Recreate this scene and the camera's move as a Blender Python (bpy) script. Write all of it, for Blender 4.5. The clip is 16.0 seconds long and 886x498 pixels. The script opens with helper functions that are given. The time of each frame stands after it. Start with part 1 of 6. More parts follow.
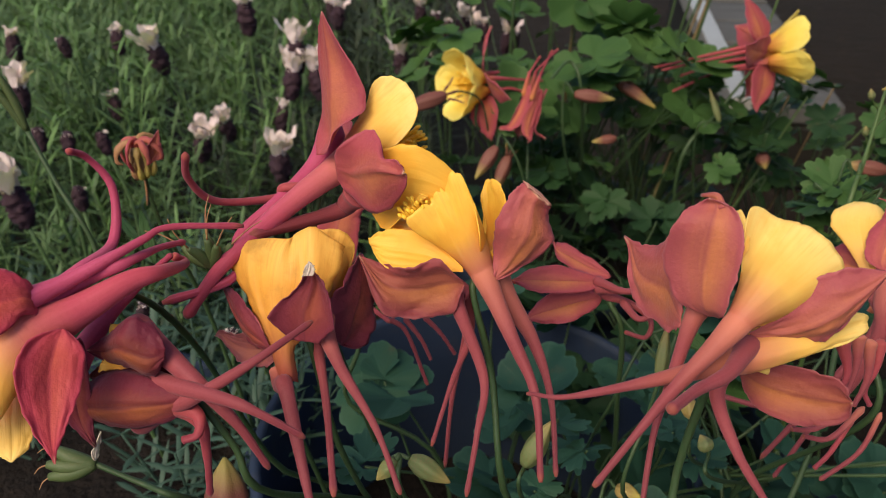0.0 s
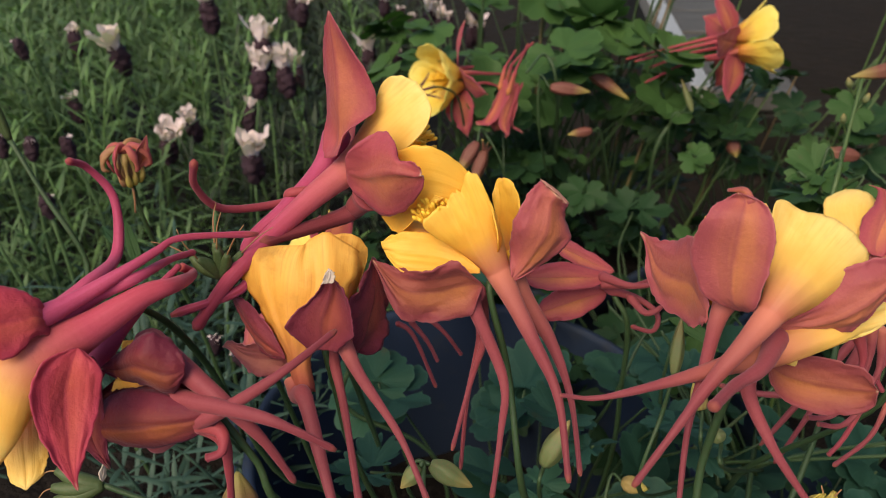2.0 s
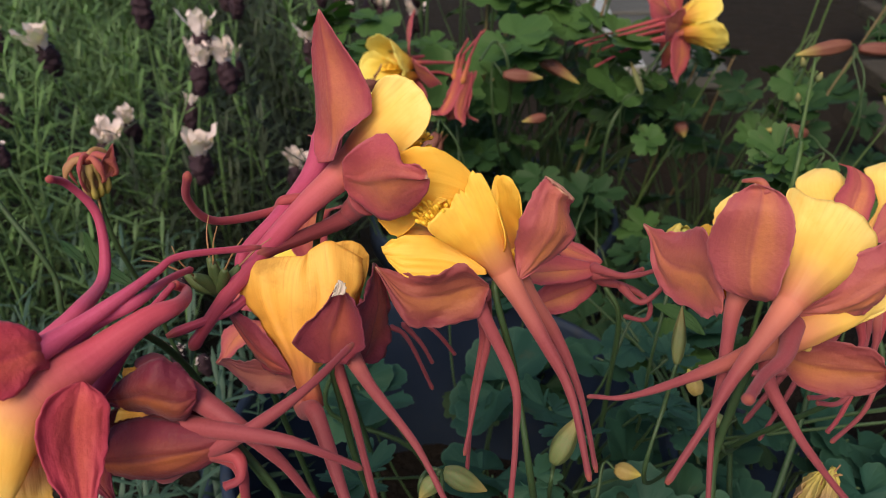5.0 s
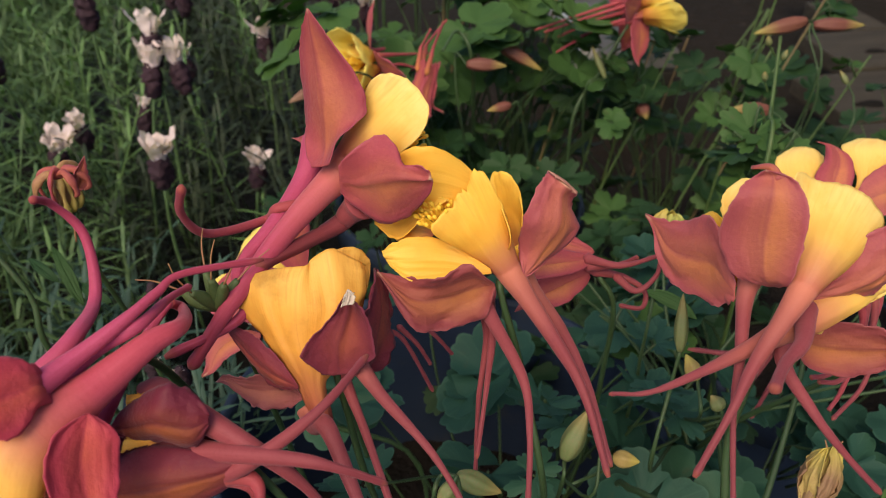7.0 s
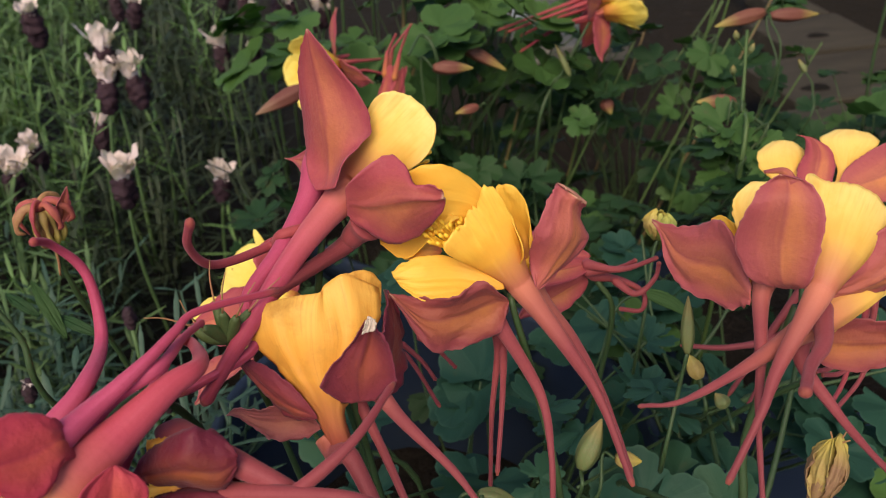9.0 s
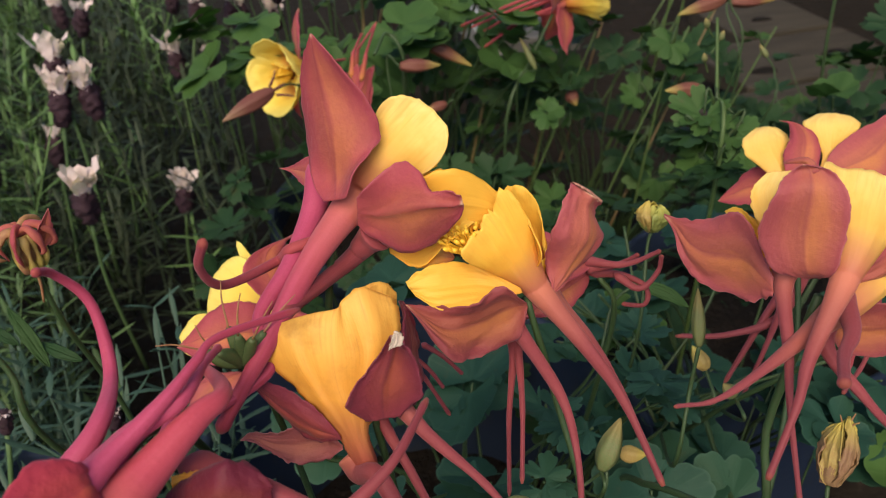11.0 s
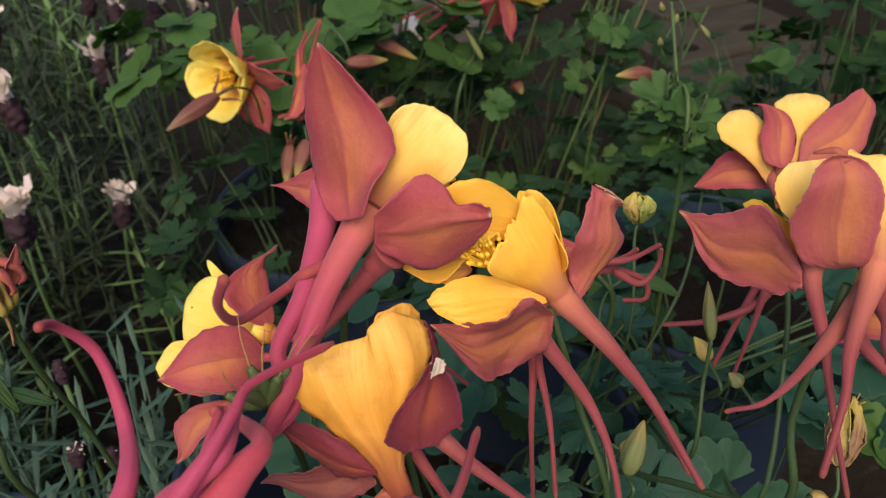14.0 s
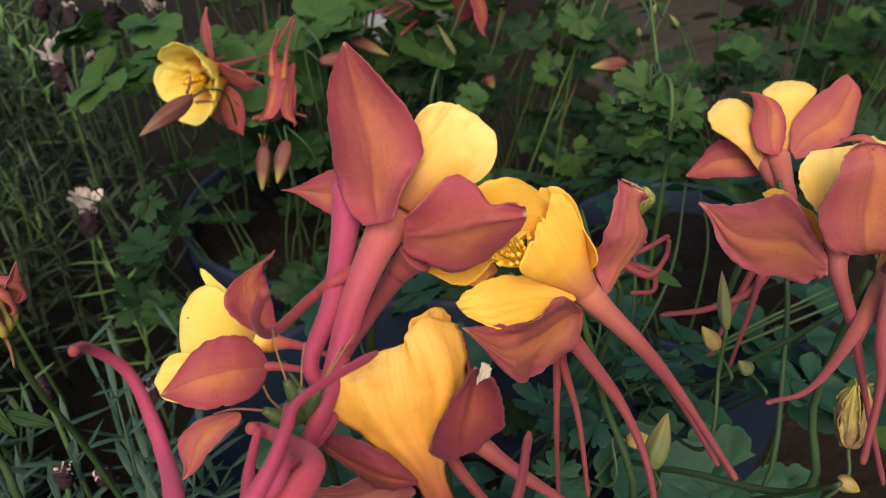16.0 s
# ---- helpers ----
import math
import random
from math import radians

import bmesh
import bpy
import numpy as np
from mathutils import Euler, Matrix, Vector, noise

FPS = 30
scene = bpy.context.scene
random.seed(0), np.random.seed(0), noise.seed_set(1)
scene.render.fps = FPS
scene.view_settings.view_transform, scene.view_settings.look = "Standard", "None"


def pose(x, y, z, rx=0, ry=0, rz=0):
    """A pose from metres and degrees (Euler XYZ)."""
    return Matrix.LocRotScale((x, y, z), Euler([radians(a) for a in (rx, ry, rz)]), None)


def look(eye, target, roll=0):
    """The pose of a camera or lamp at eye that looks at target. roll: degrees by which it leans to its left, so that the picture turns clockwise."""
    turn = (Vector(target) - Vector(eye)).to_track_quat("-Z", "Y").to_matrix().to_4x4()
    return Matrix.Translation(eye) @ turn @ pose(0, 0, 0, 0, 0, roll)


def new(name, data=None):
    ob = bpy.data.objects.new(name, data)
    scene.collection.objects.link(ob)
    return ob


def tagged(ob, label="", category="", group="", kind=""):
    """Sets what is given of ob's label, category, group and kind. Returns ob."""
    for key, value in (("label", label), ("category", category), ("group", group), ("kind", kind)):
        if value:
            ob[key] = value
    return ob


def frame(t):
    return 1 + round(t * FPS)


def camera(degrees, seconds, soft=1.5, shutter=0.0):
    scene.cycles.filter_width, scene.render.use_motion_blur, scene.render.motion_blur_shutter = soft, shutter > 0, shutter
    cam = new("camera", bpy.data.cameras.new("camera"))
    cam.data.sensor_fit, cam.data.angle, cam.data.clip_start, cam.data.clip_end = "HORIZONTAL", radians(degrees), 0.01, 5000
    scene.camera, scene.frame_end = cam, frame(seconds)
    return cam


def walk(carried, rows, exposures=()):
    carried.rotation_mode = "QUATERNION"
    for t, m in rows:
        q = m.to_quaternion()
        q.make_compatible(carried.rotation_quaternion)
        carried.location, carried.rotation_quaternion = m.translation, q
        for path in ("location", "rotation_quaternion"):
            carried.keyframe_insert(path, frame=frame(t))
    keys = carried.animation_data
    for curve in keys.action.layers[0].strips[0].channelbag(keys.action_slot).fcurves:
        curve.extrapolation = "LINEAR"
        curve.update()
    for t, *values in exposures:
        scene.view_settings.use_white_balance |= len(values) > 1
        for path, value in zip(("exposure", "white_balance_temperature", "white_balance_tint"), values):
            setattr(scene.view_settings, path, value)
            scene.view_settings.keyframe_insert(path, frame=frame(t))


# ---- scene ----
cam = camera(57.7, 16.0, soft=1.0)
METRES, EYE, TILT, LEAN, TURN = 0.125, 0.62, -32.0, 0.0, 0.0
ROWS = [
    (0.0, 0.0, 0.0, 0.0, 0.0, 0.0, -0.0),
    (0.5, -0.0249, 0.0035, 0.0086, -0.66, -0.01, 0.43),
    (1.0, -0.0573, 0.0114, 0.0147, -1.44, -0.11, 0.91),
    (1.5, -0.0921, 0.0202, 0.0183, -2.32, -0.24, 1.38),
    (2.0, -0.1257, 0.0315, 0.0193, -3.19, -0.51, 1.79),
    (2.5, -0.1502, 0.0367, 0.0244, -4.0, -0.83, 2.08),
    (3.0, -0.1689, 0.0464, 0.0329, -4.82, -1.09, 2.55),
    (3.5, -0.1925, 0.0531, 0.0412, -5.84, -1.25, 3.01),
    (4.0, -0.2166, 0.063, 0.044, -6.65, -1.39, 3.52),
    (6.5, -0.3392, 0.1339, 0.092, -10.71, -2.71, 6.57),
    (7.0, -0.3587, 0.1472, 0.0961, -11.7, -3.01, 7.43),
    (7.5, -0.3833, 0.1608, 0.1033, -12.58, -3.28, 8.18),
    (8.0, -0.4077, 0.175, 0.1194, -13.48, -3.51, 8.92),
    (8.5, -0.4306, 0.1855, 0.1384, -14.34, -3.68, 9.66),
    (9.0, -0.4557, 0.1976, 0.1531, -15.26, -3.79, 10.25),
    (11.5, -0.5716, 0.3015, 0.209, -19.89, -5.23, 13.48),
    (12.0, -0.5897, 0.3265, 0.2261, -20.83, -5.6, 14.02),
    (12.5, -0.6072, 0.3541, 0.2415, -22.02, -5.97, 14.69),
    (13.0, -0.6205, 0.3711, 0.2498, -23.12, -6.36, 15.23),
    (13.5, -0.6414, 0.3963, 0.2615, -24.15, -6.8, 15.67),
    (14.0, -0.6692, 0.4174, 0.2769, -24.94, -7.18, 16.11),
    (14.5, -0.7032, 0.4438, 0.2885, -25.85, -7.48, 16.37),
    (15.0, -0.7331, 0.4688, 0.302, -26.77, -7.8, 16.69),
    (15.5, -0.7522, 0.4888, 0.3136, -27.68, -8.14, 17.18),
    (16.0, -0.7628, 0.5018, 0.3217, -28.59, -8.61, 17.79),
]
walk(cam, [(t, pose(0, 0, EYE, TILT, LEAN, TURN) @ pose(METRES * x, METRES * y, METRES * z, 90 + pitch, roll, yaw)) for t, x, y, z, yaw, pitch, roll in ROWS])

SUN_AZ, SUN_EL, SUN, SUN_WIDE, SKY, EXPOSURE = 212.0, 49.0, 2.45, 40.0, 0.113, 0.75
cam.data.dof.use_dof, cam.data.dof.focus_distance, cam.data.dof.aperture_fstop = True, 0.205, 27.0

# ---- world, sun and exposure ----
world = bpy.data.worlds.new("world")
scene.world = world
world.use_nodes = True
wn = world.node_tree
sky = wn.nodes.new("ShaderNodeTexSky")
sky.sky_type, sky.sun_disc = "NISHITA", False
sky.sun_elevation, sky.sun_rotation = radians(SUN_EL), radians(SUN_AZ)
sky.air_density, sky.dust_density, sky.ozone_density = 1.0, 1.6, 1.0
wn.links.new(sky.outputs[0], wn.nodes["Background"].inputs[0])
wn.nodes["Background"].inputs[1].default_value = SKY
sun = new("sun", bpy.data.lights.new("sun", "SUN"))
sun.data.energy, sun.data.angle, sun.data.color = SUN, radians(SUN_WIDE), (1.0, 0.80, 0.53)
SUN_FROM = Vector((math.sin(radians(SUN_AZ)) * math.cos(radians(SUN_EL)), math.cos(radians(SUN_AZ)) * math.cos(radians(SUN_EL)), math.sin(radians(SUN_EL))))
sun.matrix_world = look(SUN_FROM * 5, (0, 0, 0))
scene.view_settings.exposure = EXPOSURE


# ---- materials ----
class Mat:
    """A node material with short ways to add nodes."""

    def __init__(self, name, rough=0.5, spec=0.4):
        self.m = bpy.data.materials.new(name)
        self.m.use_nodes = True
        self.t = self.m.node_tree
        self.p = self.t.nodes["Principled BSDF"]
        self.p.inputs["Roughness"].default_value = rough
        self.p.inputs["Specular IOR Level"].default_value = spec

    def node(self, kind, **values):
        n = self.t.nodes.new("ShaderNode" + kind)
        for k, v in values.items():
            n.inputs[k].default_value = v
        return n

    def link(self, a, b):
        self.t.links.new(a, b)

    def noise(self, scale, detail=4.0, vector=None, rough=0.55):
        n = self.node("TexNoise", Scale=scale, Detail=detail, Roughness=rough)
        v = vector if vector is not None else self.node("TexCoord").outputs["Object"]
        self.link(v, n.inputs["Vector"])
        return n.outputs["Fac"]

    def uv(self, sx=1.0, sy=1.0):
        mp = self.node("Mapping")
        mp.inputs["Scale"].default_value = (sx, sy, 1)
        self.link(self.node("UVMap").outputs[0], mp.inputs["Vector"])
        return mp.outputs[0]

    def along(self):
        s = self.node("SeparateXYZ")
        self.link(self.node("UVMap").outputs[0], s.inputs[0])
        return s.outputs[1], s.outputs[0]

    def ramp(self, fac, stops):
        r = self.node("ValToRGB")
        e = r.color_ramp.elements
        while len(e) < len(stops):
            e.new(0.5)
        for el, (p, c) in zip(e, stops):
            el.position, el.color = p, (*c, 1)
        self.link(fac, r.inputs[0])
        return r.outputs[0]

    def mix(self, fac, a, b, mode="MIX"):
        n = self.t.nodes.new("ShaderNodeMix")
        n.data_type, n.blend_type = "RGBA", mode
        for v, i in ((fac, 0), (a, 6), (b, 7)):
            if isinstance(v, bpy.types.NodeSocket):
                self.link(v, n.inputs[i])
            elif i == 0:
                n.inputs[0].default_value = v
            else:
                n.inputs[i].default_value = (*v, 1)
        return n.outputs[2]

    def maths(self, op, a, b=0.0):
        n = self.t.nodes.new("ShaderNodeMath")
        n.operation = op
        for v, i in ((a, 0), (b, 1)):
            if isinstance(v, bpy.types.NodeSocket):
                self.link(v, n.inputs[i])
            else:
                n.inputs[i].default_value = v
        return n.outputs[0]

    def bump(self, height, strength, distance):
        b = self.node("Bump", Strength=strength, Distance=distance)
        self.link(height, b.inputs["Height"])
        self.link(b.outputs[0], self.p.inputs["Normal"])

    def done(self, colour, translucent=0.0, tint=None):
        """Sets the colour; translucent: the share of light that passes through the sheet."""
        self.link(colour, self.p.inputs["Base Color"])
        if translucent:
            tr = self.node("BsdfTranslucent")
            self.link(self.mix(1.0, colour, tint, "MULTIPLY") if tint else colour, tr.inputs[0])
            mx = self.node("MixShader", Fac=translucent)
            out = self.t.nodes["Material Output"]
            self.link(self.p.outputs[0], mx.inputs[1])
            self.link(tr.outputs[0], mx.inputs[2])
            self.link(mx.outputs[0], out.inputs[0])
        return self.m


def object_random(m):
    return m.node("ObjectInfo").outputs["Random"]


def make_sepal(name, edge, middle, glow, dark):
    m = Mat(name, 0.55, 0.22)
    u, v = m.along()
    side = m.maths("ABSOLUTE", m.maths("SUBTRACT", v, 0.5))
    wob = m.maths("MULTIPLY", m.maths("SUBTRACT", m.noise(1.0, 3, m.uv(2.6, 1.6)), 0.5), 0.9)
    soft = m.noise(130.0, 4)
    c = m.ramp(m.maths("ADD", m.maths("MULTIPLY", side, 1.6), wob), [(0.10, middle), (0.75, edge)])
    place = m.maths("ADD", v, m.maths("MULTIPLY", wob, 0.40))
    # Orange beside the ridge: the sepal's own flush plus painted light shining through.
    glow_flush = m.ramp(place, [(0.20, (0, 0, 0)), (0.38, (0.30, 0.30, 0.30)), (0.46, (0.30, 0.30, 0.30)), (0.565, (0.92, 0.92, 0.92)), (0.66, (0.76, 0.76, 0.76)), (0.92, (0, 0, 0))])
    reach = m.ramp(m.maths("ADD", u, m.maths("MULTIPLY", wob, 0.25)), [(0.06, (0, 0, 0)), (0.32, (0.95, 0.95, 0.95)), (0.62, (0.75, 0.75, 0.75)), (0.96, (0.10, 0.10, 0.10))])
    c = m.mix(m.mix(1.0, m.mix(1.0, glow_flush, reach, "MULTIPLY"), m.ramp(soft, [(0.30, (0.62, 0.62, 0.62)), (0.62, (1, 1, 1))]), "MULTIPLY"), c, glow)
    # Painted crease shade on the other side of the ridge.
    c = m.mix(m.ramp(place, [(0.30, (0, 0, 0)), (0.43, (0.20, 0.20, 0.20)), (0.48, (0.26, 0.26, 0.26)), (0.54, (0, 0, 0))]), c, dark)
    vein = m.noise(1.0, 4, m.uv(24.0, 3.0), 0.6)
    c = m.mix(m.ramp(vein, [(0.52, (0, 0, 0)), (0.75, (0.13, 0.13, 0.13))]), c, dark)
    c = m.mix(m.ramp(m.noise(60.0, 4), [(0.50, (0, 0, 0)), (0.80, (0.34, 0.34, 0.34))]), c, dark)
    c = m.mix(m.ramp(m.noise(1300.0, 3, None, 0.7), [(0.48, (0, 0, 0)), (0.85, (0.22, 0.22, 0.22))]), c, dark)
    c = m.mix(m.ramp(m.noise(620.0, 3, None, 0.7), [(0.55, (0, 0, 0)), (0.85, (0.20, 0.20, 0.20))]), c, glow)
    c = m.mix(m.ramp(side, [(0.0, (0.30, 0.30, 0.30)), (0.035, (0, 0, 0))]), c, dark)
    c = m.mix(m.ramp(side, [(0.475, (0, 0, 0)), (0.5, (0.5, 0.5, 0.5))]), c, (edge[0] * 1.35, edge[1] * 2.2, edge[2] * 2.0))
    c = m.mix(m.maths("MULTIPLY", object_random(m), 0.12), c, dark)
    tip = m.mix(1.0, m.ramp(u, [(0.955, (0, 0, 0)), (0.995, (0.7, 0.7, 0.7))]), m.ramp(side, [(0.10, (1, 1, 1)), (0.35, (0, 0, 0))]), "MULTIPLY")
    c = m.mix(tip, c, (0.70, 0.50, 0.34))
    m.bump(m.maths("ADD", m.maths("MULTIPLY", vein, 0.35), m.maths("ADD", m.noise(900.0, 3), m.maths("MULTIPLY", m.noise(150.0, 2), 1.3))), 0.45, 0.0006)
    m.p.inputs["Sheen Weight"].default_value = 0.14
    m.p.inputs["Sheen Roughness"].default_value = 0.45
    m.p.inputs["Sheen Tint"].default_value = (0.95, 0.62, 0.70, 1)
    return m.done(c, 0.34, (1.0, 0.74, 0.58))


def make_petal(name, light, deep, throat, far, streak=0.22, stain=0.0):
    m = Mat(name, 0.45, 0.3)
    u, v = m.along()
    w = m.noise(1.0, 4, m.uv(2.0, 1.5))
    f = m.maths("ADD", u, m.maths("MULTIPLY", m.maths("MULTIPLY", m.maths("SUBTRACT", w, 0.5), 1.0), m.maths("MINIMUM", u, 0.25)))
    c = m.ramp(f, [(0.30, deep), (0.55, deep), (0.9, light)])
    c = m.mix(m.ramp(m.noise(1.0, 3, m.uv(12.0, 1.6)), [(0.48, (0, 0, 0)), (0.85, (0.40, 0.40, 0.40))]), c, far)
    c = m.mix(m.ramp(m.noise(1.0, 4, m.uv(26.0, 1.3), 0.6), [(0.56, (0, 0, 0)), (0.72, (streak, streak, streak))]), c, (far[0] * 0.72, far[1] * 0.55, far[2] * 0.6))
    vor = m.node("TexVoronoi", Scale=105.0, Randomness=1.0)
    m.link(m.node("TexCoord").outputs["Object"], vor.inputs["Vector"])
    c = m.mix(m.ramp(vor.outputs["Distance"], [(0.030, (0.85, 0.85, 0.85)), (0.048, (0, 0, 0))]), c, (0.12, 0.035, 0.02))
    c = m.mix(m.ramp(m.noise(160.0, 4), [(0.52, (0, 0, 0)), (0.78, (0.5, 0.5, 0.5))]), c, far)
    c = m.mix(m.ramp(m.noise(1.0, 3, m.uv(70.0, 2.2), 0.6), [(0.50, (0, 0, 0)), (0.75, (0.35, 0.35, 0.35))]), c, far)
    if stain:
        c = m.mix(m.ramp(m.noise(75.0, 5, None, 0.65), [(0.53, (0, 0, 0)), (0.68, (stain, stain, stain))]), c, (0.50, 0.20, 0.035))
    warm = tuple(0.75 * x + 0.25 * y for x, y in zip(deep, throat))
    c = m.mix(m.ramp(f, [(0.24, (1, 1, 1)), (0.72, (0, 0, 0))]), c, warm)
    c = m.mix(m.ramp(f, [(0.02, (1, 1, 1)), (0.42, (0, 0, 0))]), c, throat)
    m.bump(m.maths("ADD", m.maths("MULTIPLY", m.noise(1.0, 3, m.uv(16.0, 1.6)), 0.7), m.maths("MULTIPLY", m.noise(330.0, 3), 0.6)), 0.5, 0.0006)
    return m.done(c, 0.42, (1.0, 0.86, 0.52))


def make_spur(name, start, middle, end, far=0.36):
    pale = (min(1.0, middle[0] * 1.35), middle[1] * 1.9, middle[2] * 1.9)
    m = Mat(name, 0.58, 0.18)
    u, v = m.along()
    w = m.noise(1.0, 4, m.uv(6.0, 3.0))
    c = m.ramp(m.maths("ADD", u, m.maths("MULTIPLY", m.maths("MULTIPLY", m.maths("SUBTRACT", w, 0.5), 1.4), m.maths("MINIMUM", u, 0.2))), [(0.10, middle), (0.42, middle), (0.95, end)])
    c = m.mix(m.ramp(m.noise(260.0, 4), [(0.45, (0, 0, 0)), (0.8, (0.3, 0.3, 0.3))]), c, end)
    c = m.mix(m.ramp(m.noise(1.0, 4, m.uv(7.0, 0.8), 0.6), [(0.45, (0, 0, 0)), (0.72, (0.42, 0.42, 0.42))]), c, pale)
    c = m.mix(m.ramp(m.noise(1300.0, 3), [(0.5, (0, 0, 0)), (0.8, (0.35, 0.35, 0.35))]), c, end)
    c = m.mix(m.ramp(u, [(0.0, (1, 1, 1)), (far / 3, (0.42, 0.42, 0.42)), (far, (0, 0, 0))]), c, start)
    c = m.mix(m.ramp(u, [(0.965, (0, 0, 0)), (0.990, (0.45, 0.45, 0.45))]), c, (0.34, 0.10, 0.05))
    m.bump(m.maths("ADD", m.noise(1.0, 3, m.uv(14.0, 1.2)), m.noise(900.0, 3)), 0.3, 0.0004)
    m.p.inputs["Sheen Weight"].default_value = 0.2
    m.p.inputs["Sheen Tint"].default_value = (0.95, 0.55, 0.65, 1)
    return m.done(c, 0.26, (1.0, 0.72, 0.66))


THROAT = (0.60, 0.205, 0.130)
SEPAL = make_sepal("dusty_red_sepal", (0.40, 0.072, 0.100), (0.46, 0.098, 0.100), (0.66, 0.255, 0.095), (0.24, 0.036, 0.066))
SEPAL_DARK = make_sepal("wine_red_sepal", (0.220, 0.036, 0.062), (0.285, 0.050, 0.064), (0.40, 0.100, 0.055), (0.095, 0.014, 0.038))
SEPAL_WINE = make_sepal("deep_wine_sepal", (0.150, 0.020, 0.042), (0.190, 0.026, 0.040), (0.36, 0.110, 0.035), (0.070, 0.010, 0.028))
SEPAL_RUST = make_sepal("rust_brown_sepal", (0.28, 0.060, 0.070), (0.35, 0.090, 0.068), (0.52, 0.200, 0.062), (0.17, 0.034, 0.046))
SEPAL_OLD = make_sepal("fading_red_sepal", (0.40, 0.090, 0.108), (0.48, 0.130, 0.104), (0.64, 0.250, 0.082), (0.25, 0.052, 0.074))
SEPAL_FADED = make_sepal("faded_rose_sepal", (0.33, 0.096, 0.112), (0.40, 0.120, 0.120), (0.46, 0.17, 0.12), (0.22, 0.050, 0.070))
SEPAL_CRIMSON = make_sepal("crimson_sepal", (0.46, 0.050, 0.088), (0.52, 0.066, 0.086), (0.60, 0.125, 0.080), (0.27, 0.022, 0.056))
PETAL = make_petal("soft_yellow_petal", (0.95, 0.77, 0.27), (0.94, 0.67, 0.15), THROAT, (0.90, 0.54, 0.080), 0.22)
PETAL_GLOW = make_petal("yellow_petal_with_glowing_throat", (0.97, 0.74, 0.24), (0.96, 0.62, 0.12), (0.64, 0.20, 0.15), (0.92, 0.50, 0.070), 0.12)
PETAL_GOLD = make_petal("bright_gold_petal", (0.95, 0.66, 0.105), (0.94, 0.58, 0.066), THROAT, (0.88, 0.46, 0.050), 0.28, 0.18)
PETAL_DEEP = make_petal("golden_yellow_petal", (0.93, 0.60, 0.13), (0.91, 0.50, 0.080), (0.44, 0.105, 0.085), (0.78, 0.35, 0.055), 0.55, 0.55)
PETAL_PLAIN = make_petal("even_golden_petal", (0.95, 0.68, 0.12), (0.94, 0.61, 0.085), (0.92, 0.52, 0.075), (0.89, 0.48, 0.055), 0.25, 0.15)
PETAL_LEMON = make_petal("lemon_yellow_petal", (0.90, 0.80, 0.22), (0.90, 0.73, 0.12), (0.62, 0.26, 0.06), (0.84, 0.64, 0.09), 0.15)
SPUR = make_spur("rose_spur", THROAT, (0.275, 0.058, 0.068), (0.19, 0.036, 0.048))
SPUR_BARE = make_spur("plain_rose_spur", (0.28, 0.056, 0.068), (0.275, 0.056, 0.067), (0.19, 0.034, 0.046))
SPUR_MAGENTA = make_spur("plain_magenta_spur", (0.48, 0.078, 0.165), (0.44, 0.064, 0.140), (0.30, 0.036, 0.066))
SPUR_PINK = make_spur("magenta_pink_spur", THROAT, (0.43, 0.062, 0.120), (0.31, 0.040, 0.062), 0.50)
SPUR_GLOW = make_spur("pink_spur_with_yellow_throat", (0.60, 0.17, 0.13), (0.46, 0.066, 0.105), (0.38, 0.050, 0.072), 0.20)
SPUR_LEMON = make_spur("rose_spur_with_lemon_throat", (0.62, 0.26, 0.06), (0.38, 0.064, 0.080), (0.25, 0.040, 0.056))
SPUR_DARK = make_spur("dull_red_spur", (0.38, 0.080, 0.075), (0.34, 0.054, 0.068), (0.22, 0.034, 0.053))


def make_green(name, a, b, c3, rough=0.5, scale=60.0, through_light=0.25, tip=None):
    m = Mat(name, rough, 0.35)
    c = m.mix(m.noise(scale, 4), a, b)
    c = m.mix(m.ramp(m.noise(scale * 7, 3), [(0.45, (0, 0, 0)), (0.8, (0.6, 0.6, 0.6))]), c, c3)
    c = m.mix(m.maths("MULTIPLY", object_random(m), 0.5), c, b)
    u, v = m.along()
    if tip:
        c = m.mix(m.ramp(u, [(0.55, (0, 0, 0)), (1.0, (1, 1, 1))]), c, tip)
    m.bump(m.noise(scale * 9, 3), 0.25, 0.0006)
    return m.done(c, through_light, (0.8, 1.0, 0.4))


def make_leaf(name, a, b, vein):
    m = Mat(name, 0.6, 0.2)
    u, v = m.along()
    c = m.mix(m.noise(45.0, 4), a, b)
    isl = m.node("NewGeometry").outputs["Random Per Island"]
    c = m.mix(m.maths("MULTIPLY", isl, 0.75), c, (a[0] * 0.50, a[1] * 0.56, a[2] * 0.66))
    c = m.mix(m.ramp(object_random(m), [(0.78, (0, 0, 0)), (1.0, (0.4, 0.4, 0.4))]), c, (b[0] * 1.6, b[1] * 1.4, b[2] * 1.1))
    ang = m.noise(1.0, 2, m.uv(26.0, 0.8))
    c = m.mix(m.ramp(ang, [(0.57, (0, 0, 0)), (0.66, (0.28, 0.28, 0.28))]), c, vein)
    c = m.mix(m.ramp(u, [(0.93, (0, 0, 0)), (1.0, (0.55, 0.55, 0.55))]), c, vein)
    c = m.mix(m.ramp(m.noise(330.0, 3), [(0.62, (0, 0, 0)), (0.8, (0.35, 0.35, 0.35))]), c, b)
    c = m.mix(m.ramp(m.noise(70.0, 3), [(0.66, (0, 0, 0)), (0.74, (0.5, 0.5, 0.5))]), c, (0.07, 0.06, 0.03))
    m.bump(m.maths("ADD", ang, m.noise(200.0, 3)), 0.3, 0.0008)
    return m.done(c, 0.25, (0.8, 1.0, 0.4))


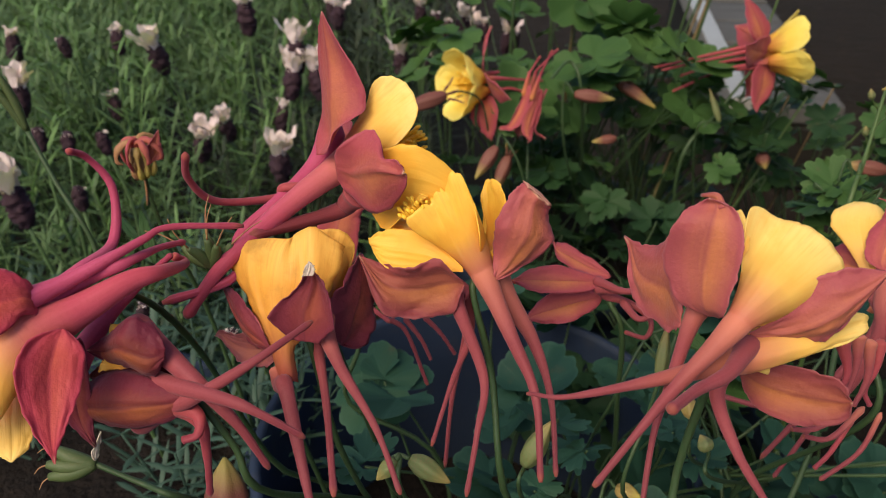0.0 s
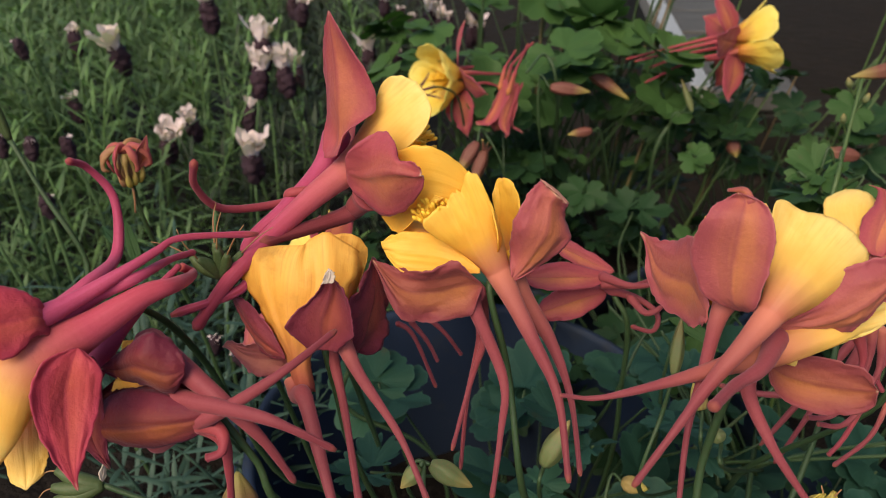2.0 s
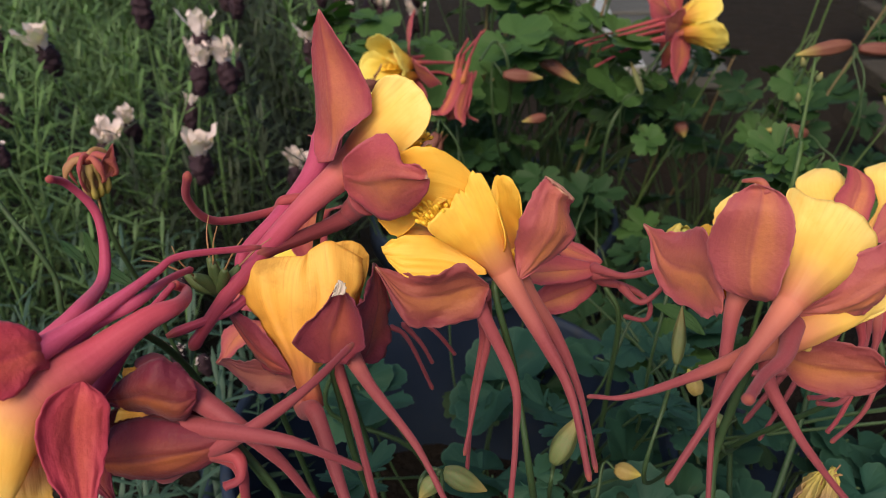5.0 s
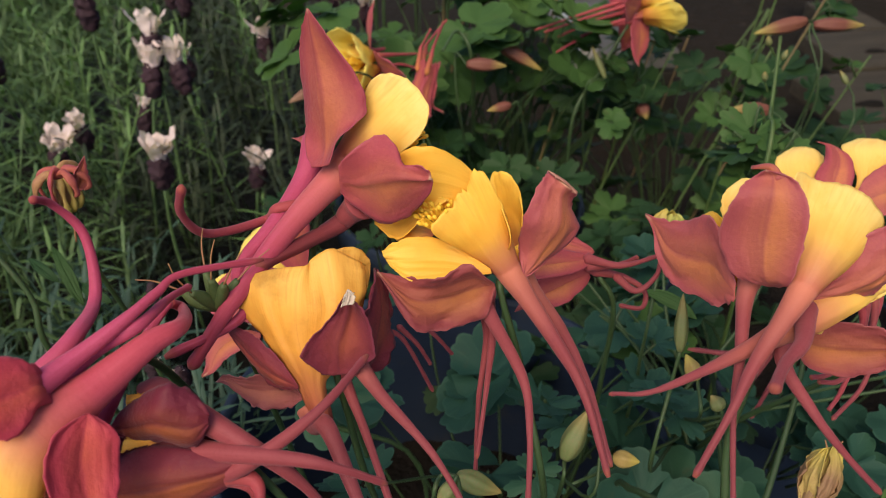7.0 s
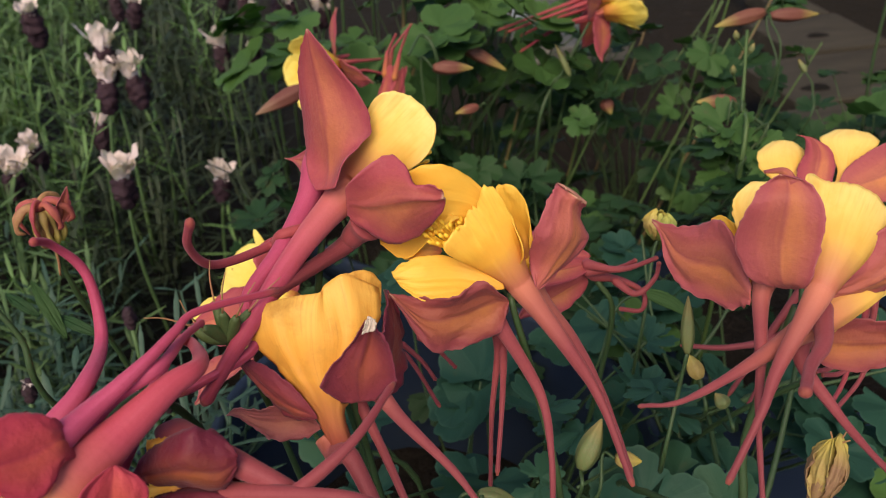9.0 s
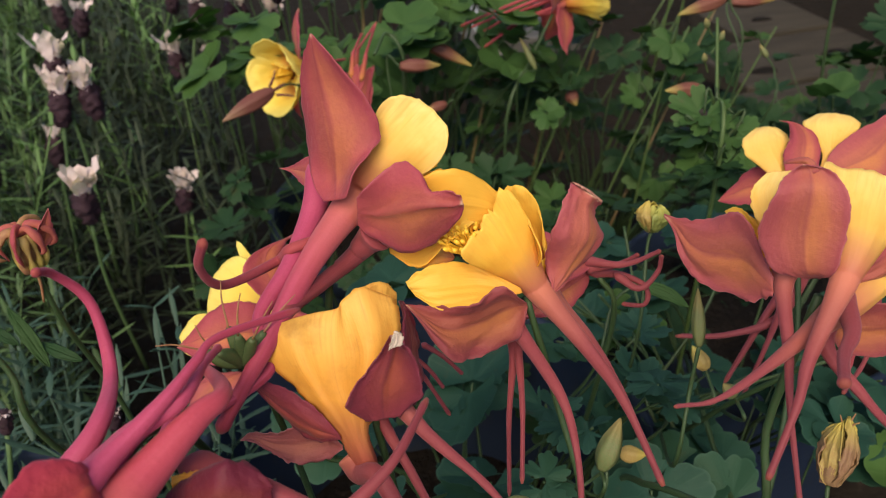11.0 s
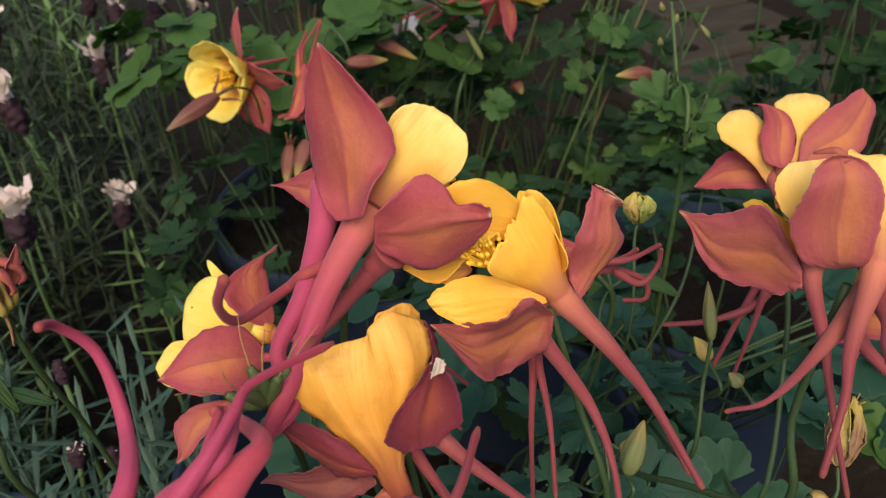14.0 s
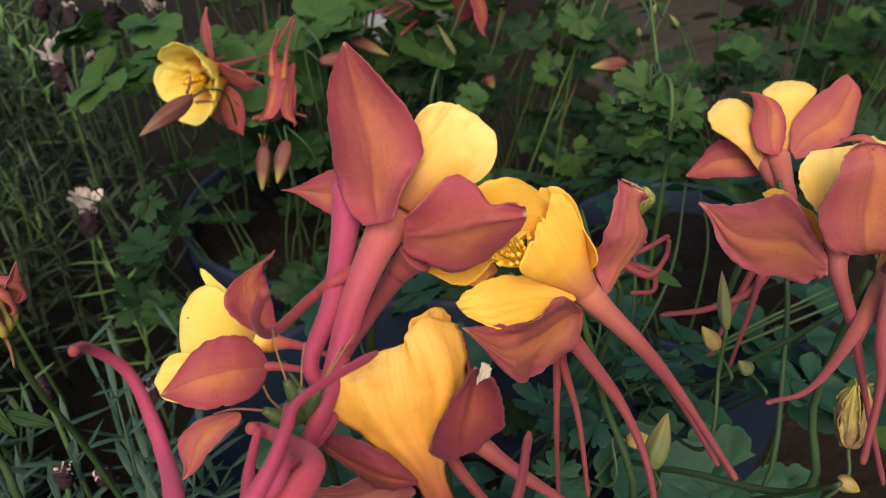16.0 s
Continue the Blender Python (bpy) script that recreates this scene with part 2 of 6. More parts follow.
LEAF = make_leaf("blue_green_columbine_leaf", (0.020, 0.066, 0.048), (0.027, 0.078, 0.044), (0.050, 0.112, 0.074))
# Two darker leaf greens; the shade among the back plants is in their colour.
LEAF_DEEP_SHADE = make_leaf("shaded_green_columbine_leaf", (0.017, 0.048, 0.020), (0.025, 0.062, 0.022), (0.040, 0.082, 0.036))
LEAF_SHADE = make_leaf("half_shaded_green_columbine_leaf", (0.020, 0.056, 0.018), (0.029, 0.070, 0.020), (0.044, 0.092, 0.033))
LEAF_LIGHT = make_leaf("fresh_green_columbine_leaf", (0.042, 0.098, 0.026), (0.058, 0.120, 0.030), (0.08, 0.15, 0.05))
STEM = make_green("green_stem", (0.028, 0.060, 0.024), (0.040, 0.074, 0.028), (0.055, 0.050, 0.028), 0.5, 90.0, 0.1)
STEM_FRESH = make_green("fresh_green_stem", (0.050, 0.098, 0.028), (0.066, 0.112, 0.034), (0.090, 0.095, 0.038), 0.5, 90.0, 0.1)
STEM_RED = make_green("reddish_green_stem", (0.11, 0.13, 0.045), (0.17, 0.11, 0.06), (0.20, 0.07, 0.05), 0.5, 90.0, 0.1)
BUD_GREEN = make_green("pale_green_bud", (0.095, 0.145, 0.052), (0.15, 0.165, 0.065), (0.20, 0.13, 0.07), 0.55, 200.0, 0.2, (0.30, 0.23, 0.08))
BUD_RED = make_green("rose_bud_with_yellow_tip", (0.19, 0.074, 0.046), (0.15, 0.046, 0.042), (0.25, 0.13, 0.055), 0.6, 200.0, 0.2, (0.36, 0.30, 0.08))
BUD_YELLOW = make_green("straw_yellow_wilting_bud", (0.42, 0.33, 0.10), (0.36, 0.22, 0.09), (0.50, 0.42, 0.12), 0.5, 220.0, 0.3, (0.58, 0.47, 0.10))
BUD_WINE = make_green("wine_red_bud_with_pale_tip", (0.13, 0.045, 0.038), (0.17, 0.060, 0.045), (0.10, 0.034, 0.034), 0.6, 200.0, 0.2, (0.26, 0.16, 0.10))
BUD_STRAW = make_green("dull_straw_bud_sepal", (0.27, 0.18, 0.08), (0.22, 0.11, 0.07), (0.34, 0.25, 0.09), 0.6, 200.0, 0.25, (0.52, 0.42, 0.10))
BUD_LIME = make_green("lime_green_bud_sepal", (0.16, 0.22, 0.06), (0.24, 0.26, 0.07), (0.34, 0.32, 0.09), 0.55, 200.0, 0.25, (0.52, 0.50, 0.12))
POD = make_green("green_seed_pod", (0.055, 0.090, 0.032), (0.080, 0.112, 0.040), (0.12, 0.12, 0.055), 0.5, 200.0, 0.2)
LAV_LEAF = make_green("grey_green_lavender_leaf", (0.060, 0.118, 0.044), (0.076, 0.132, 0.052), (0.115, 0.180, 0.066), 0.6, 40.0, 0.2)
# Lavender green darkened for the bush by the columbines, its shade included.
LAV_SHADED = make_green("shaded_olive_lavender_leaf", (0.018, 0.031, 0.016), (0.025, 0.039, 0.020), (0.040, 0.056, 0.026), 0.65, 40.0, 0.15)
LAV_DEEP = make_green("deep_blue_green_lavender_leaf", (0.024, 0.058, 0.044), (0.034, 0.072, 0.050), (0.052, 0.090, 0.056), 0.6, 40.0, 0.15)
LAV_TIP = make_green("bright_green_lavender_shoot", (0.10, 0.20, 0.06), (0.13, 0.23, 0.08), (0.15, 0.22, 0.10), 0.6, 60.0, 0.3)
LAV_SPIKE = make_green("dark_plum_lavender_spike", (0.018, 0.008, 0.013), (0.036, 0.014, 0.026), (0.026, 0.020, 0.015), 0.8, 160.0, 0.1)
LAV_WHITE = make_green("pale_pink_white_bract", (0.72, 0.57, 0.61), (0.78, 0.67, 0.70), (0.62, 0.42, 0.47), 0.6, 160.0, 0.35)
STAMEN = make_green("orange_yellow_stamen", (0.80, 0.44, 0.03), (0.85, 0.55, 0.05), (0.70, 0.33, 0.02), 0.6, 300.0, 0.1)
DRY = make_green("straw_brown_withered_tissue", (0.38, 0.25, 0.09), (0.27, 0.10, 0.07), (0.45, 0.33, 0.10), 0.6, 150.0, 0.15)
PALE_ROSE = make_green("papery_pale_rose_lip", (0.50, 0.20, 0.165), (0.58, 0.30, 0.235), (0.40, 0.14, 0.125), 0.6, 200.0, 0.3)
PALE = make_green("papery_white_tip", (0.62, 0.50, 0.43), (0.68, 0.58, 0.51), (0.48, 0.30, 0.30), 0.6, 200.0, 0.3)


def make_plastic():
    m = Mat("dark_blue_grey_plastic", 0.6, 0.22)
    c = m.mix(m.noise(25.0, 5), (0.011, 0.019, 0.040), (0.018, 0.029, 0.056))
    c = m.mix(m.ramp(m.noise(90.0, 5), [(0.55, (0, 0, 0)), (0.8, (0.5, 0.5, 0.5))]), c, (0.035, 0.036, 0.036))
    m.bump(m.noise(220.0, 3), 0.15, 0.001)
    return m.done(c)


def make_soil(name, a, b, scale):
    m = Mat(name, 0.95, 0.15)
    c = m.mix(m.noise(scale, 6), a, b)
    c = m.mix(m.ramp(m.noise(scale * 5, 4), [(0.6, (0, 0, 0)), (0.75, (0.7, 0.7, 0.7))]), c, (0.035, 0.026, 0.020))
    m.bump(m.noise(scale * 3, 6), 0.9, 0.01)
    return m.done(c)


def make_wood(name="weathered_grey_brown_wood", light=2.5, tone=(1.0, 0.83, 0.60)):
    m = Mat(name, 0.7, 0.25)
    tc = m.node("TexCoord").outputs["Object"]
    mp = m.node("Mapping")
    mp.inputs["Scale"].default_value = (1.2, 14, 14)
    m.link(tc, mp.inputs["Vector"])
    g = m.noise(9.0, 6, mp.outputs[0])
    dark, mid, pale = (tuple(x * light * q for q in tone) for x in (0.009, 0.016, 0.027))
    c = m.ramp(g, [(0.25, dark), (0.5, mid), (0.75, pale)])
    c = m.mix(m.ramp(m.noise(3.0, 5), [(0.4, (0, 0, 0)), (0.75, (0.6, 0.6, 0.6))]), c, tuple(0.024 * light * q for q in tone))
    m.bump(g, 0.4, 0.002)
    return m.done(c)


PLASTIC = make_plastic()
SOIL = make_soil("dark_potting_soil", (0.006, 0.005, 0.005), (0.016, 0.012, 0.010), 60.0)
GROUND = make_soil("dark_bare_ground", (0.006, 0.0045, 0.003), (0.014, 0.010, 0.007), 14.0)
WOOD = make_wood(light=2.0)
PALEWOOD = make_wood("pale_silvered_wood", 3.4, (1.0, 0.98, 0.93))
KNOT = make_soil("dark_wood_knot", (0.006, 0.005, 0.004), (0.012, 0.009, 0.007), 90.0)
GREYPAINT = make_green("pale_grey_painted_trim", (0.20, 0.20, 0.19), (0.26, 0.255, 0.24), (0.13, 0.125, 0.115), 0.28, 30.0, 0.0)
# Darker copy of the wood: shade under the board edges is in its colour.
SHADEWOOD = make_wood("shade_darkened_wood", 0.45)


# ---- builders of meshes ----
def mm(p):
    return Vector(p) / 1000


def link_mesh(name, verts, faces, material, parent=None, uvs=None, label="", smooth=True):
    """ONE mesh object from code-made geometry; uvs: one pair a vertex."""
    me = bpy.data.meshes.new(name)
    me.from_pydata(verts, [], faces)
    lay = me.uv_layers.new(name="UVMap")
    if uvs is not None:
        idx = np.empty(len(me.loops), dtype=np.int32)
        me.loops.foreach_get("vertex_index", idx)
        lay.data.foreach_set("uv", np.asarray(uvs, dtype=np.float32)[idx].ravel())
    me.materials.append(material)
    if smooth:
        me.polygons.foreach_set("use_smooth", [True] * len(me.polygons))
    ob = new(name, me)
    if parent is not None:
        ob.parent = parent
    if label:
        tagged(ob, label)
    return ob


def thing(name, label, category, group="", kind="", at=(0, 0, 0)):
    ob = new(name)
    ob.empty_display_size = 0.02
    ob.location = at
    return tagged(ob, label, category, group, kind)


def grid_faces(nu, nv, start=0):
    return [(start + i * nv + j, start + i * nv + j + 1, start + (i + 1) * nv + j + 1, start + (i + 1) * nv + j) for i in range(nu - 1) for j in range(nv - 1)]


def sheet(b, t, l, r, mid=None, wide=0.4, ends=0.9, foot=0.0, bulge=0.0, curl=0.0, crease=0.25, ruffle=0.5, notch=0.0, point=0.0, inner=None, spread=1.0, rounded=0.0, seed=0, nu=36, nv=19):
    """A petal-like sheet in mm: foot b, tip t, its left and right edge where it is widest, and its ridge there.
    ends: how pointed the tip is; foot: the width kept at the foot; point: the length of a thin drawn-out tip."""
    b, t, l, r = Vector(b), Vector(t), Vector(l), Vector(r)
    n = (t - b).cross(r - l).normalized()
    w = wide
    c = Vector(mid) if mid is not None else (l + r) / 2 + n * bulge
    l, r = c + (l - c) * spread, c + (r - c) * spread
    grow = ends * w / (1 - w)
    top = w ** grow * (1 - w) ** ends
    axis = (t - b).normalized()
    verts, uvs = [], []
    for i in range(nu):
        u = (i / (nu - 1)) ** 1.15
        prof = u ** grow * (1 - u) ** ends / top
        if u < w:
            prof = max(prof, foot + (1 - foot) * (u / w) ** 1.5)
        if rounded:
            prof = foot + (1 - foot) * math.sin(math.pi / 2 * u / w) ** 1.2 if u < w else 1 - 0.22 * ((u - w) / (1 - w)) ** 2
        back = curl * max(0.0, (u - 0.78) / 0.22) ** 2
        pl = prof * (1 + 0.11 * noise.noise(Vector((u * 4.0, seed * 1.7, 3.0))) + 0.07 * noise.noise(Vector((u * 13.0, seed * 2.9, 8.0))))
        pr = prof * (1 + 0.11 * noise.noise(Vector((u * 4.0, seed * 2.3, 5.0))) + 0.07 * noise.noise(Vector((u * 13.0, seed * 4.1, 1.0))))
        for j in range(nv):
            v = 2 * j / (nv - 1) - 1
            side = (r - c) if v > 0 else (l - c)
            a = abs(v)
            keel = a * a * 1.18 / (a + 0.18)
            x = u * (1 - rounded * a ** 2.4 * min(1.0, u / 0.5))
            ctr = b * ((x - w) * (x - 1) / w) + c * (x * (x - 1) / (w * (w - 1))) + t * (x * (x - w) / (1 - w))
            p = ctr + side * (keel * (pr if v > 0 else pl)) + n * back
            q = Vector((u * 3.2, v * 1.8, seed * 7.3))
            p += n * (ruffle * (1.1 * noise.noise(q) * (0.35 + a * a) + 0.6 * noise.noise(q * 2.7) * (0.2 + a * a) + 0.42 * noise.noise(q * 5.8) * a * a))
            p -= n * (crease * math.exp(-(v / 0.11) ** 2) * min(1.0, 3 * (1 - u)) * min(1.0, 5 * u))
            if point:
                end = max(0.0, (u - 0.86) / 0.14)
                p += axis * (point * end ** 2.2) + n * (point * 0.8 * end ** 3 * math.sin(seed * 2.4)) + (r - l).normalized() * (point * 0.5 * end ** 3 * math.cos(seed * 1.7))
            p += (t - b) * (0.03 * noise.noise(Vector((v * 4, seed * 3.1, u))) * u)
            if notch:
                p -= axis * (notch * math.exp(-((v - 0.1) / 0.22) ** 2) * max(0, u - 0.6) / 0.4)
            verts.append(p / 1000)
            uvs.append((v * 0.5 + 0.5, u))
    return verts, grid_faces(nu, nv), uvs


SHEETS = [0]


def blade(name, parent, material, b, t, l, r, label="", thick=0.35, **shape):
    SHEETS[0] += 1
    v, f, uv = sheet(b, t, l, r, seed=SHEETS[0], **shape)
    ob = link_mesh(name, v, f, material, parent, uv, label)
    so = ob.modifiers.new("thickness", "SOLIDIFY")
    so.thickness, so.offset = thick / 1000, 0.0
    return ob


def sepal(parent, b, t, l, r, material=None, **shape):
    shape = {"wide": 0.40, "ends": 0.85, "ruffle": 0.9, "point": 2.2, **shape}
    return blade("sepal", parent, material or SEPAL, b, t, l, r, **shape)


def ahead(b, c, tail):
    """Where a spur's line runs on to beyond the throat b, towards the middle c of the lip."""
    return b + (c - b).normalized() * (tail - b).length


def cup(b, t, l, r, pipe, tail, inner=None, mid=None, spread=1.0, ruffle=1.3, notch=0.0, belly=0.015, full=0.18, square=1.0, seed=0, nu=26, nv=48, **rest):
    """A funnel-shaped petal in mm: a round throat at b that carries on the spur, a broad lip to t, l and r on its outer side and a short rim on its inner side."""
    b, t, l, r, tail = Vector(b), Vector(t), Vector(l), Vector(r), Vector(tail)
    c = (l + r) / 2
    l, r = c + (l - c) * spread, c + (r - c) * spread
    lead = (ahead(b, c, tail) - tail).normalized()
    n = (t - b).cross(r - l).normalized()
    if inner is not None and (c - Vector(inner)).dot(n) < 0:
        n = -n
    out = (n - lead * n.dot(lead)).normalized()
    across = lead.cross(out)
    if across.dot(r - l) < 0:
        across = -across
    rim = b + lead * 4.5 - out * (pipe * 1.2)
    verts, uvs = [], []
    for i in range(nu):
        u = max(0.0, (i - 1) / (nu - 2)) ** 1.05
        for j in range(nv + 1):
            a = 2 * math.pi * (j / nv - 0.5)
            s, k = math.sin(a), math.cos(a)
            radial = out * k + across * s
            foot = b + radial * (pipe - 0.15)
            edge = r if s >= 0 else l
            sgn = 1.0 if s >= 0 else -1.0
            keys = ((0.0, t), (0.55, c + (edge - c) * (0.74 * square) + (t - c) * (0.78 * square)), (1.10, edge), (1.72, b.lerp(edge, 0.55) + (edge - c) * full),
                    (2.40, b + lead * 6 + across * (sgn * pipe * 1.5) - out * (pipe * 0.5)), (math.pi, rim))
            aa = abs(a)
            h = max(i2 for i2 in range(5) if aa >= keys[i2][0] - 1e-9)
            x = (aa - keys[h][0]) / (keys[h + 1][0] - keys[h][0])
            p0 = keys[h - 1][1] if h else c + (edge - c) * (-0.74 * square) + (t - c) * (0.78 * square)
            p3 = keys[min(h + 2, 5)][1]
            p1, p2 = keys[h][1], keys[h + 1][1]
            lip = 0.5 * (2 * p1 + (p2 - p0) * x + (2 * p0 - 5 * p1 + 4 * p2 - p3) * x * x + (3 * p1 - p0 - 3 * p2 + p3) * x ** 3)
            if aa < 1.4:
                lip += (t - b) * ((0.040 * noise.noise(Vector((a * 2.6, seed * 1.9, 0.3))) + 0.016 * noise.noise(Vector((a * 9.0, seed * 2.9, 4.3)))) * (1 - (aa / 1.4) ** 2))
            if notch:
                lip -= (t - b).normalized() * (notch * math.exp(-((a - 0.15) / 0.2) ** 2))
            d = (lip - foot).length
            c1 = foot + (lead + radial * 0.16) * (d * 0.36)
            c2 = foot.lerp(lip, 0.70) + n * (belly * d * max(0.0, k))
            p = foot * (1 - u) ** 3 + c1 * (3 * u * (1 - u) ** 2) + c2 * (3 * u * u * (1 - u)) + lip * u ** 3
            q = Vector((u * 2.6, s * 2.2 + k, seed * 7.3))
            w = u ** 1.5 * max(0.15, k + 0.3)
            p += n * (ruffle * w * (1.1 * noise.noise(q) + 0.6 * noise.noise(q * 2.6) + 0.35 * noise.noise(q * 5.5) * u))
            p += n * (ruffle * 0.42 * noise.noise(Vector((a * 5.5, u * 1.2, seed * 3.3))) * math.sin(math.pi * min(1.0, u * 1.15)) * max(0.0, k))
            if i == 0:
                p = foot - lead * 1.6 - radial * 0.45
            verts.append(p / 1000)
            uvs.append((j / nv, u))
    return verts, grid_faces(nu, nv + 1), uvs


def petal(parent, b, t, l, r, material=None, tail=(), wide_mouth=4.4, thin=0.75, spur_material=None, taper=2.2, **shape):
    """A yellow petal whose foot narrows into its own spur; tail: the way of the spur behind the foot."""
    if tail:
        SHEETS[0] += 1
        v, f, uv = cup(b, t, l, r, wide_mouth, tail[0], seed=SHEETS[0], **{k: x for k, x in shape.items() if k not in ("wide", "ends", "foot", "curl")})
        ob = link_mesh("petal", v, f, material or PETAL, parent, uv)
        so = ob.modifiers.new("thickness", "SOLIDIFY")
        so.thickness, so.offset, so.use_rim = 0.0003, 0.0, True
        spur(ob, [b, *tail], wide_mouth, thin, spur_material or SPUR, flat=1.0, taper=taper, joined=ahead(Vector(b), (Vector(l) + Vector(r)) / 2, Vector(tail[0])))
        return ob
    shape = {"wide": 0.66, "ends": 0.10, "rounded": 0.36, "foot": 0.25, "ruffle": 0.9, **shape}
    return blade("petal", parent, material or PETAL, b, t, l, r, **shape)


def spline(points, n, before=None):
    """n + 1 places on a smooth curve through the points; before: where it would come from."""
    P = [Vector(p) for p in points]
    P = [Vector(before) if before is not None else P[0] * 2 - P[1]] + P + [P[-1] * 2 - P[-2]]
    spans = len(P) - 3
    out = []
    for k in range(n + 1):
        x = min(k / n * spans, spans - 1e-6)
        i = int(x)
        s = x - i
        a, b, c, d = P[i:i + 4]
        out.append(0.5 * (2 * b + (c - a) * s + (2 * a - 5 * b + 4 * c - d) * s * s + (3 * b - a - 3 * c + d) * s ** 3))
    return out


def tube_data(points, radius, n=24, sides=9, flat=1.0, start=0, before=None):
    """A closed tube along the points; radius: a function of the share of the way."""
    cs = spline(points, n, before)
    verts, uvs, faces = [], [], []
    up = None
    for k, c in enumerate(cs):
        d = (cs[min(k + 1, n)] - cs[max(k - 1, 0)]).normalized()
        if up is None:
            up = d.orthogonal().normalized()
        up = (up - d * up.dot(d)).normalized()
        side = d.cross(up)
        rr = radius(k / n)
        for s in range(sides):
            a = 2 * math.pi * s / sides
            verts.append(c + up * (math.cos(a) * rr) + side * (math.sin(a) * rr * flat))
            uvs.append((s / sides, k / n))
    for k in range(n):
        for s in range(sides):
            faces.append((start + k * sides + s, start + k * sides + (s + 1) % sides, start + (k + 1) * sides + (s + 1) % sides, start + (k + 1) * sides + s))
    faces.append(tuple(start + s for s in range(sides))[::-1])
    faces.append(tuple(start + n * sides + s for s in range(sides)))
    return verts, faces, uvs


def tube(name, parent, material, points, radius, n=24, sides=9, label="", flat=1.0):
    v, f, uv = tube_data([mm(p) for p in points], lambda s: radius(s) / 1000, n, sides, flat)
    return link_mesh(name, v, f, material, parent, uv, label)


def spur(parent, points, wide=3.0, thin=0.75, material=None, knob=1.25, flat=0.92, taper=2.0, joined=False):
    """A hollow nectar spur: an open mouth, thin behind, with a small knob at its end."""
    def rad(s):
        r = thin + (wide - thin) * (0.75 * (1 - s) ** taper + 0.25 * max(0.0, 1 - s / 0.25) ** 1.5) + 0.04 * math.sin(s * 31)
        return r * (1 + (knob - 1) * math.exp(-((s - 0.965) / 0.025) ** 2)) * (0.55 if s > 0.995 else 1) / 1000
    if joined:
        v, f, uv = tube_data([mm(p) for p in points], rad, 48, 24, flat, 0, mm(joined))
        f = [q for q in f if q != tuple(range(24))[::-1]]
    else:
        v, f, uv = tube_data([mm(p) for p in points], lambda s: rad(s) * min(1.0, 0.25 + s * 14), 44, 16, flat)
    return link_mesh("spur", v, f, material or SPUR_BARE, parent, uv)


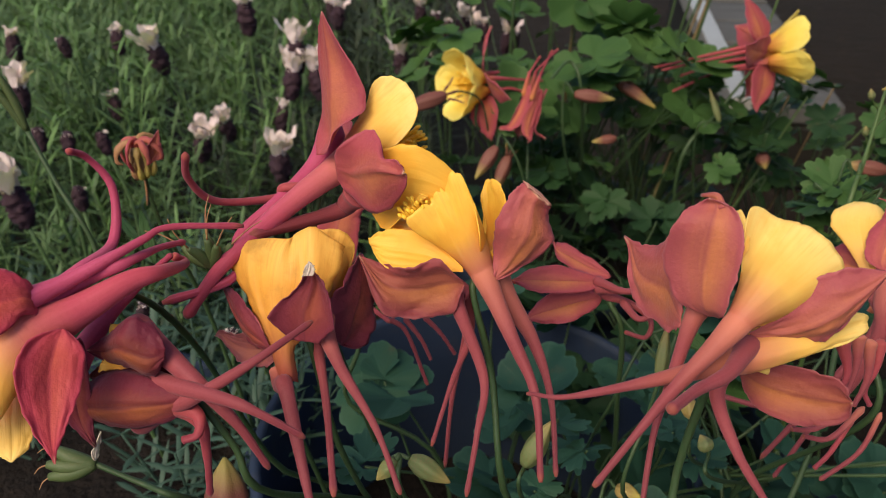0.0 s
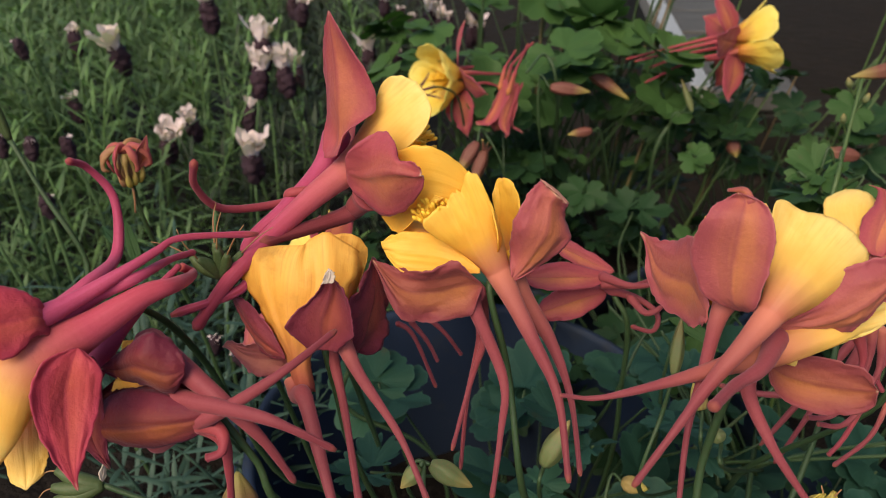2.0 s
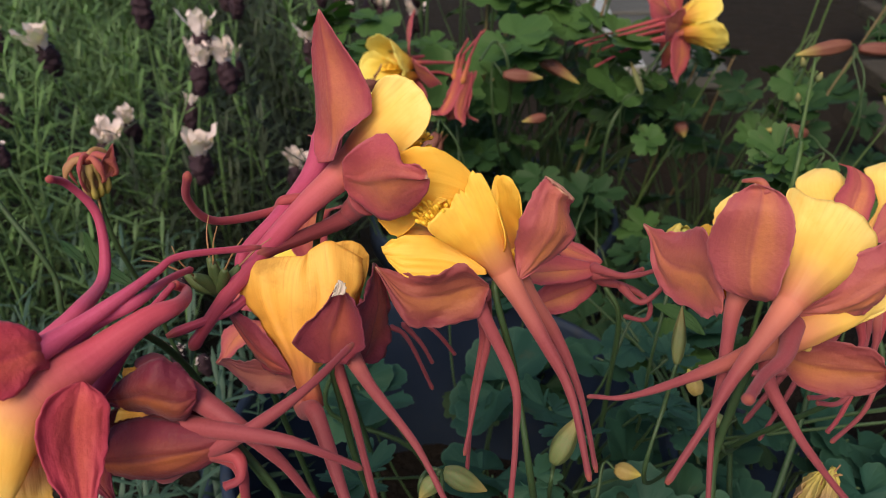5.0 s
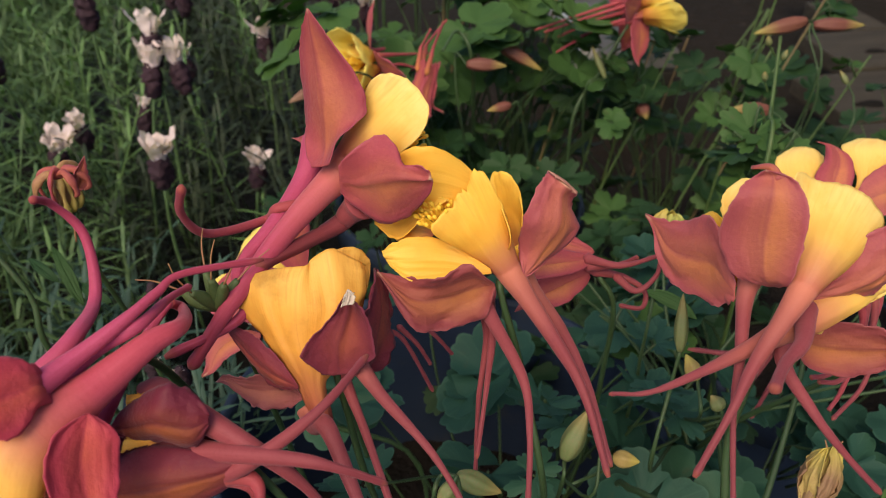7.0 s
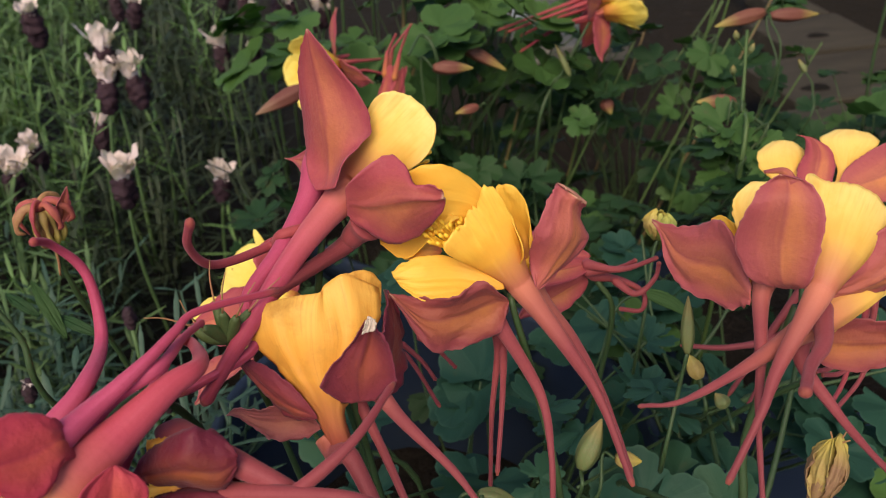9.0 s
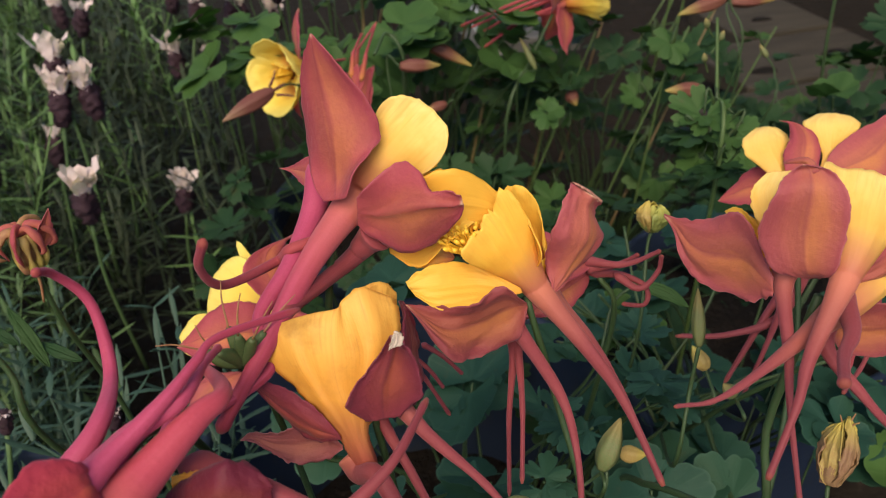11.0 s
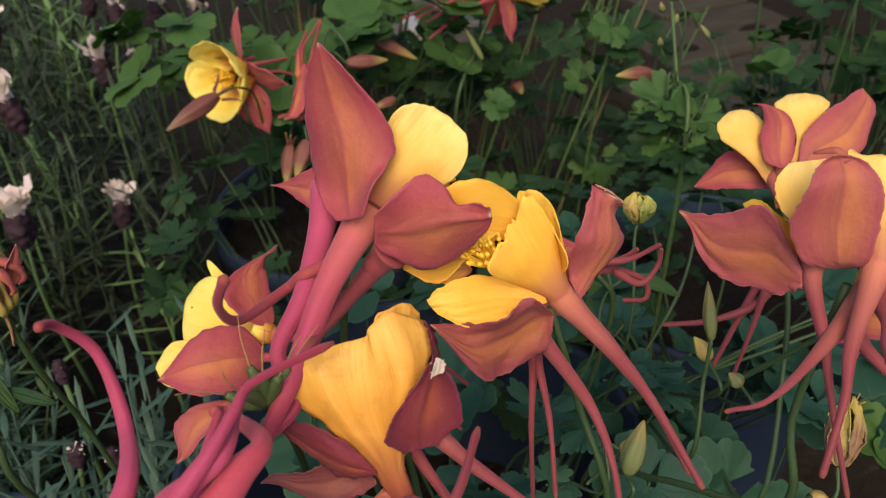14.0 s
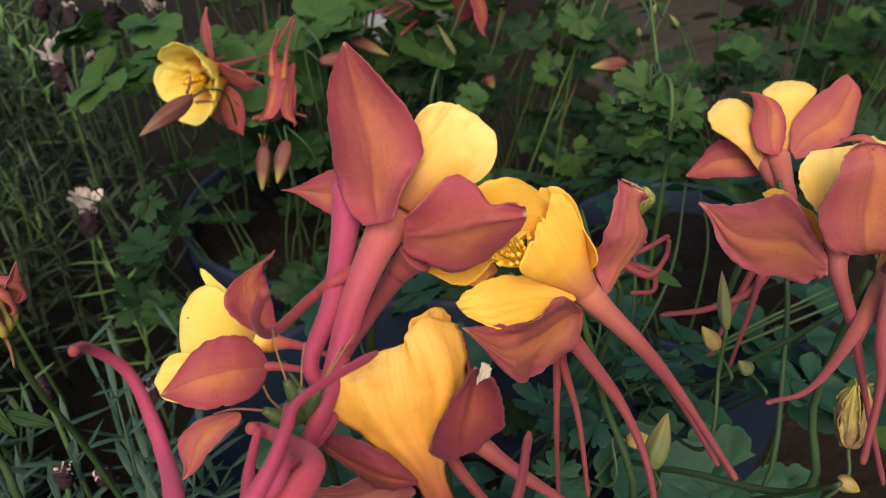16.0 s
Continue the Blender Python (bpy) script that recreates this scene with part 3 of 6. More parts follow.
def leafy(name, parent, material, rows, bulge=0.1, keel=0.3, ruffle=0.8, point=0.0, wide_foot=0.1, thick=0.22, label="", fold=0.0, fray=0.6, nu=44, nv=25):
    """A sepal or petal in mm as a smooth skin over cross rows from foot to tip: single points, or (left, right), or (left, ridge, right).
    bulge: how far the middle stands out, as a share of the width; keel: the depth of the crease along the middle; fold: lengthwise wrinkles; fray: unevenness of the rim."""
    SHEETS[0] += 1
    seed = SHEETS[0]
    wide = [[Vector(p) for p in r] for r in rows if isinstance(r[0], tuple)]
    middles = [(r[0] + r[-1]) / 2 for r in wide]
    first = Vector(rows[0]) if not isinstance(rows[0][0], tuple) else middles[0]
    last = Vector(rows[-1]) if not isinstance(rows[-1][0], tuple) else middles[-1]
    n = (last - first).cross(wide[0][-1] - wide[0][0]).normalized()
    full = []
    k = 0
    for r in rows:
        if isinstance(r[0], tuple):
            q = wide[k]
            k += 1
            if len(q) == 2:
                q = [q[0], middles[k - 1] + n * (bulge * (q[-1] - q[0]).length), q[-1]]
            full.append(q)
        else:
            p = Vector(r)
            side = (wide[0] if not full else wide[-1])
            half = (side[-1] - side[0]) * (wide_foot * 0.5 if not full else 0.02)
            c = max(3, len(side))
            full.append([p + half * (2 * i / (c - 1) - 1) for i in range(c)])
    lines = [spline([f[i] for f in full], nu - 1) for i in range(len(full[0]))]
    length = (last - first).length
    verts, uvs = [], []
    for i in range(nu):
        u = i / (nu - 1)
        row = [q[i] for q in lines]
        l, m, r = row[0], row[len(row) // 2], row[-1]
        grow = 1 + 0.05 * noise.noise(Vector((u * 5.0, seed * 1.7, 3.0))) + 0.03 * noise.noise(Vector((u * 15.0, seed * 2.9, 8.0)))
        across = (r - l)
        along = (lines[len(row) // 2][min(i + 1, nu - 1)] - lines[len(row) // 2][max(i - 1, 0)]).normalized()
        up = along.cross(across)
        up = up.normalized() if up.length > 1e-6 else n
        w = min(1.0, across.length / (0.25 * length + 1e-6))
        skin = spline(row, nv - 1) if len(row) > 3 else None
        for j in range(nv):
            v = (2 * j / (nv - 1) - 1)
            a = abs(v)
            x = v * (1 + (grow - 1) * a)
            p = skin[j].copy() if skin else l * (x * (x - 1) / 2) + m * (1 - x * x) + r * (x * (x + 1) / 2)
            q = Vector((u * 3.2, v * 1.8, seed * 7.3))
            p += up * (w * ruffle * (1.0 * noise.noise(q) * (0.35 + a * a) + 0.55 * noise.noise(q * 2.7) * (0.25 + a * a) + 0.40 * noise.noise(q * 5.8) * a * a))
            p += up * (w * fold * min(1.0, max(0.0, u * 1.6 - 0.15)) * (noise.noise(Vector((v * 3.4 + 0.5 * noise.noise(q), u * 1.1, seed * 5.1))) + 0.5 * noise.noise(Vector((v * 8.0, u * 1.6, seed * 2.2)))))
            p += across.normalized() * (v * a ** 6 * w * fray * (0.7 * noise.noise(Vector((u * 17.0, v * 0.6, seed * 4.1))) + 0.45 * noise.noise(Vector((u * 38.0, v * 0.6, seed * 6.1))))) if across.length > 1e-6 else Vector()
            p += along * (a * w * fray * 0.5 * noise.noise(Vector((v * 7.0, 2.0, seed * 3.7))) * max(0.0, u - 0.7) / 0.3)
            p -= up * (keel * w * math.exp(-(v / 0.12) ** 2) * min(1.0, 4 * u))
            if point:
                end = max(0.0, (u - 0.90) / 0.10)
                p += along * (point * end ** 2) + up * (point * 0.7 * end ** 3)
            verts.append(p / 1000)
            uvs.append((v * 0.5 + 0.5, u))
    ob = link_mesh(name, verts, grid_faces(nu, nv), material, parent, uvs, label)
    so = ob.modifiers.new("thickness", "SOLIDIFY")
    so.thickness, so.offset = thick / 1000, 0.0
    return ob


def trumpet(parent, rim, b, tail, material, spur_material, wide=4.5, thin=0.75, taper=2.0, inner=(0, 0, 0), ruffle=0.8, belly=0.05, full=0.55, jag=0.0, reach=125, nu=30, nv=64, knob=1.25):
    """A funnel-shaped petal in mm: a round throat at b that carries on the hollow spur, and a broad lip through the rim points, in order across its outer side.
    inner: a place in the middle of the flower, which the open side faces. The first stretch of the spur is of one mesh with the lip."""
    SHEETS[0] += 1
    seed = SHEETS[0]
    b, rim, tail = Vector(b), [Vector(p) for p in rim], [Vector(p) for p in tail]
    centre = sum(rim, Vector()) / len(rim)
    lead = ((b - tail[0]).normalized() + (centre - b).normalized()).normalized()
    e1 = b - Vector(inner)
    e1 = (e1 - lead * e1.dot(lead)).normalized()
    e2 = lead.cross(e1)
    if e2.dot(rim[-1] - rim[0]) < 0:
        e2 = -e2
    count = len(rim)
    keys = [(radians(-reach + 2 * reach * i / (count - 1)), p) for i, p in enumerate(rim)]
    back = b + lead * (wide * 1.1) - e1 * (wide * 1.25)
    keys.append((math.pi, back))
    ring = [(a - 2 * math.pi, p) for a, p in keys[-2:]] + keys + [(a + 2 * math.pi, p) for a, p in keys[:2]]

    def lip_at(a):
        h = max(i for i in range(1, len(ring) - 2) if a >= ring[i][0] - 1e-9)
        x = (a - ring[h][0]) / (ring[h + 1][0] - ring[h][0])
        p0, p1, p2, p3 = (ring[h + q][1] for q in (-1, 0, 1, 2))
        return 0.5 * (2 * p1 + (p2 - p0) * x + (2 * p0 - 5 * p1 + 4 * p2 - p3) * x * x + (3 * p1 - p0 - 3 * p2 + p3) * x ** 3)

    def rad(s):
        r = thin + (wide - thin) * (0.75 * (1 - s) ** taper + 0.25 * max(0.0, 1 - s / 0.25) ** 1.5) + 0.04 * math.sin(s * 31)
        return r * (1 + (knob - 1) * math.exp(-((s - 0.965) / 0.025) ** 2)) * (0.55 if s > 0.995 else 1)

    long, cut = 48, 12
    cs = spline([b] + tail, long, b + lead * (tail[0] - b).length)
    frames = []
    up = e1
    for k, c in enumerate(cs):
        d = (cs[min(k + 1, long)] - cs[max(k - 1, 0)]).normalized() if k else -lead
        up = (up - d * up.dot(d)).normalized()
        side = d.cross(up)
        if k == 0:
            turn = 1.0 if side.dot(e2) > 0 else -1.0
        frames.append((c, up, side * turn))

    def tube_ring(k, more=0.0):
        c, x, y = frames[k]
        r = rad(k / long) + more
        return [c + (x * math.cos(2 * math.pi * (j / nv - 0.5)) + y * math.sin(2 * math.pi * (j / nv - 0.5))) * r for j in range(nv + 1)]

    verts, uvs = [], []
    for k in range(cut, 0, -1):
        verts += [p / 1000 for p in tube_ring(k)]
        uvs += [(j / nv, k / long) for j in range(nv + 1)]
    foot = tube_ring(0)
    for i in range(nu):
        u = (i / (nu - 1)) ** 1.05
        for j in range(nv + 1):
            a = 2 * math.pi * (j / nv - 0.5)
            s, k = math.sin(a), math.cos(a)
            radial = e1 * k + e2 * s
            lip = lip_at(min(max(a, -math.pi + 1e-6), math.pi - 1e-6))
            d = (lip - foot[j]).length
            if abs(a) < 2.2:
                lip += (lip - b) * ((0.020 * noise.noise(Vector((a * 3.0, seed * 1.9, 0.3))) + 0.012 * noise.noise(Vector((a * 10.0, seed * 2.9, 4.3)))) * (1 - (abs(a) / 2.2) ** 2))
            if jag:
                tear = noise.noise(Vector((a * 4.5, seed * 3.9, 2.3))) + 0.6 * noise.noise(Vector((a * 11.0, seed * 1.3, 5.3)))
                lip -= (lip - b) * (jag * max(0.0, 1 - abs(tear) * 3.5) * max(0.0, 1 - (a / 1.9) ** 2))
            c1 = foot[j] + (lead + radial * 0.22) * (d * 0.34)
            c2 = foot[j].lerp(lip, 0.68).lerp(lip - lead * (d * 0.36), full * max(0.0, min(1.0, k + 0.8))) + e1 * (belly * d * max(0.0, k))
            p = foot[j] * (1 - u) ** 3 + c1 * (3 * u * (1 - u) ** 2) + c2 * (3 * u * u * (1 - u)) + lip * u ** 3
            q = Vector((u * 2.6, s * 2.2 + k, seed * 7.3))
            w = u ** 1.5 * max(0.15, k + 0.3)
            p += e1 * (ruffle * w * (1.0 * noise.noise(q) + 0.55 * noise.noise(q * 2.6) + 0.35 * noise.noise(q * 5.5) * u))
            p += e1 * (ruffle * 0.40 * noise.noise(Vector((a * 6.5, u * 1.2, seed * 3.3))) * math.sin(math.pi * min(1.0, u * 1.1)) * max(0.0, k + 0.2))
            verts.append(p / 1000)
            uvs.append((j / nv, u))
    faces = grid_faces(nu + cut, nv + 1)
    ob = link_mesh("petal", verts, faces, material, parent, uvs)
    ob.data.materials.append(spur_material)
    ob.data.polygons.foreach_set("material_index", [1 if q // nv < cut else 0 for q in range(len(faces))])
    so = ob.modifiers.new("thickness", "SOLIDIFY")
    so.thickness, so.offset, so.use_rim = 0.0003, 0.0, True
    verts, uvs = [], []
    for k in range(cut - 1, long + 1):
        verts += [p / 1000 for p in tube_ring(k, 0.17)]
        uvs += [(j / nv, k / long) for j in range(nv + 1)]
    rows = long + 2 - cut
    link_mesh("spur", verts, grid_faces(rows, nv + 1) + [tuple((rows - 1) * (nv + 1) + j for j in range(nv))], spur_material, ob, uvs)
    return ob


def stalk(parent, points, a=0.9, b=1.1, material=None, name="stem"):
    x, y, z = points[-1]
    if 330 < z < 420 and math.hypot(x - 15, y - 275) < 95 and parent.location.length < 1e-6:
        points = list(points) + [(15 + (x - 15) * 0.7, 275 + (y - 275) * 0.7, 232)]  # down to the soil of the low-filled pot
    return tube(name, parent, material or STEM, points, lambda s: a + (b - a) * s + 0.06 * math.sin(s * 23), 24, 8)


def tuft(parent, centre, way, count=26, length=9.0, spread=0.45, seed=1, thick=0.28, label="bright yellow stamens"):
    """A brush of stamens: thin filaments with small anthers, one mesh."""
    rng = random.Random(seed)
    way = Vector(way).normalized()
    verts, faces, uvs = [], [], []
    for _ in range(count):
        off = Vector((rng.gauss(0, 1), rng.gauss(0, 1), rng.gauss(0, 1)))
        d = (way + off * spread * 0.5).normalized()
        ln = length * rng.uniform(0.7, 1.1)
        a = Vector(centre) + off * 0.7
        v, f, uv = tube_data([a / 1000, (a + d * ln * 0.55 + off * 0.2) / 1000, (a + d * ln) / 1000],
                             lambda s: (thick if s < 0.78 else thick * 2.3) / 1000 * (0.6 if s > 0.97 else 1), 8, 5, 1.0, len(verts))
        verts += v
        faces += f
        uvs += uv
    return link_mesh("stamen_tuft", verts, faces, STAMEN, parent, uvs, label)


def bud(parent, base, tip, radius, material, name="bud", label=""):
    """A closed bud of five pointed sepals pressed together."""
    b, t = mm(base), mm(tip)
    d = (t - b).normalized()
    x = d.orthogonal().normalized()
    y = d.cross(x)
    n, sides = 16, 25
    verts, uvs, faces = [], [], []
    for k in range(n + 1):
        s = k / n
        prof = math.sin(math.pi * min(1.0, 0.08 + s * 0.90)) ** 0.75 * (1.18 - 0.62 * s)
        for j in range(sides):
            a = 2 * math.pi * j / sides
            rib = 1 - 0.16 * abs(math.sin(a * 2.5)) ** 4
            rr = radius / 1000 * prof * rib
            verts.append(b + (t - b) * s + x * (math.cos(a + s * 0.5) * rr) + y * (math.sin(a + s * 0.5) * rr))
            uvs.append((j / sides, s))
    for k in range(n):
        for j in range(sides):
            faces.append((k * sides + j, k * sides + (j + 1) % sides, (k + 1) * sides + (j + 1) % sides, (k + 1) * sides + j))
    faces.append(tuple(range(sides))[::-1])
    faces.append(tuple(n * sides + j for j in range(sides)))
    return link_mesh(name, verts, faces, material, parent, uvs, label)


def leaflet_data(m, size, seed, start=0, deep=1.0):
    """A fan-shaped leaflet with rounded lobes, in the xy plane of m, its foot at the origin and its middle along y."""
    rng = random.Random(seed)
    ph, cup, fold = rng.uniform(-0.2, 0.2), rng.uniform(-0.25, 0.30), rng.uniform(0.05, 0.35)
    na, nr = 49, 5
    verts, uvs, faces = [m @ Vector((0, 0, 0))], [(0.5, 0)], []
    for k in range(1, nr + 1):
        s = k / nr
        for i in range(na):
            x = i / (na - 1)
            th = radians(-112 + 224 * x)
            body = 0.62 + 0.38 * math.cos(th * 0.80)
            lobe = 1 - 0.50 * deep * (1 - abs(math.cos(1.5 * (th + ph * 0.4) / 0.56))) ** 1.7 - 0.20 * deep * (1 - abs(math.cos(1.5 * (th + ph * 0.4) / 0.187))) ** 1.4
            r = size * (1 + (body * lobe - 1) * s ** 0.8) * s
            px, py = math.sin(th) * r, math.cos(th) * r
            z = cup * (r * r) / size + fold * abs(px) * 0.5 + 0.05 * size * s * math.sin(5 * th + seed)
            verts.append(m @ Vector((px, py, z)))
            uvs.append((x, s))
    for i in range(na - 1):
        faces.append((start, start + 1 + i + 1, start + 1 + i))
    for k in range(nr - 1):
        for i in range(na - 1):
            a = start + 1 + k * na + i
            faces.append((a, a + 1, a + na + 1, a + na))
    return verts, faces, uvs


def leaf(parent, at, size, yaw, pitch, roll=0, foot=None, seed=0, material=None, leaflets=3, label="", deep=1.0):
    """A columbine leaf: rounded leaflets on a thin stalk. at: the joint, in metres; size: a leaflet's radius."""
    at = Vector(at)
    base = Matrix.Translation(at) @ Euler((radians(pitch), radians(roll), radians(yaw))).to_matrix().to_4x4()
    verts, faces, uvs = [], [], []
    rng = random.Random(seed * 31 + 7)
    turns = {1: (0,), 2: (-50, 45), 3: (0, -82, 82)}[leaflets]
    for k, a in enumerate(turns):
        stem = size * rng.uniform(0.05, 0.25)
        m = base @ Euler((radians(rng.uniform(-12, 12)), radians(rng.uniform(-14, 14)), radians(a + rng.uniform(-10, 10)))).to_matrix().to_4x4() @ Matrix.Translation((0, stem, 0))
        v, f, uv = leaflet_data(m, size * rng.uniform(0.82, 1.1), seed * 5 + k, len(verts), deep)
        verts += v
        faces += f
        uvs += uv
    ob = link_mesh("leaf", verts, faces, material or LEAF, parent, uvs, label)
    if foot is not None:
        foot = Vector(foot)
        midp = at.lerp(foot, 0.45) + Vector((rng.uniform(-1, 1), rng.uniform(-1, 1), 1.0)) * 0.012
        v, f, uv = tube_data([at, midp, foot], lambda s: 0.0005 + 0.0004 * s, 8, 6)
        link_mesh("leaf_stalk", v, f, STEM, parent, uv)
    return ob


# ---- ground and wooden deck ----
def ground_sheet():
    rng = random.Random(3)
    n = 60
    verts, uvs = [], []
    for i in range(n):
        for j in range(n):
            a, b = 2 * i / (n - 1) - 1, 2 * j / (n - 1) - 1
            x, y = a * abs(a) ** 3 * 60, b * abs(b) ** 3 * 60 + 0.5
            z = 0.12 + (0.012 * noise.noise(Vector((x * 6, y * 6, 0))) if abs(a) < 0.8 and abs(b) < 0.8 else 0)
            verts.append((x, y, z))
            uvs.append((i / n, j / n))
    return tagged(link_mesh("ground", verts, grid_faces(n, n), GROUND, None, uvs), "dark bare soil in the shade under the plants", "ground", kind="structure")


ground_sheet()


def box_data(sx, sy, sz, bevel):
    bm = bmesh.new()
    bmesh.ops.create_cube(bm, size=1.0)
    bmesh.ops.scale(bm, vec=(sx, sy, sz), verts=bm.verts)
    bmesh.ops.bevel(bm, geom=bm.edges[:], offset=bevel, segments=2, affect="EDGES", profile=0.6)
    return bm


def box(name, parent, material, at, size, yaw=0, bevel=0.003, label=""):
    bm = box_data(*size, bevel)
    me = bpy.data.meshes.new(name)
    bm.to_mesh(me)
    bm.free()
    me.materials.append(material)
    ob = new(name, me)
    ob.parent = parent
    ob.matrix_basis = pose(*at, 0, 0, yaw)
    return tagged(ob, label)


# Unseen board wall, added to keep sky light off the deck and step.
wall = thing("added_wall_east", "added unseen dark board wall that blocks sky light from the east", "fence", kind="structure")
box("sky_blocking_panel", wall, WOOD, (2.3, 0.4, 1.0), (0.06, 5.4, 1.9))

DECK_YAW = -8.0
deck = thing("wooden_deck", "corner of a low deck with pale weathered boards and trim", "deck", kind="structure")
deck.matrix_basis = pose(0.360, 0.950, 0.0, 0, 0, DECK_YAW)
for k in range(6):
    box("plank", deck, PALEWOOD, (0.085, 0.062 + 0.122 * k, 0.2285 + 0.0012 * (k % 3)), (0.11, 0.112, 0.026), bevel=0.004)
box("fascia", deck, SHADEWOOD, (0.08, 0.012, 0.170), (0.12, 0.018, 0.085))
box("edge_trim", deck, GREYPAINT, (0.014, 0.365, 0.2340), (0.028, 0.730, 0.030), label="pale grey painted edge strip")
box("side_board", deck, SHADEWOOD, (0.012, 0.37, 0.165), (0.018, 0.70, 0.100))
step = thing("wooden_step", "low step of weathered grey brown boards with dark knots", "step", kind="structure")
step.matrix_basis = pose(0.560, 0.630, 0.0, 0, 0, -4.6)
for k in range(5):
    start = -0.02 + 0.095 * k
    box("plank", step, WOOD, (start + (0.33 - start) / 2, 0.068 + 0.149 * k, 0.186 + 0.0012 * (k % 3)), (0.33 - start, 0.140, 0.026), bevel=0.004)
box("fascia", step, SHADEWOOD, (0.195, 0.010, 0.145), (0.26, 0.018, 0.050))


def knot(parent, x, y, z, a, b):
    verts, faces, uvs = [], [], []
    n = 20
    for r, h in ((1.0, -0.001), (0.9, 0.0006), (0.45, 0.0009)):
        for k in range(n):
            th = 2 * math.pi * k / n
            w = 1 + 0.12 * math.sin(3 * th + x * 40)
            verts.append((x + math.cos(th) * a * r * w, y + math.sin(th) * b * r * w, z + h))
            uvs.append((r, k / n))
    for q in range(2):
        for k in range(n):
            faces.append((q * n + k, q * n + (k + 1) % n, (q + 1) * n + (k + 1) % n, (q + 1) * n + k))
    faces.append(tuple(2 * n + k for k in range(n)))
    return link_mesh("knot", verts, faces, KNOT, parent, uvs, "dark wood knot")


for x, y, a, b in ((0.255, 0.205, 0.024, 0.010), (0.125, 0.185, 0.022, 0.011), (0.24, 0.350, 0.018, 0.009)):
    k = int(y / 0.149)
    knot(step, x, y, 0.1992 + 0.0012 * (k % 3), a, b)


# ---- pots ----
def pot(x, y, top, radius, height, label, fill=0.88):
    t = thing("plant_pot", label, "plant pot", "nursery pots", at=(x, y, top - height))
    prof = [(0.0, 0.0), (0.76, 0.0), (0.80, 0.02), (0.93, 0.84), (0.935, 0.86), (1.0, 0.865), (1.0, 0.985), (0.985, 1.0), (0.955, 1.0), (0.945, 0.985), (0.91, 0.86), (0.80, 0.20)]
    n = 56
    verts, faces, uvs = [], [], []
    for i, (r, h) in enumerate(prof):
        for k in range(n):
            a = 2 * math.pi * k / n
            verts.append((math.cos(a) * r * radius, math.sin(a) * r * radius, h * height))
            uvs.append((k / n, i / len(prof)))
    for i in range(len(prof) - 1):
        for k in range(n):
            faces.append((i * n + k, i * n + (k + 1) % n, (i + 1) * n + (k + 1) % n, (i + 1) * n + k))
    link_mesh("pot_wall", verts, faces, PLASTIC, t, uvs)
    verts, faces, uvs = [], [], []
    m = 12
    for i in range(m + 1):
        for k in range(n):
            a, r = 2 * math.pi * k / n, i / m * radius * (0.80 + (fill - 0.20) * 0.155)
            px, py = math.cos(a) * r, math.sin(a) * r
            verts.append((px, py, height * fill + 0.006 * noise.noise(Vector((px * 60, py * 60, x * 9)))))
            uvs.append((k / n, i / m))
    for i in range(m):
        for k in range(n):
            faces.append((i * n + k, i * n + (k + 1) % n, (i + 1) * n + (k + 1) % n, (i + 1) * n + k))
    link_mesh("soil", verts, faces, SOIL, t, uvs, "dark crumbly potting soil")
    return t


POTS = [(0.015, 0.275, 0.345, 0.105, 0.52), (0.26, 0.335, 0.31, 0.09, 0.88), (0.10, 0.56, 0.29, 0.10, 0.88), (-0.20, 0.30, 0.30, 0.10, 0.88)]
for x, y, top, r, fill in POTS:
    pot(x, y, top, r, top - 0.12, "dark blue grey plastic nursery pot on the ground", fill)


# ---- columbine foliage ----
def columbine_plant(label, x, y, spread, low, high, count, size, seed, base, light=0.25, usual=None, deep=1.0):
    """A clump of leaves on thin stalks that rise from one crown."""
    t = thing("columbine_plant", label, "plant", "columbine plants", at=(x, y, base))
    rng = random.Random(seed)
    for k in range(count):
        a, d = rng.uniform(0, 2 * math.pi), spread * math.sqrt(rng.random())
        px, py = math.cos(a) * d, math.sin(a) * d
        z = low + (high - low) * rng.random() * (1 - 0.4 * d / spread) - base
        if 0.015 < x + px < 0.065 and 0.29 < y + py < 0.35:
            continue  # a bare dark gap between the pots
        yaw = math.degrees(math.atan2(py, px)) - 90 + rng.uniform(-50, 50)
        leaf(t, (px, py, z), size * rng.uniform(0.7, 1.2), yaw, rng.uniform(-35, 15), rng.uniform(-25, 25),
             (px * 0.25, py * 0.25, 0.0), seed * 100 + k, LEAF_LIGHT if rng.random() < light else usual or LEAF, deep=deep)
    return t


front = columbine_plant("low blue green columbine leaves in a dark pot", 0.045, 0.255, 0.10, 0.350, 0.390, 14, 0.024, 11, 0.24, 0.05, None, 0.32)
columbine_plant("dense blue green columbine leaves in a dark pot", 0.195, 0.275, 0.11, 0.350, 0.400, 20, 0.023, 12, 0.28, 0.05, None, 0.35)
columbine_plant("small rounded columbine leaves low in the pot", 0.125, 0.20, 0.075, 0.330, 0.380, 15, 0.020, 19, 0.02, 0.05, None, 0.35)
columbine_plant("spreading green columbine leaves behind the flowers", 0.15, 0.40, 0.13, 0.27, 0.375, 50, 0.020, 13, 0.25, 0.1, LEAF_DEEP_SHADE, 0.9)
columbine_plant("shaded green columbine leaves beside the deck", 0.29, 0.545, 0.14, 0.25, 0.41, 68, 0.0200, 14, 0.20, 0.10, LEAF_DEEP_SHADE, 0.9)
columbine_plant("shaded green columbine leaves at the edge of the deck", 0.45, 0.50, 0.11, 0.24, 0.33, 38, 0.019, 18, 0.20, 0.05, LEAF_DEEP_SHADE)
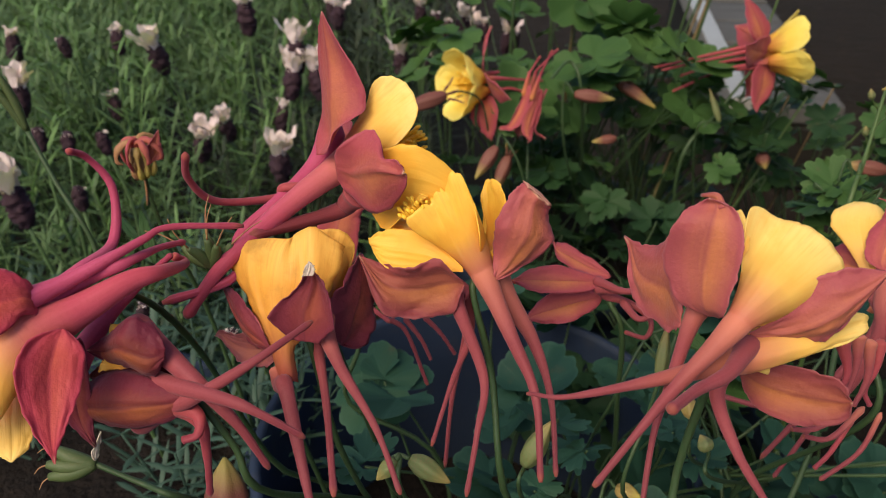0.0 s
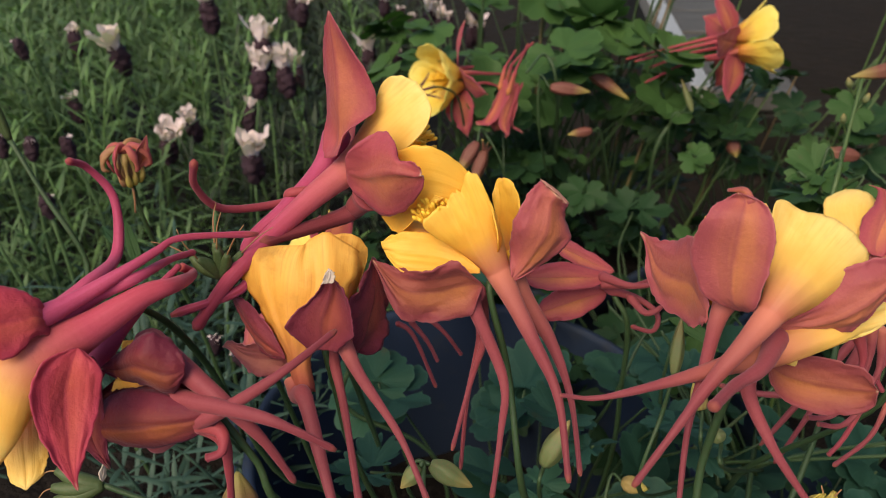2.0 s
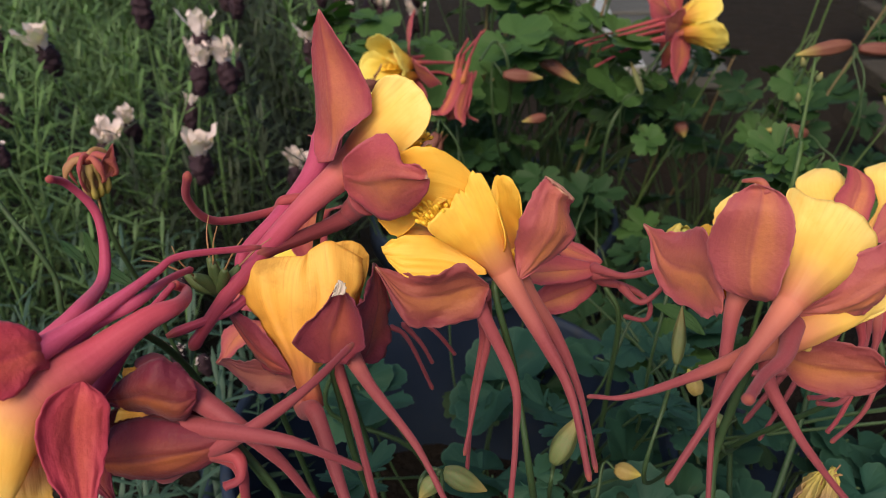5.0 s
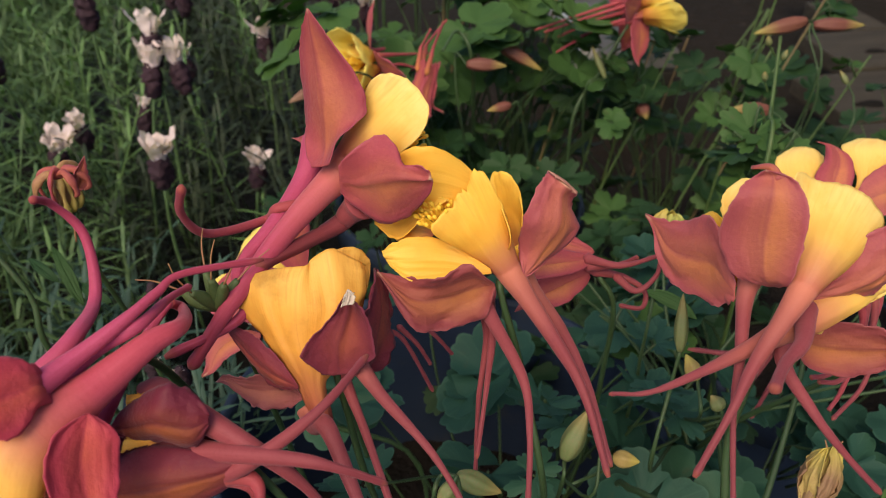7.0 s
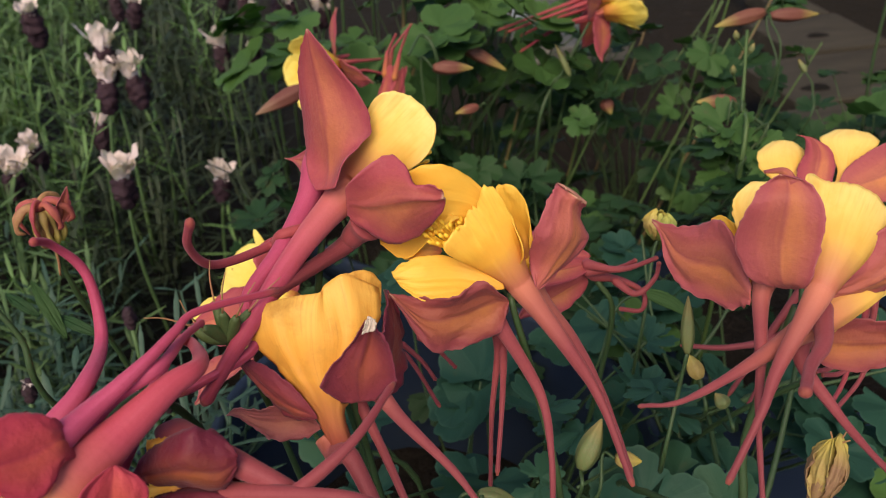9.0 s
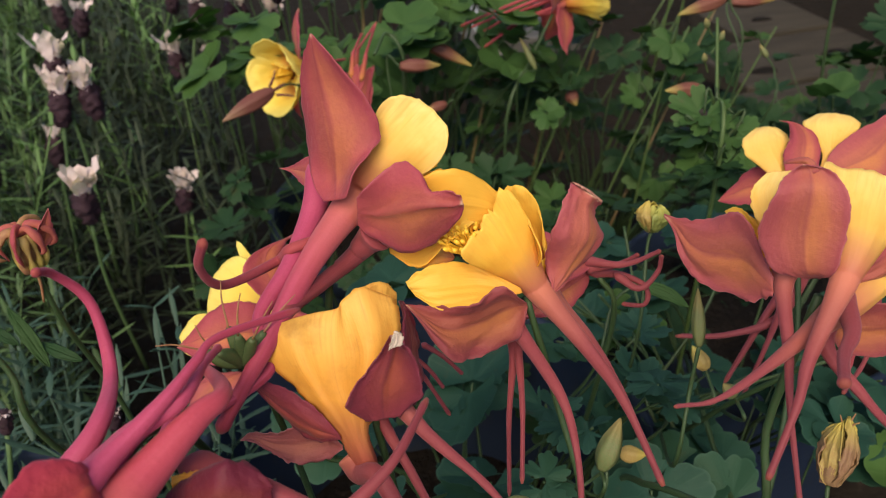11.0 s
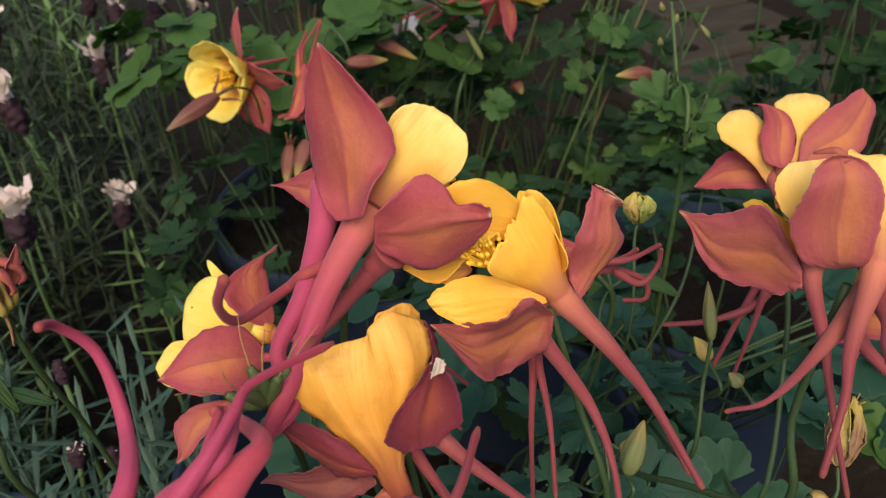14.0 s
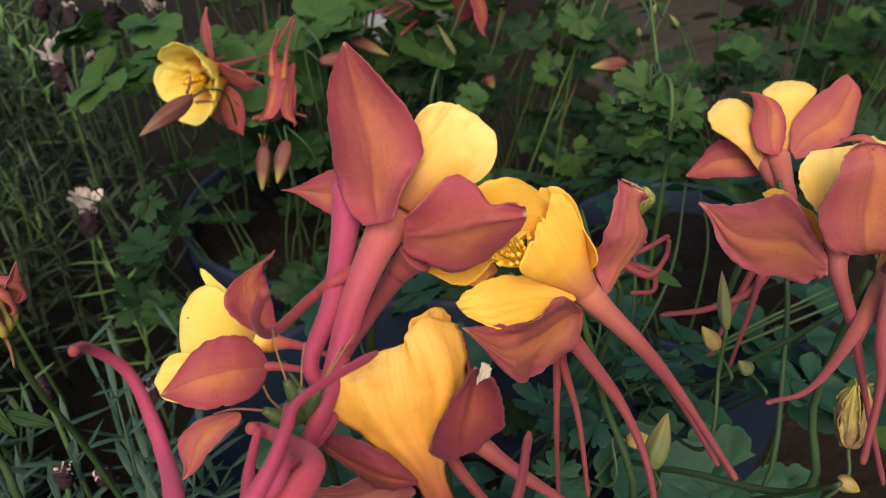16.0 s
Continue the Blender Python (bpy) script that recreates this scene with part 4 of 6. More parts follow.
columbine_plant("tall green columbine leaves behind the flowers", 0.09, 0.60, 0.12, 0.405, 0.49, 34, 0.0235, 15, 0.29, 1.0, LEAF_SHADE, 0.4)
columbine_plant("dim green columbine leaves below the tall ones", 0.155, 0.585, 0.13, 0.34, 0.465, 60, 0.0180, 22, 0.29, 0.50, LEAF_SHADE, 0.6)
columbine_plant("fresh green columbine leaves in the shade", 0.43, 0.40, 0.12, 0.30, 0.44, 40, 0.0205, 16, 0.20, 0.15, LEAF_DEEP_SHADE, 0.9)
columbine_plant("tall fresh green columbine leaves beside the step", 0.53, 0.425, 0.075, 0.34, 0.47, 22, 0.025, 20, 0.18, 0.8, LEAF_SHADE, 0.7)
columbine_plant("low green columbine leaves coloured as in shade beside the lavender", 0.045, 0.50, 0.09, 0.28, 0.385, 28, 0.019, 17, 0.20, 0.05, LEAF_DEEP_SHADE)


leaf(front, (-0.002, -0.032, 0.165), 0.0165, -180, 12, -15, (0.02, 0.02, 0.01), 900, LEAF, 3)
leaf(front, (0.037, -0.036, 0.164), 0.0150, -97, -17, 2, (0.02, 0.02, 0.01), 901, LEAF, 3)
leaf(front, (0.038, -0.044, 0.170), 0.0130, -14, -12, -11, (0.02, 0.02, 0.01), 902, LEAF, 3)
leaf(front, (-0.073, -0.051, 0.160), 0.0150, 69, -7, 6, (0.02, 0.02, 0.01), 903, LEAF, 3)
leaf(front, (-0.011, -0.049, 0.145), 0.0130, -125, 3, 10, (0.02, 0.02, 0.01), 905, LEAF, 3)
leaf(front, (0.054, -0.010, 0.162), 0.0140, -42, 8, -3, (0.02, 0.02, 0.01), 906, LEAF, 3)
leaf(front, (0.006, -0.051, 0.168), 0.0120, 41, -21, 14, (0.02, 0.02, 0.01), 907, LEAF, 2)
leaf(front, (0.008, -0.034, 0.151), 0.0120, 124, -16, 1, (0.02, 0.02, 0.01), 908, LEAF, 2)
leaf(front, (0.052, -0.035, 0.148), 0.0140, -70, -6, 5, (0.02, 0.02, 0.01), 910, LEAF, 3)

# ---- lavender ----
def strip(verts, faces, uvs, base, tip, width, side, droop):
    """A narrow leaf of six quads, folded along its middle."""
    s0 = len(verts)
    n = 3
    d = tip - base
    up = d.cross(side).normalized()
    for k in range(n + 1):
        u = k / n
        c = base + d * u - Vector((0, 0, droop * u * u))
        w = width * (0.35 + 1.3 * u * (1 - u) * 1.6) * (1 if k < n else 0.1)
        verts += [c - side * w + up * w * 0.4, c, c + side * w + up * w * 0.4]
        uvs += [(0, u), (0.5, u), (1, u)]
    for k in range(n):
        a = s0 + k * 3
        faces += [(a, a + 1, a + 4, a + 3), (a + 1, a + 2, a + 5, a + 4)]


def lavender_foliage(parent, x0, x1, y0, y1, count, seed, material, top, extra):
    rng = random.Random(seed)
    verts, faces, uvs = [], [], []
    for _ in range(count):
        x, y = rng.uniform(x0, x1), rng.uniform(y0, y1)
        z1 = top(x, y) + rng.uniform(-0.07, 0.012) + extra
        z0 = z1 - rng.uniform(0.10, 0.17)
        lean = Vector((rng.gauss(0, 0.28), rng.gauss(0, 0.28) - 0.1, 1)).normalized()
        a, b = Vector((x, y, z0)), Vector((x, y, z0)) + lean * (z1 - z0)
        v, f, uv = tube_data([a, a.lerp(b, 0.5) + Vector((rng.uniform(-1, 1), rng.uniform(-1, 1), 0)) * 0.005, b], lambda s: 0.0011 - 0.0005 * s, 4, 4, 1.0, len(verts))
        verts += v
        faces += f
        uvs += uv
        whorls = rng.randint(7, 10)
        for k in range(whorls):
            h = 0.15 + 0.85 * k / (whorls - 1)
            c = a.lerp(b, h)
            th = k * 1.57 + rng.uniform(-0.3, 0.3)
            for q in (0, math.pi):
                out = Vector((math.cos(th + q), math.sin(th + q), rng.uniform(0.05, 0.95) + h * 0.35)).normalized()
                ln = rng.uniform(0.022, 0.040) * (1.15 - 0.45 * h)
                side = out.cross(Vector((0, 0, 1))).normalized()
                strip(verts, faces, uvs, c, c + out * ln, rng.uniform(0.0012, 0.0020), side, rng.uniform(0, 0.008))
    return tagged(link_mesh("foliage", verts, faces, material, parent, uvs, "narrow grey green leaves"), kind="stuff")


def bush_top(x, y):
    return 0.285 + 0.135 * min(1, max(0, (y - 0.36) / 0.26)) + 0.02 * math.sin(x * 14) + 0.015 * math.sin(y * 17 + x * 5)


def flower_head(parent, x, y, z, size=1.0, white=1.0, seed=0, lean=(0, 0)):
    """A lavender head: a plump dark spike of scales, pale bracts on top, and its stem. (x, y, z): the top of the spike."""
    rng = random.Random(seed)
    top = Vector((x, y, z)) - parent.location
    axis = Vector((lean[0], lean[1], 1)).normalized()
    ln = 0.023 * size
    base = top - axis * ln
    X = axis.orthogonal().normalized()
    Y = axis.cross(X)
    verts, faces, uvs = [], [], []
    n, sides = 24, 18
    for k in range(n + 1):
        s = k / n
        prof = math.sin(math.pi * (0.10 + 0.78 * s)) ** 0.6
        for j in range(sides):
            a = 2 * math.pi * j / sides + (k % 2) * math.pi / sides
            r = 0.0060 * size * prof * (1 + 0.55 * noise.noise(Vector((math.cos(a) * 3.2, math.sin(a) * 3.2, s * 6 + seed * 1.3))) + rng.uniform(-0.14, 0.12))
            verts.append(base + axis * (ln * s) + X * (math.cos(a) * r) + Y * (math.sin(a) * r))
            uvs.append((j / sides, s * 0.5))
    for k in range(n):
        for j in range(sides):
            faces.append((k * sides + j, k * sides + (j + 1) % sides, (k + 1) * sides + (j + 1) % sides, (k + 1) * sides + j))
    faces.append(tuple(range(sides))[::-1])
    faces.append(tuple(n * sides + j for j in range(sides)))
    spike = link_mesh("flower_spike", verts, faces, LAV_SPIKE, parent, uvs, "dark plum lavender flower spike")
    if white:
        verts, faces, uvs = [], [], []
        count = 16 if white > 0.6 else 7
        for k in range(count):
            a = 2 * math.pi * k / count + rng.uniform(-0.4, 0.4)
            out = (X * math.cos(a) + Y * math.sin(a))
            h = 0.0150 * size * white * rng.uniform(0.5, 1.25)
            b = top + out * (0.0045 * size * rng.random()) - axis * 0.003
            spread = rng.uniform(0.0, 0.75)
            t = b + axis * h + out * (h * spread)
            sd = axis.cross(out) * (0.0036 * size * white ** 0.5)
            mid = b.lerp(t, 0.6) - out * 0.001
            v, f, uv = sheet(b * 1000, t * 1000, (mid - sd) * 1000, (mid + sd) * 1000, wide=0.6, ends=0.35, foot=0.35, ruffle=2.3, seed=seed + k * 3.7, nu=9, nv=5)
            o = len(verts)
            verts += v
            faces += [tuple(i + o for i in q) for q in f]
            uvs += [(p, q * 0.5) for p, q in uv]
        link_mesh("bract_tuft", verts, faces, LAV_WHITE, spike, uvs, "pale pink white papery bracts")
    foot = base - axis * 0.05 + Vector((rng.uniform(-1, 1), rng.uniform(-1, 1), 0)) * 0.012 - Vector((0, 0, 0.09))
    v, f, uv = tube_data([base, base - axis * 0.05, foot], lambda s: 0.0011 + 0.0003 * s, 8, 6)
    link_mesh("flower_stem", v, f, LAV_LEAF, spike, uv)
    return spike


bushes = []
for x0, x1, label in ((-0.95, -0.42, "bushy lavender plant with few pale flowers"), (-0.42, -0.16, "bushy lavender plant full of pale pink white flowers"), (-0.16, -0.005, "lavender plant with pale flowers beside the columbines")):
    b = thing("lavender_plant", label, "plant", "lavender plants")
    lavender_foliage(b, x0, x1, 0.44 + 0.10 * (x0 > -0.2), 1.35, int(1400 * (x1 - x0)), 21 + len(bushes), LAV_SHADED if x0 > -0.2 else LAV_LEAF, bush_top, 0.0)
    lavender_foliage(b, x0, x1, 0.50, 1.35, int((520 if -0.5 < x0 < -0.2 else 220) * (x1 - x0)), 41 + len(bushes), LAV_TIP, bush_top, 0.015)
    bushes.append(b)
near = thing("lavender_plant", "young lavender shoots in front, not yet in flower", "plant", "lavender plants")
lavender_foliage(near, -0.36, -0.13, 0.30, 0.40, 16, 61, LAV_DEEP, lambda x, y: 0.345 + 0.03 * math.sin(x * 21), 0.0)
lavender_foliage(near, -0.145, -0.075, 0.29, 0.37, 26, 62, LAV_DEEP, lambda x, y: 0.372 + 0.02 * math.sin(x * 51), 0.0)
lavender_foliage(near, -0.40, -0.15, 0.36, 0.52, 150, 63, LAV_DEEP, lambda x, y: 0.335 + 0.03 * math.sin(x * 31), 0.0)
flower_head(bushes[1], -0.221, 0.600, 0.429, 1.15, 1.00, 50, (-0.20, -0.20))
flower_head(bushes[2], -0.114, 0.611, 0.429, 1.15, 1.00, 51, (-0.04, 0.20))
flower_head(bushes[2], -0.116, 0.600, 0.410, 1.10, 1.00, 52, (0.12, 0.15))
flower_head(bushes[2], -0.100, 0.605, 0.408, 1.10, 1.00, 53, (-0.16, 0.10))
flower_head(bushes[2], -0.035, 0.651, 0.407, 1.00, 1.00, 54, (0.00, 0.05))
flower_head(bushes[2], 0.018, 0.691, 0.424, 0.90, 0.80, 55, (0.16, 0.00))
flower_head(bushes[2], -0.011, 0.664, 0.399, 0.80, 0.40, 56, (-0.12, -0.05))
flower_head(bushes[2], -0.111, 0.498, 0.388, 1.10, 1.10, 57, (0.04, -0.10))
flower_head(bushes[1], -0.185, 0.572, 0.366, 1.05, 0.90, 58, (0.20, -0.15))
flower_head(bushes[1], -0.174, 0.598, 0.370, 1.00, 0.70, 59, (-0.08, -0.20))
flower_head(bushes[2], -0.128, 0.604, 0.378, 1.00, 0.60, 60, (0.08, 0.20))
flower_head(bushes[1], -0.264, 0.608, 0.385, 0.90, 0.50, 61, (-0.20, 0.15))
flower_head(bushes[1], -0.269, 0.655, 0.423, 0.90, 0.60, 62, (-0.04, 0.10))
flower_head(bushes[1], -0.296, 0.536, 0.421, 1.10, 1.00, 63, (0.12, 0.05))
flower_head(near, -0.254, 0.418, 0.402, 1.20, 1.10, 64, (-0.16, 0.00))
flower_head(bushes[2], -0.158, 0.647, 0.448, 1.20, 0.50, 65, (0.00, -0.05))
flower_head(bushes[2], -0.093, 0.726, 0.423, 1.00, 0.60, 66, (0.16, -0.10))
flower_head(bushes[2], 0.063, 0.746, 0.418, 0.90, 0.70, 67, (-0.12, -0.15))
flower_head(bushes[2], -0.021, 0.768, 0.415, 0.90, 0.70, 68, (0.04, -0.20))
flower_head(bushes[2], -0.006, 0.733, 0.415, 0.80, 0.40, 69, (0.20, 0.20))
flower_head(bushes[1], -0.263, 0.483, 0.411, 0.70, 0.25, 70, (-0.08, 0.15))
flower_head(bushes[1], -0.243, 0.481, 0.409, 0.70, 0.25, 71, (0.08, 0.10))
flower_head(bushes[1], -0.231, 0.500, 0.400, 0.70, 0.25, 72, (-0.20, 0.05))
flower_head(bushes[1], -0.219, 0.427, 0.397, 0.70, 0.25, 73, (-0.04, 0.00))
flower_head(bushes[2], -0.053, 0.572, 0.336, 1.00, 0.90, 74, (0.12, -0.05))
flower_head(bushes[2], -0.105, 0.734, 0.365, 1.10, 0.90, 75, (-0.16, -0.10))
flower_head(bushes[2], 0.032, 0.774, 0.395, 1.00, 0.80, 76, (0.00, -0.15))
flower_head(bushes[2], 0.071, 0.775, 0.385, 0.90, 0.40, 77, (0.16, -0.20))
flower_head(bushes[2], -0.116, 0.834, 0.399, 1.00, 0.90, 78, (-0.12, 0.20))
flower_head(bushes[2], 0.005, 0.807, 0.387, 0.80, 0.50, 79, (0.04, 0.15))
flower_head(bushes[2], 0.065, 0.781, 0.384, 1.00, 0.90, 80, (0.20, 0.10))
flower_head(bushes[2], 0.042, 0.811, 0.384, 0.90, 0.50, 81, (-0.08, 0.05))
flower_head(bushes[1], -0.344, 0.634, 0.426, 1.00, 0.60, 82, (0.08, 0.00))
flower_head(bushes[1], -0.286, 0.593, 0.436, 0.70, 0.25, 83, (-0.20, -0.05))
flower_head(near, -0.064, 0.409, 0.319, 0.80, 0.30, 84, (-0.04, -0.10))
flower_head(near, -0.113, 0.341, 0.356, 0.60, 0.30, 85, (0.12, -0.15))
flower_head(near, -0.101, 0.332, 0.355, 0.60, 0.30, 86, (-0.16, -0.20))
flower_head(near, -0.109, 0.364, 0.385, 0.50, 0.20, 87, (0.00, 0.20))
flower_head(near, -0.149, 0.325, 0.386, 0.50, 0.40, 88, (0.16, 0.15))

# ---- columbine flowers close by ----

flower = thing("columbine_flower", "yellow and dusty red columbine flower tilted upwards on its stem", "flower", "columbine flowers")
leafy("sepal", flower, SEPAL, [(-32.6, 197.6, 526.6), ((-35.7, 208.1, 528), (-30.5, 202.7, 529.6), (-27.4, 194.7, 535.2)), ((-33.7, 213.9, 534), (-30.3, 204.1, 539.9), (-20.3, 199, 539.5)), ((-34.2, 213.3, 548.9), (-30.3, 207.6, 549), (-22.6, 201.3, 548.8)), ((-33.1, 211.4, 555.6), (-31, 208.3, 556.4), (-27.6, 203.6, 556.8)), (-31.3, 208.5, 562)], keel=0.25, ruffle=0.5, bulge=0.0, wide_foot=0.45)
leafy("sepal", flower, SEPAL, [(-28.7, 194.2, 524.2), ((-26.7, 191, 532.7), (-24.2, 192.5, 523.8), (-26.4, 194.1, 517)), ((-19.1, 190.7, 536.9), (-20, 186.8, 527.1), (-19.6, 189.9, 513.1)), ((-15.9, 187.3, 535.9), (-17.6, 183.9, 529), (-15.5, 186.5, 515.1)), ((-14.7, 183.2, 532.6), (-15.1, 181.4, 530.2), (-12.2, 183.3, 519.4)), ((-11.8, 180.2, 533.3), (-11.1, 180.3, 529.9), (-9.4, 180.2, 525.8)), ((-10.2, 177.7, 533), (-9.3, 178.1, 531.1), (-8.8, 178.8, 528.8))], ruffle=0.4, bulge=0.0, wide_foot=0.55, keel=1.1)
leafy("sepal", flower, SEPAL, [(-29.7, 215.8, 516.9), ((-27.2, 224.3, 525.1), (-32.3, 216.9, 516.2)), ((-31.4, 229.8, 521.6), (-34.4, 225.6, 516.3)), ((-34.2, 235.2, 517.3), (-35, 234, 515.3)), (-36.3, 239.8, 514.3)], ruffle=0.4, bulge=-0.06, wide_foot=0.8, point=1.0)
trumpet(flower, [(-19.1, 204.6, 542.1), (-14.4, 203, 546.8), (-9.2, 200.3, 545), (-6.4, 192.5, 540.5), (-11.5, 191.1, 533.1)], (-23.7, 204.6, 523.7), [(-39.9, 194.5, 514.9), (-57.3, 178.4, 504.5), (-69.6, 175.1, 488.9)], PETAL, SPUR_PINK, wide=5.2, thin=1.3, taper=1.5, inner=(-5, 212, 532))
leafy("petal", flower, PETAL_PLAIN, [(-21.3, 196.1, 516.9), ((-15.3, 191.7, 531), (-15.9, 191.9, 513.4)), ((-7.2, 188.3, 533.5), (-7.9, 186.5, 517.3)), ((0.2, 188, 528.7), (-0.9, 185.1, 517.3)), ((5.4, 187.7, 522.8), (4.9, 186.4, 515)), (8.2, 187.5, 515.1)], ruffle=0.6, bulge=-0.04, wide_foot=0.6)
spur(flower, [(-23.0, 198.0, 515.0), (-26, 199.5, 511.5), (-31, 199, 507.8), (-51.5, 182.6, 510)], 5.6, 1.6, SPUR_BARE, taper=1.1)
leafy("petal", flower, PETAL_PLAIN, [(-20.0, 199.5, 507.5), ((-14.0, 199.0, 514.0), (-15.5, 190.5, 507.0)), ((-8.1, 187.9, 520.4), (-9.7, 186.4, 515.2)), (-4, 183.5, 521.3)], ruffle=0.5, bulge=0.12)
tuft(flower, (-14.3, 206.1, 524.1), (0.8, -0.3, 0.45), 30, 10)
spur(flower, [(-30.2, 213.5, 530.0), (-36, 208, 518.5), (-45.8, 195.9, 512.4), (-55.4, 187.8, 506.4), (-56, 178.4, 499.6), (-74.4, 173.4, 494.8)], 4.8, 1.1, SPUR_MAGENTA, taper=1.4)
spur(flower, [(-33.4, 200, 515.1), (-43.8, 197.7, 516.5), (-47.8, 201.6, 511.1), (-61, 190.6, 516.1), (-65.4, 184.6, 525.9), (-63.6, 180.7, 534.9)], 1.7, 1.0, SPUR_DARK)
stalk(flower, [(-33, 199, 519), (-36, 197, 508), (-38, 196, 490), (-34, 200, 460), (-20, 225, 360)])

flower = thing("columbine_flower", "golden yellow columbine flower with long rose spurs hanging down", "flower", "columbine flowers")
trumpet(flower, [(-8.9, 179.3, 515), (-5, 181.7, 520.1), (-0.5, 183.7, 524.2), (3.6, 183.6, 529), (7.7, 180.2, 521), (9.4, 175.4, 512.3)], (10.2, 179.3, 501.5), [(17.8, 165.9, 489.4), (24, 156.4, 477), (24.1, 137.6, 466.2)], PETAL_GOLD, SPUR, wide=3.4, thin=0.6, taper=1.5, inner=(0, 192, 516), jag=0.1)
petal(flower, (13.9, 184.2, 498.3), (13.5, 197.5, 519.3), (11, 196.5, 512.1), (16.8, 189.6, 513.8), tail=[(24.6, 174.2, 481.8), (29.2, 162.9, 470.3), (29.4, 145.9, 458.9)], wide_mouth=4.4, thin=0.65, spur_material=SPUR, material=PETAL_GOLD, inner=(0, 192, 516))
leafy("petal", flower, PETAL_PLAIN, [(5.3, 176.9, 503), ((-3.9, 185.2, 508.2), (-4, 176.4, 502.6)), ((-14.1, 187, 509.5), (-14.7, 178.4, 502.7)), ((-20.5, 187.2, 506.5), (-18.9, 184.8, 503.4))], ruffle=0.9, bulge=-0.12, fold=0.6, fray=0.5)
leafy("petal", flower, PETAL, [(-6, 191.5, 506.3), ((-6.2, 195.8, 507.8), (-11.3, 190.8, 505)), ((-12.7, 196.8, 507.5), (-15.1, 193.3, 505.1)), (-18.2, 196.7, 506.7)], ruffle=0.9, bulge=0.15, label="pale yellow petal curling inwards")
leafy("sepal", flower, SEPAL_OLD, [(13.8, 176.1, 500.5), ((13.2, 179.2, 507.2), (21.2, 178.7, 502.5)), ((13.5, 178.7, 516.5), (28.5, 179, 510.8)), ((17.5, 180.5, 524.4), (27.4, 182, 516.5)), ((20.5, 182.5, 526.2), (27.6, 179.4, 520.9))], ruffle=1.3, bulge=-0.2, keel=0.5, fold=0.3)
leafy("curled_lip", flower, PALE_ROSE, [((20.4, 181.5, 526.7), (27.7, 180, 520.9)), ((21.3, 179.5, 526.4), (26.6, 178.6, 521.5)), ((22.4, 180.1, 525.6), (25.9, 179.5, 521.4))], ruffle=0.5, bulge=0.05, keel=0.0, label="papery pale curled lip")
leafy("sepal", flower, SEPAL_RUST, [(5.6, 174.3, 500.4), ((-0.7, 174, 507.6), (2, 172.5, 491.5)), ((-9.4, 174.2, 505.2), (-7, 173.3, 490.4)), ((-15.9, 180, 502.9), (-15.6, 169.5, 494.5)), (-22.5, 181.7, 504.2)], ruffle=1.6, bulge=-0.15, keel=0.3, fold=0.5, fray=0.7)
tuft(flower, (-4.5, 185.5, 512.4), (-0.54, 0.25, 0.8), 60, 7.9, 0.6, seed=4)
spur(flower, [(5, 180.3, 494.6), (3.6, 176, 493.3), (10.9, 164.3, 476.7), (8.9, 151.8, 468.8), (6, 142.4, 455.4)], 4.2, 0.7)
spur(flower, [(3.6, 182, 494.3), (6.6, 182.4, 478), (2.8, 176.1, 460.2), (0.6, 170.1, 436.5)], 2.6, 0.6)
spur(flower, [(5.6, 182, 495.3), (7.7, 181.5, 478.3), (2.6, 168.8, 471.6), (-3.1, 157, 458.7)], 2.6, 0.6)
stalk(flower, [(8.3, 179.4, 498.2), (8.3, 176.4, 494.2), (13.8, 172.4, 469.9), (18.4, 161.1, 433.8), (40, 215, 350)])

flower = thing("columbine_flower", "ageing golden columbine flower with wine red sepals, held upright", "flower", "columbine flowers")
leafy("petal", flower, PETAL_DEEP, [((-43.6, 162.5, 477.9), (-42.7, 160.7, 479.5), (-41.8, 159.9, 480), (-40.9, 159.6, 480.1), (-40, 159.5, 480), (-39.1, 159.8, 479.4), (-38.2, 161.1, 477.9)), ((-45.1, 165.4, 485.2), (-44.1, 163.6, 486.6), (-43.1, 162.8, 487.2), (-42, 162.4, 487.3), (-41, 162.3, 487.2), (-39.9, 162.6, 486.6), (-38.8, 163.9, 485.1)), ((-48.5, 169.6, 491.2), (-46.5, 166.9, 493), (-44.6, 165.5, 493.6), (-42.7, 164.8, 493.5), (-40.8, 164.3, 493.2), (-38.8, 164.6, 492.3), (-36.8, 166.1, 490.3)), ((-52.5, 174, 496.9), (-49.3, 170.7, 498.3), (-46.3, 168.8, 498.7), (-43.2, 167.7, 498.4), (-40.2, 166.8, 497.9), (-37.1, 166.7, 496.8), (-33.8, 167.8, 494.6)), ((-56.4, 178.2, 501.5), (-51.7, 174.2, 503.7), (-47.2, 172, 504.5), (-42.7, 170.7, 504.6), (-38.2, 169.8, 504.5), (-33.6, 169.7, 503.6), (-28.8, 171.4, 501.4)), ((-56.2, 181.2, 505.9), (-52, 177.7, 508.6), (-46.8, 175.6, 509.7), (-41.5, 174.2, 510), (-38.4, 173.9, 510.2), (-32.9, 174, 509.9), (-26.2, 174.6, 506.9)), ((-55.6, 182.7, 506.4), (-50.8, 180.1, 510.7), (-45.4, 178.2, 512.1), (-39.9, 176.9, 512.5), (-38.5, 177.8, 514), (-32.9, 178.7, 514.9), (-26, 178, 510))], ruffle=0.9, keel=0.0, fold=1.3, fray=0.9)
spur(flower, [(-43, 165.9, 479.2), (-42.5, 161.3, 477.5), (-39.9, 154.2, 481.8), (-35.8, 143.3, 470.1), (-32.3, 133.9, 459.5)], 4.2, 0.9, SPUR, taper=1.0)
